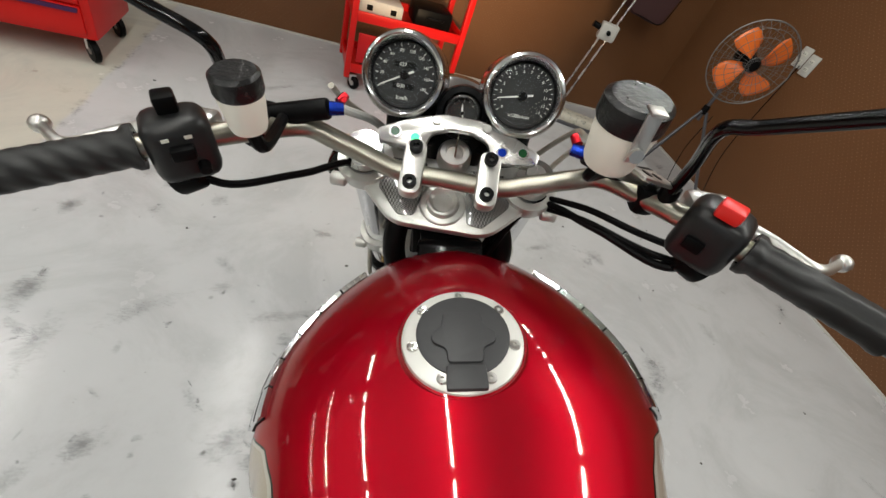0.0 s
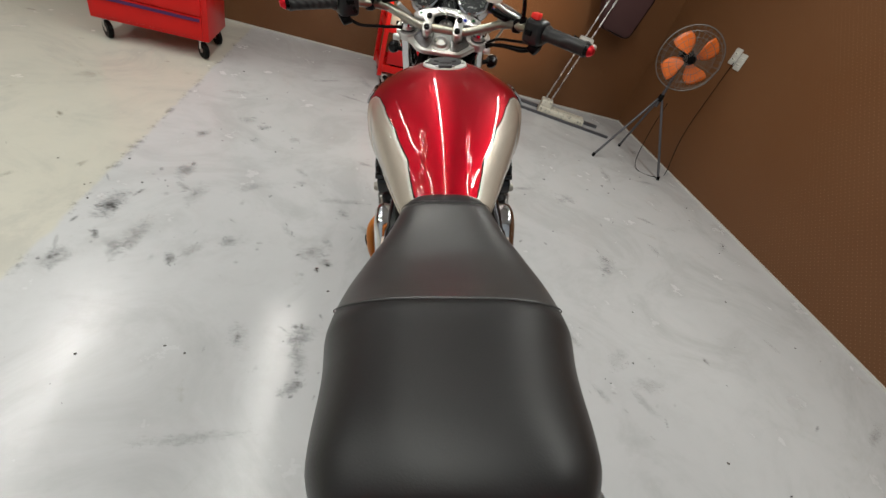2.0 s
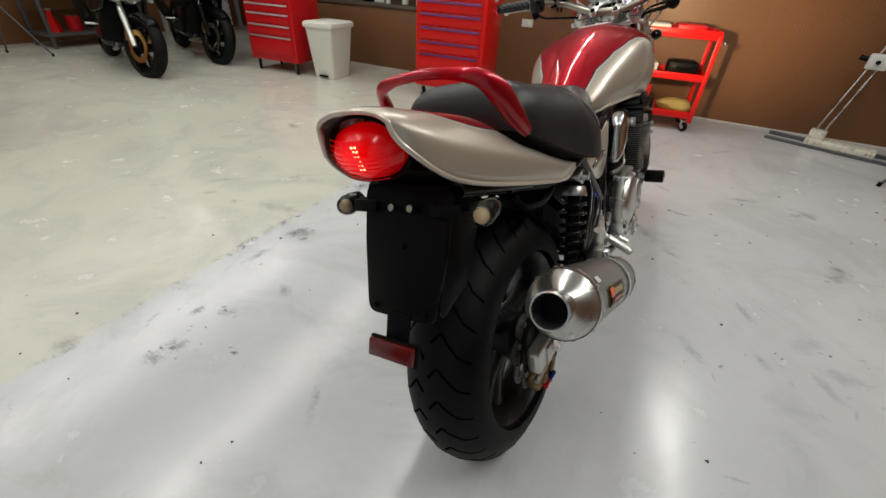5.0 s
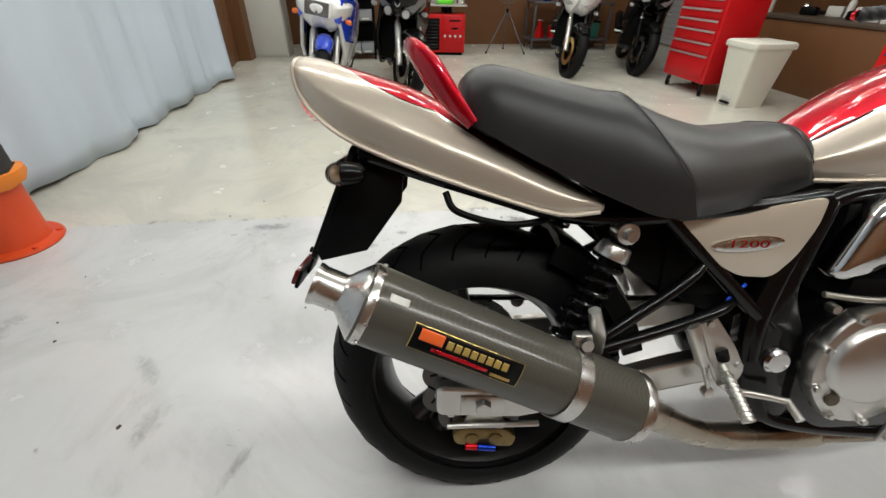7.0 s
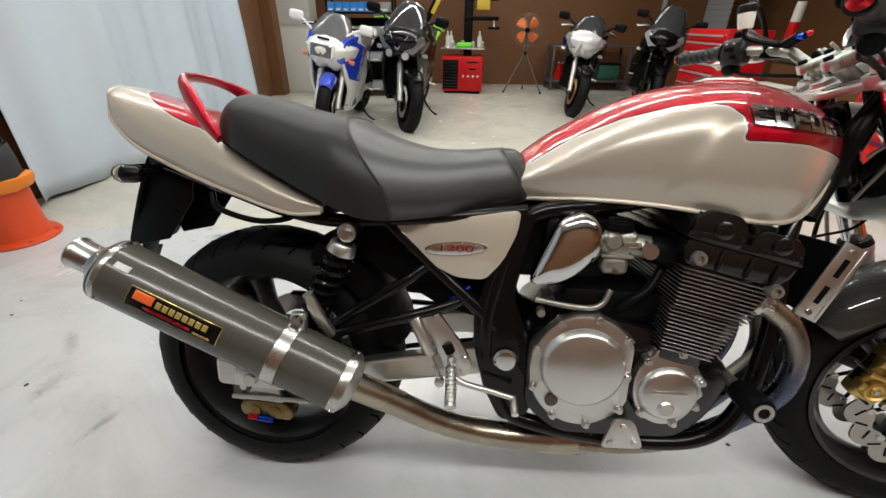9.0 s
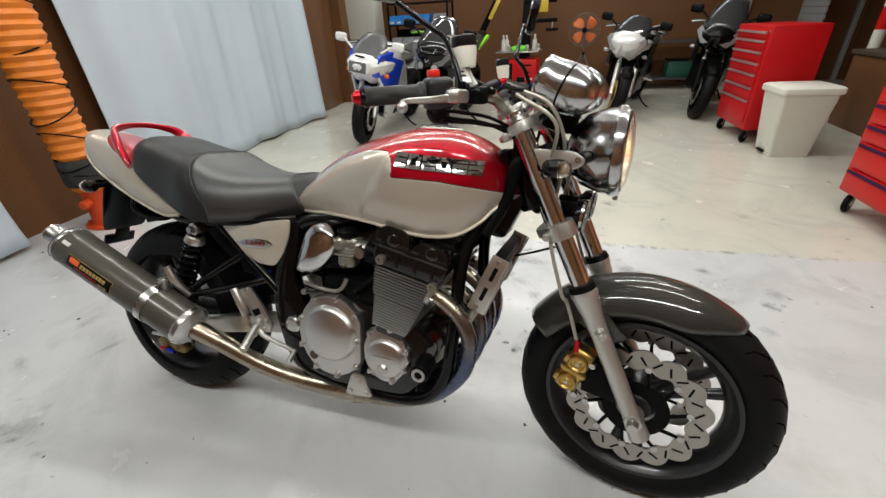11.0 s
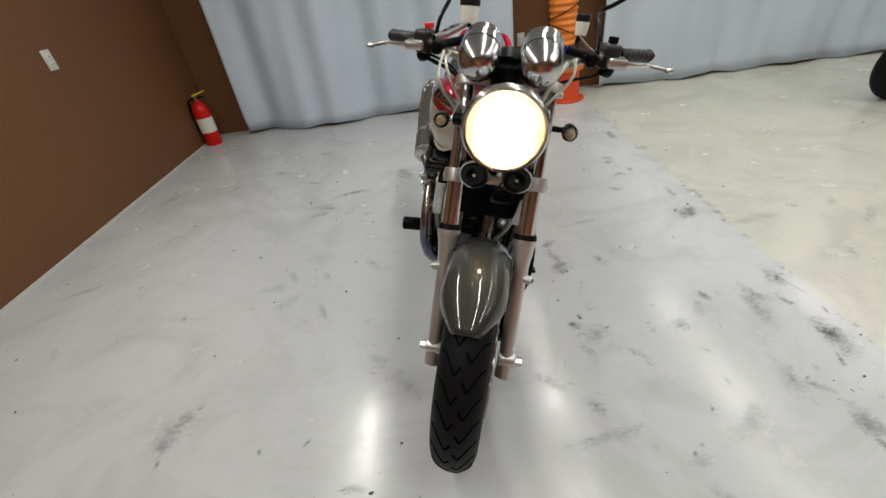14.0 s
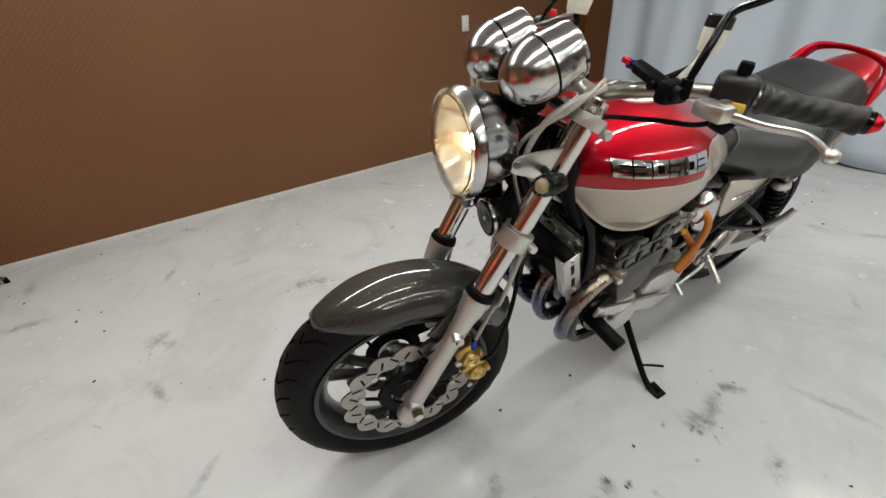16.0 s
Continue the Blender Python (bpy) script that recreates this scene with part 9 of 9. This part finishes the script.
        part("grip", rod((s * 0.24, 1.018, 0.968), (s * 0.345, 0.962, 0.946), 0.018, 0.018, 14), GRIP, t, m=q)
        part("lever", tube([(s * 0.22, 1.07, 0.975), (s * 0.28, 1.07, 0.965), (s * 0.35, 1.02, 0.945)], 0.007, 8), levers or ALU, t, m=q)
        part("footpeg", rod((s * 0.14, 0.36, 0.36), (s * 0.24, 0.35, 0.35), 0.012, 0.012, 10), ALU, t)
    part("yoke", box((0, 1.07, 0.95), (0.25, 0.07, 0.03), 0.012), ALU, t, m=q)
    part("fuel_tank", skin([oval(1.06, 0.10, 0.78, 0.92), oval(0.98, 0.17, 0.74, 0.99), oval(0.85, 0.185, 0.72, 1.0), oval(0.72, 0.16, 0.72, 0.95), oval(0.62, 0.11, 0.73, 0.86)]), body, t)
    part("seat", skin([oval(0.66, 0.10, 0.74, 0.83), oval(0.5, 0.14, 0.73, 0.815), oval(0.3, 0.15, 0.74, 0.84), oval(0.12, 0.11, 0.78, 0.90), oval(-0.05, 0.09, 0.83, 0.93)]), SEAT, t)
    part("tail", skin([oval(0.35, 0.13, 0.70, 0.80), oval(0.1, 0.12, 0.76, 0.88), oval(-0.15, 0.10, 0.84, 0.94), oval(-0.32, 0.05, 0.89, 0.95)]), body, t)
    if levers:
        for s in (1, -1):
            part("tail_stripe", slab(rounded([(-0.20, 0.895), (0.18, 0.775), (0.24, 0.80), (-0.16, 0.93)], 0.015), s * 0.095, s * 0.128, 0.006), levers, t, "lime tail stripe")
    part("radiator", box((0, 1.08, 0.46), (0.33, 0.05, 0.36), 0.01), BLACK, t)
    part("engine", box((0, 0.72, 0.42), (0.34, 0.46, 0.40), 0.05, seg=3), ENGBLACK, t)
    part("frame_beam", box((0, 0.75, 0.66), (0.30, 0.55, 0.12), 0.03), ENGBLACK, t)
    for s in (1, -1):
        part("swingarm", box((s * 0.12, 0.25, 0.34), (0.03, 0.55, 0.06), 0.01), ALU, t)
        part("header_pipe", tube([(s * 0.07, 0.96, 0.50), (s * 0.07, 1.06, 0.42), (s * 0.06, 1.02, 0.24), (s * 0.05, 0.7, 0.17)], 0.022, 12), BLUED, t)
    part("silencer", rod((0.19, 0.30, 0.36), (0.22, -0.16, 0.52), 0.055, 0.058, 28, bevel=0.01), STEEL if full else BLACK, t)
    part("side_stand", tube([(-0.12, 0.60, 0.28), (-0.25, 0.58, 0.12), (-0.345, 0.565, 0.065)], 0.011, 8), BLACK, t)
    part("stand_foot", box((-0.345, 0.56, 0.065), (0.05, 0.04, 0.010), 0.003), BLACK, t)
    return t


parked_bike(Matrix.Translation((-4.86, -0.75, 0)) @ Matrix.Rotation(radians(-95), 4, "Z") @ Matrix.Rotation(radians(-11), 4, "Y"),
            "white and blue fully faired sports motorcycle on its side stand", BIKEWHITE, BIKEBLUE, BLACK, True, 9, "single", BIKEWHITE, None, CLEARSCREEN, STEEL, 0.72, 0.065)
parked_bike(Matrix.Translation((-5.26, -0.02, 0)) @ Matrix.Rotation(radians(-98), 4, "Z") @ Matrix.Rotation(radians(-11), 4, "Y") @ Matrix.Diagonal((1.06, 1.06, 1.06, 1)),
            "gloss black fully faired sports motorcycle with lime levers", GLOSSBLACK, GLOSSBLACK, BLACK, True, 28, "twin", None, GREENLEVER, SMOKE, STEEL, 0.85, 0.05)
parked_bike(Matrix.Translation((-6.00, 2.33, 0)) @ Matrix.Rotation(radians(-112), 4, "Z") @ Matrix.Rotation(radians(-11), 4, "Y"),
            "silver-white half-faired motorcycle with gold discs", PEARL, GLOSSBLACK, BLACK, False, 20, "twin", None, None, SMOKE, GOLD, 0.62, 0.03)
parked_bike(Matrix.Translation((-6.05, 3.30, 0)) @ Matrix.Rotation(radians(-114), 4, "Z") @ Matrix.Rotation(radians(-11), 4, "Y"),
            "black half-faired motorcycle parked by the shutter", GLOSSBLACK, BLACK, BLACK, False, 16, "twin_black", None, None, SMOKE, STEEL)

# ---- marks on the floor ----
def stain_material(name="rubber_and_oil_marks", top=0.56, color=(0.055, 0.052, 0.050)):
    m, n, l, b = node_mat(name)
    uv = n.new("ShaderNodeAttribute")
    uv.attribute_name = "edge"
    tc = n.new("ShaderNodeTexCoord").outputs["Object"]
    nz = noise_node(n, l, tc, 21.0, 9, 0.78, 0.6)
    nz2 = noise_node(n, l, tc, 6.0, 4)
    mp = n.new("ShaderNodeMapping")
    mp.inputs["Scale"].default_value, mp.inputs["Rotation"].default_value = (14, 55, 1), (0, 0, 0.6)
    l.new(tc, mp.inputs["Vector"])
    nz3 = noise_node(n, l, mp.outputs[0], 3.0, 4, 0.7)
    nz = math_node(n, l, "ADD", math_node(n, l, "MULTIPLY", nz, 0.62), math_node(n, l, "MULTIPLY", nz3, 0.38))
    k = math_node(n, l, "ADD", uv.outputs["Fac"], math_node(n, l, "MULTIPLY", math_node(n, l, "SUBTRACT", nz, 0.5), 3.6))
    a = map_node(n, l, k, 0.25, 1.25, 0.0, top)
    a = math_node(n, l, "MULTIPLY", a, map_node(n, l, nz2, 0.3, 0.65, 0.35, 1.0))
    l.new(a, b.inputs["Alpha"])
    b.inputs["Base Color"].default_value = (*color, 1)
    b.inputs["Roughness"].default_value = 0.5
    return m


rnd = random.Random(21)
STAIN = stain_material()
RUBBERED = stain_material("thick_rubber_marks", 0.8, (0.035, 0.034, 0.033))


FAINT = stain_material("faint_scuffs", 0.34, (0.12, 0.115, 0.105))
BROWNISH = stain_material("brown_drips", 0.5, (0.10, 0.06, 0.03))


def smear(x, y, a, b, turn_deg, m=None):
    bm = bmesh.new()
    lay = bm.verts.layers.float.new("edge")
    t = Matrix.Translation((x, y, 0.0008 + 0.0015 * rnd.random())) @ Matrix.Rotation(radians(turn_deg), 4, "Z")
    c = bm.verts.new(t @ Vector((0, 0, 0)))
    c[lay] = 1.0
    prev = None
    rings = []
    for f, e in ((0.5, 0.6), (1.0, 0.0)):
        ring = []
        for k in range(18):
            an = 2 * math.pi * k / 18
            v = bm.verts.new(t @ Vector((a * f * math.cos(an) * rnd.uniform(0.85, 1.15), b * f * math.sin(an) * rnd.uniform(0.85, 1.15), 0)))
            v[lay] = e
            ring.append(v)
        rings.append(ring)
    for k in range(18):
        j = (k + 1) % 18
        bm.faces.new((c, rings[0][k], rings[0][j]))
        bm.faces.new((rings[0][k], rings[1][k], rings[1][j], rings[0][j]))
    part("stain", bm, m or STAIN, floor, smooth=False)


# x, y, half length, half width, degrees
BLACK_MARKS = (
    (-1.29, 1.32, 0.133, 0.052, 88), (-1.26, 0.43, 0.095, 0.051, 42), (-1.19, -0.16, 0.034, 0.026, 88), (-1.1, -0.11, 0.041, 0.025, 33), (-0.48, 0.57, 0.049, 0.028, 35),
    (-0.92, -0.23, 0.02, 0.008, 18), (-0.74, 1.55, 0.014, 0.008, 41),
)
DARK_MARKS = (
    (-1.31, 1.0, 0.064, 0.043, 92), (-1.28, 0.19, 0.099, 0.026, 86), (-1.11, -0.3, 0.049, 0.036, 23), (-1.29, -0.25, 0.038, 0.012, 100), (-0.48, 0.77, 0.063, 0.048, 30),
    (-1.17, 2.01, 0.059, 0.038, 71), (-1.13, 1.64, 0.088, 0.049, 75), (1.05, 1.45, 0.071, 0.06, 87), (0.81, -0.06, 0.106, 0.033, 11), (-0.62, 1.31, 0.054, 0.019, 126),
    (-0.82, 1.2, 0.057, 0.038, 43), (-0.99, 1.06, 0.044, 0.024, 104), (0.42, 0.56, 0.085, 0.03, 119), (-0.73, 2.14, 0.045, 0.033, 70), (-0.91, 2.21, 0.053, 0.032, 33),
    (-0.44, 1.14, 0.039, 0.031, 138), (-0.48, 0.69, 0.096, 0.034, 104), (-1.3, -0.78, 0.136, 0.038, 91), (-1.12, -0.37, 0.046, 0.04, 6),
)
PALE_MARKS = (
    (-0.67, 0.74, 0.081, 0.036, 112), (-1.14, 1.15, 0.153, 0.042, 84), (-0.93, 1.13, 0.072, 0.027, 63), (-1.0, 2.26, 0.089, 0.054, 0), (-1.95, 0.49, 0.069, 0.029, 54),
    (1.04, 2.08, 0.076, 0.055, 145), (0.53, 0.1, 0.045, 0.009, 11), (0.89, 0.67, 0.092, 0.051, 176), (-1.09, 1.51, 0.062, 0.019, 144), (-0.51, 1.19, 0.076, 0.046, 30),
    (-0.85, 1.33, 0.032, 0.008, 142), (-1.18, 1.09, 0.075, 0.038, 120), (0.69, -0.31, 0.173, 0.034, 22), (0.81, -0.14, 0.127, 0.043, 166), (1.0, -1.18, 0.097, 0.076, 171),
)
PALE_MARKS_TOO = (
    (0.31, -0.58, 0.078, 0.057, 135), (0.33, 1.2, 0.061, 0.03, 168), (0.65, 0.62, 0.065, 0.023, 122), (-0.62, 1.7, 0.044, 0.033, 2), (-0.92, 2.04, 0.038, 0.025, 60),
    (-0.4, 1.5, 0.054, 0.032, 119), (-1.03, 1.47, 0.116, 0.044, 89), (0.97, 2.04, 0.045, 0.024, 137), (-0.28, 1.39, 0.077, 0.027, 135), (-0.45, 1.27, 0.057, 0.022, 122),
    (0.37, 1.68, 0.053, 0.021, 0), (0.71, 2.1, 0.108, 0.024, 15), (0.28, -0.51, 0.094, 0.067, 117), (0.62, 0.88, 0.069, 0.022, 119), (0.83, 0.59, 0.098, 0.028, 120),
)
BROWN_MARKS = (
    (-1.76, 0.49, 0.031, 0.025, 98), (-2.4, 1.59, 0.076, 0.041, 164), (-2.0, 1.63, 0.082, 0.051, 53), (1.3, 0.82, 0.031, 0.017, 95), (-0.32, 2.01, 0.051, 0.024, 174),
    (-1.64, 2.85, 0.019, 0.013, 6), (-1.77, 1.94, 0.036, 0.013, 130),
)
for marks, material in ((BLACK_MARKS, RUBBERED), (DARK_MARKS, STAIN), (PALE_MARKS, FAINT), (PALE_MARKS_TOO, FAINT), (BROWN_MARKS, BROWNISH)):
    for x, y, a, b, d in marks:
        smear(x, y, a * 1.25, b * 1.3, d, material)
        for k in range(3):
            smear(x + rnd.gauss(0, a), y + rnd.gauss(0, a), a * rnd.uniform(0.15, 0.4), b * rnd.uniform(0.15, 0.4), d + rnd.gauss(0, 25), material)
for k in range(24):
    smear(rnd.uniform(-0.3, 2.2), rnd.uniform(-1.8, 3.2), rnd.uniform(0.012, 0.04), rnd.uniform(0.005, 0.012), rnd.uniform(0, 180))
for k in range(40):
    smear(rnd.uniform(-2.4, 2.2), rnd.uniform(-1.8, 3.4), rnd.uniform(0.06, 0.22), rnd.uniform(0.02, 0.07), rnd.uniform(0, 180), FAINT)
for k in range(14):
    smear(rnd.uniform(-4.2, -1.5), rnd.uniform(-1.6, 3.2), rnd.uniform(0.02, 0.06), rnd.uniform(0.01, 0.03), rnd.uniform(0, 180), BROWNISH)
rnd = random.Random(4)
bm = bmesh.new()
for k in range(110):
    x, y = rnd.uniform(-1.6, 2.2), rnd.uniform(-1.9, 3.4)
    r = rnd.uniform(0.002, 0.007)
    pts = [(x + r * rnd.uniform(0.6, 1.4) * math.cos(a), y + r * rnd.uniform(0.4, 1.2) * math.sin(a)) for a in [k2 * 1.05 for k2 in range(6)]]
    slab(pts, 0.0, rnd.uniform(0.001, 0.003), 0, bm, "xy")
tagged(part("floor_grit", bm, mat("dark_grit", (0.05, 0.045, 0.04), 0.8, var=0.3), smooth=False), "scattered dark grit and chips on the floor", "debris", "", "stuff")
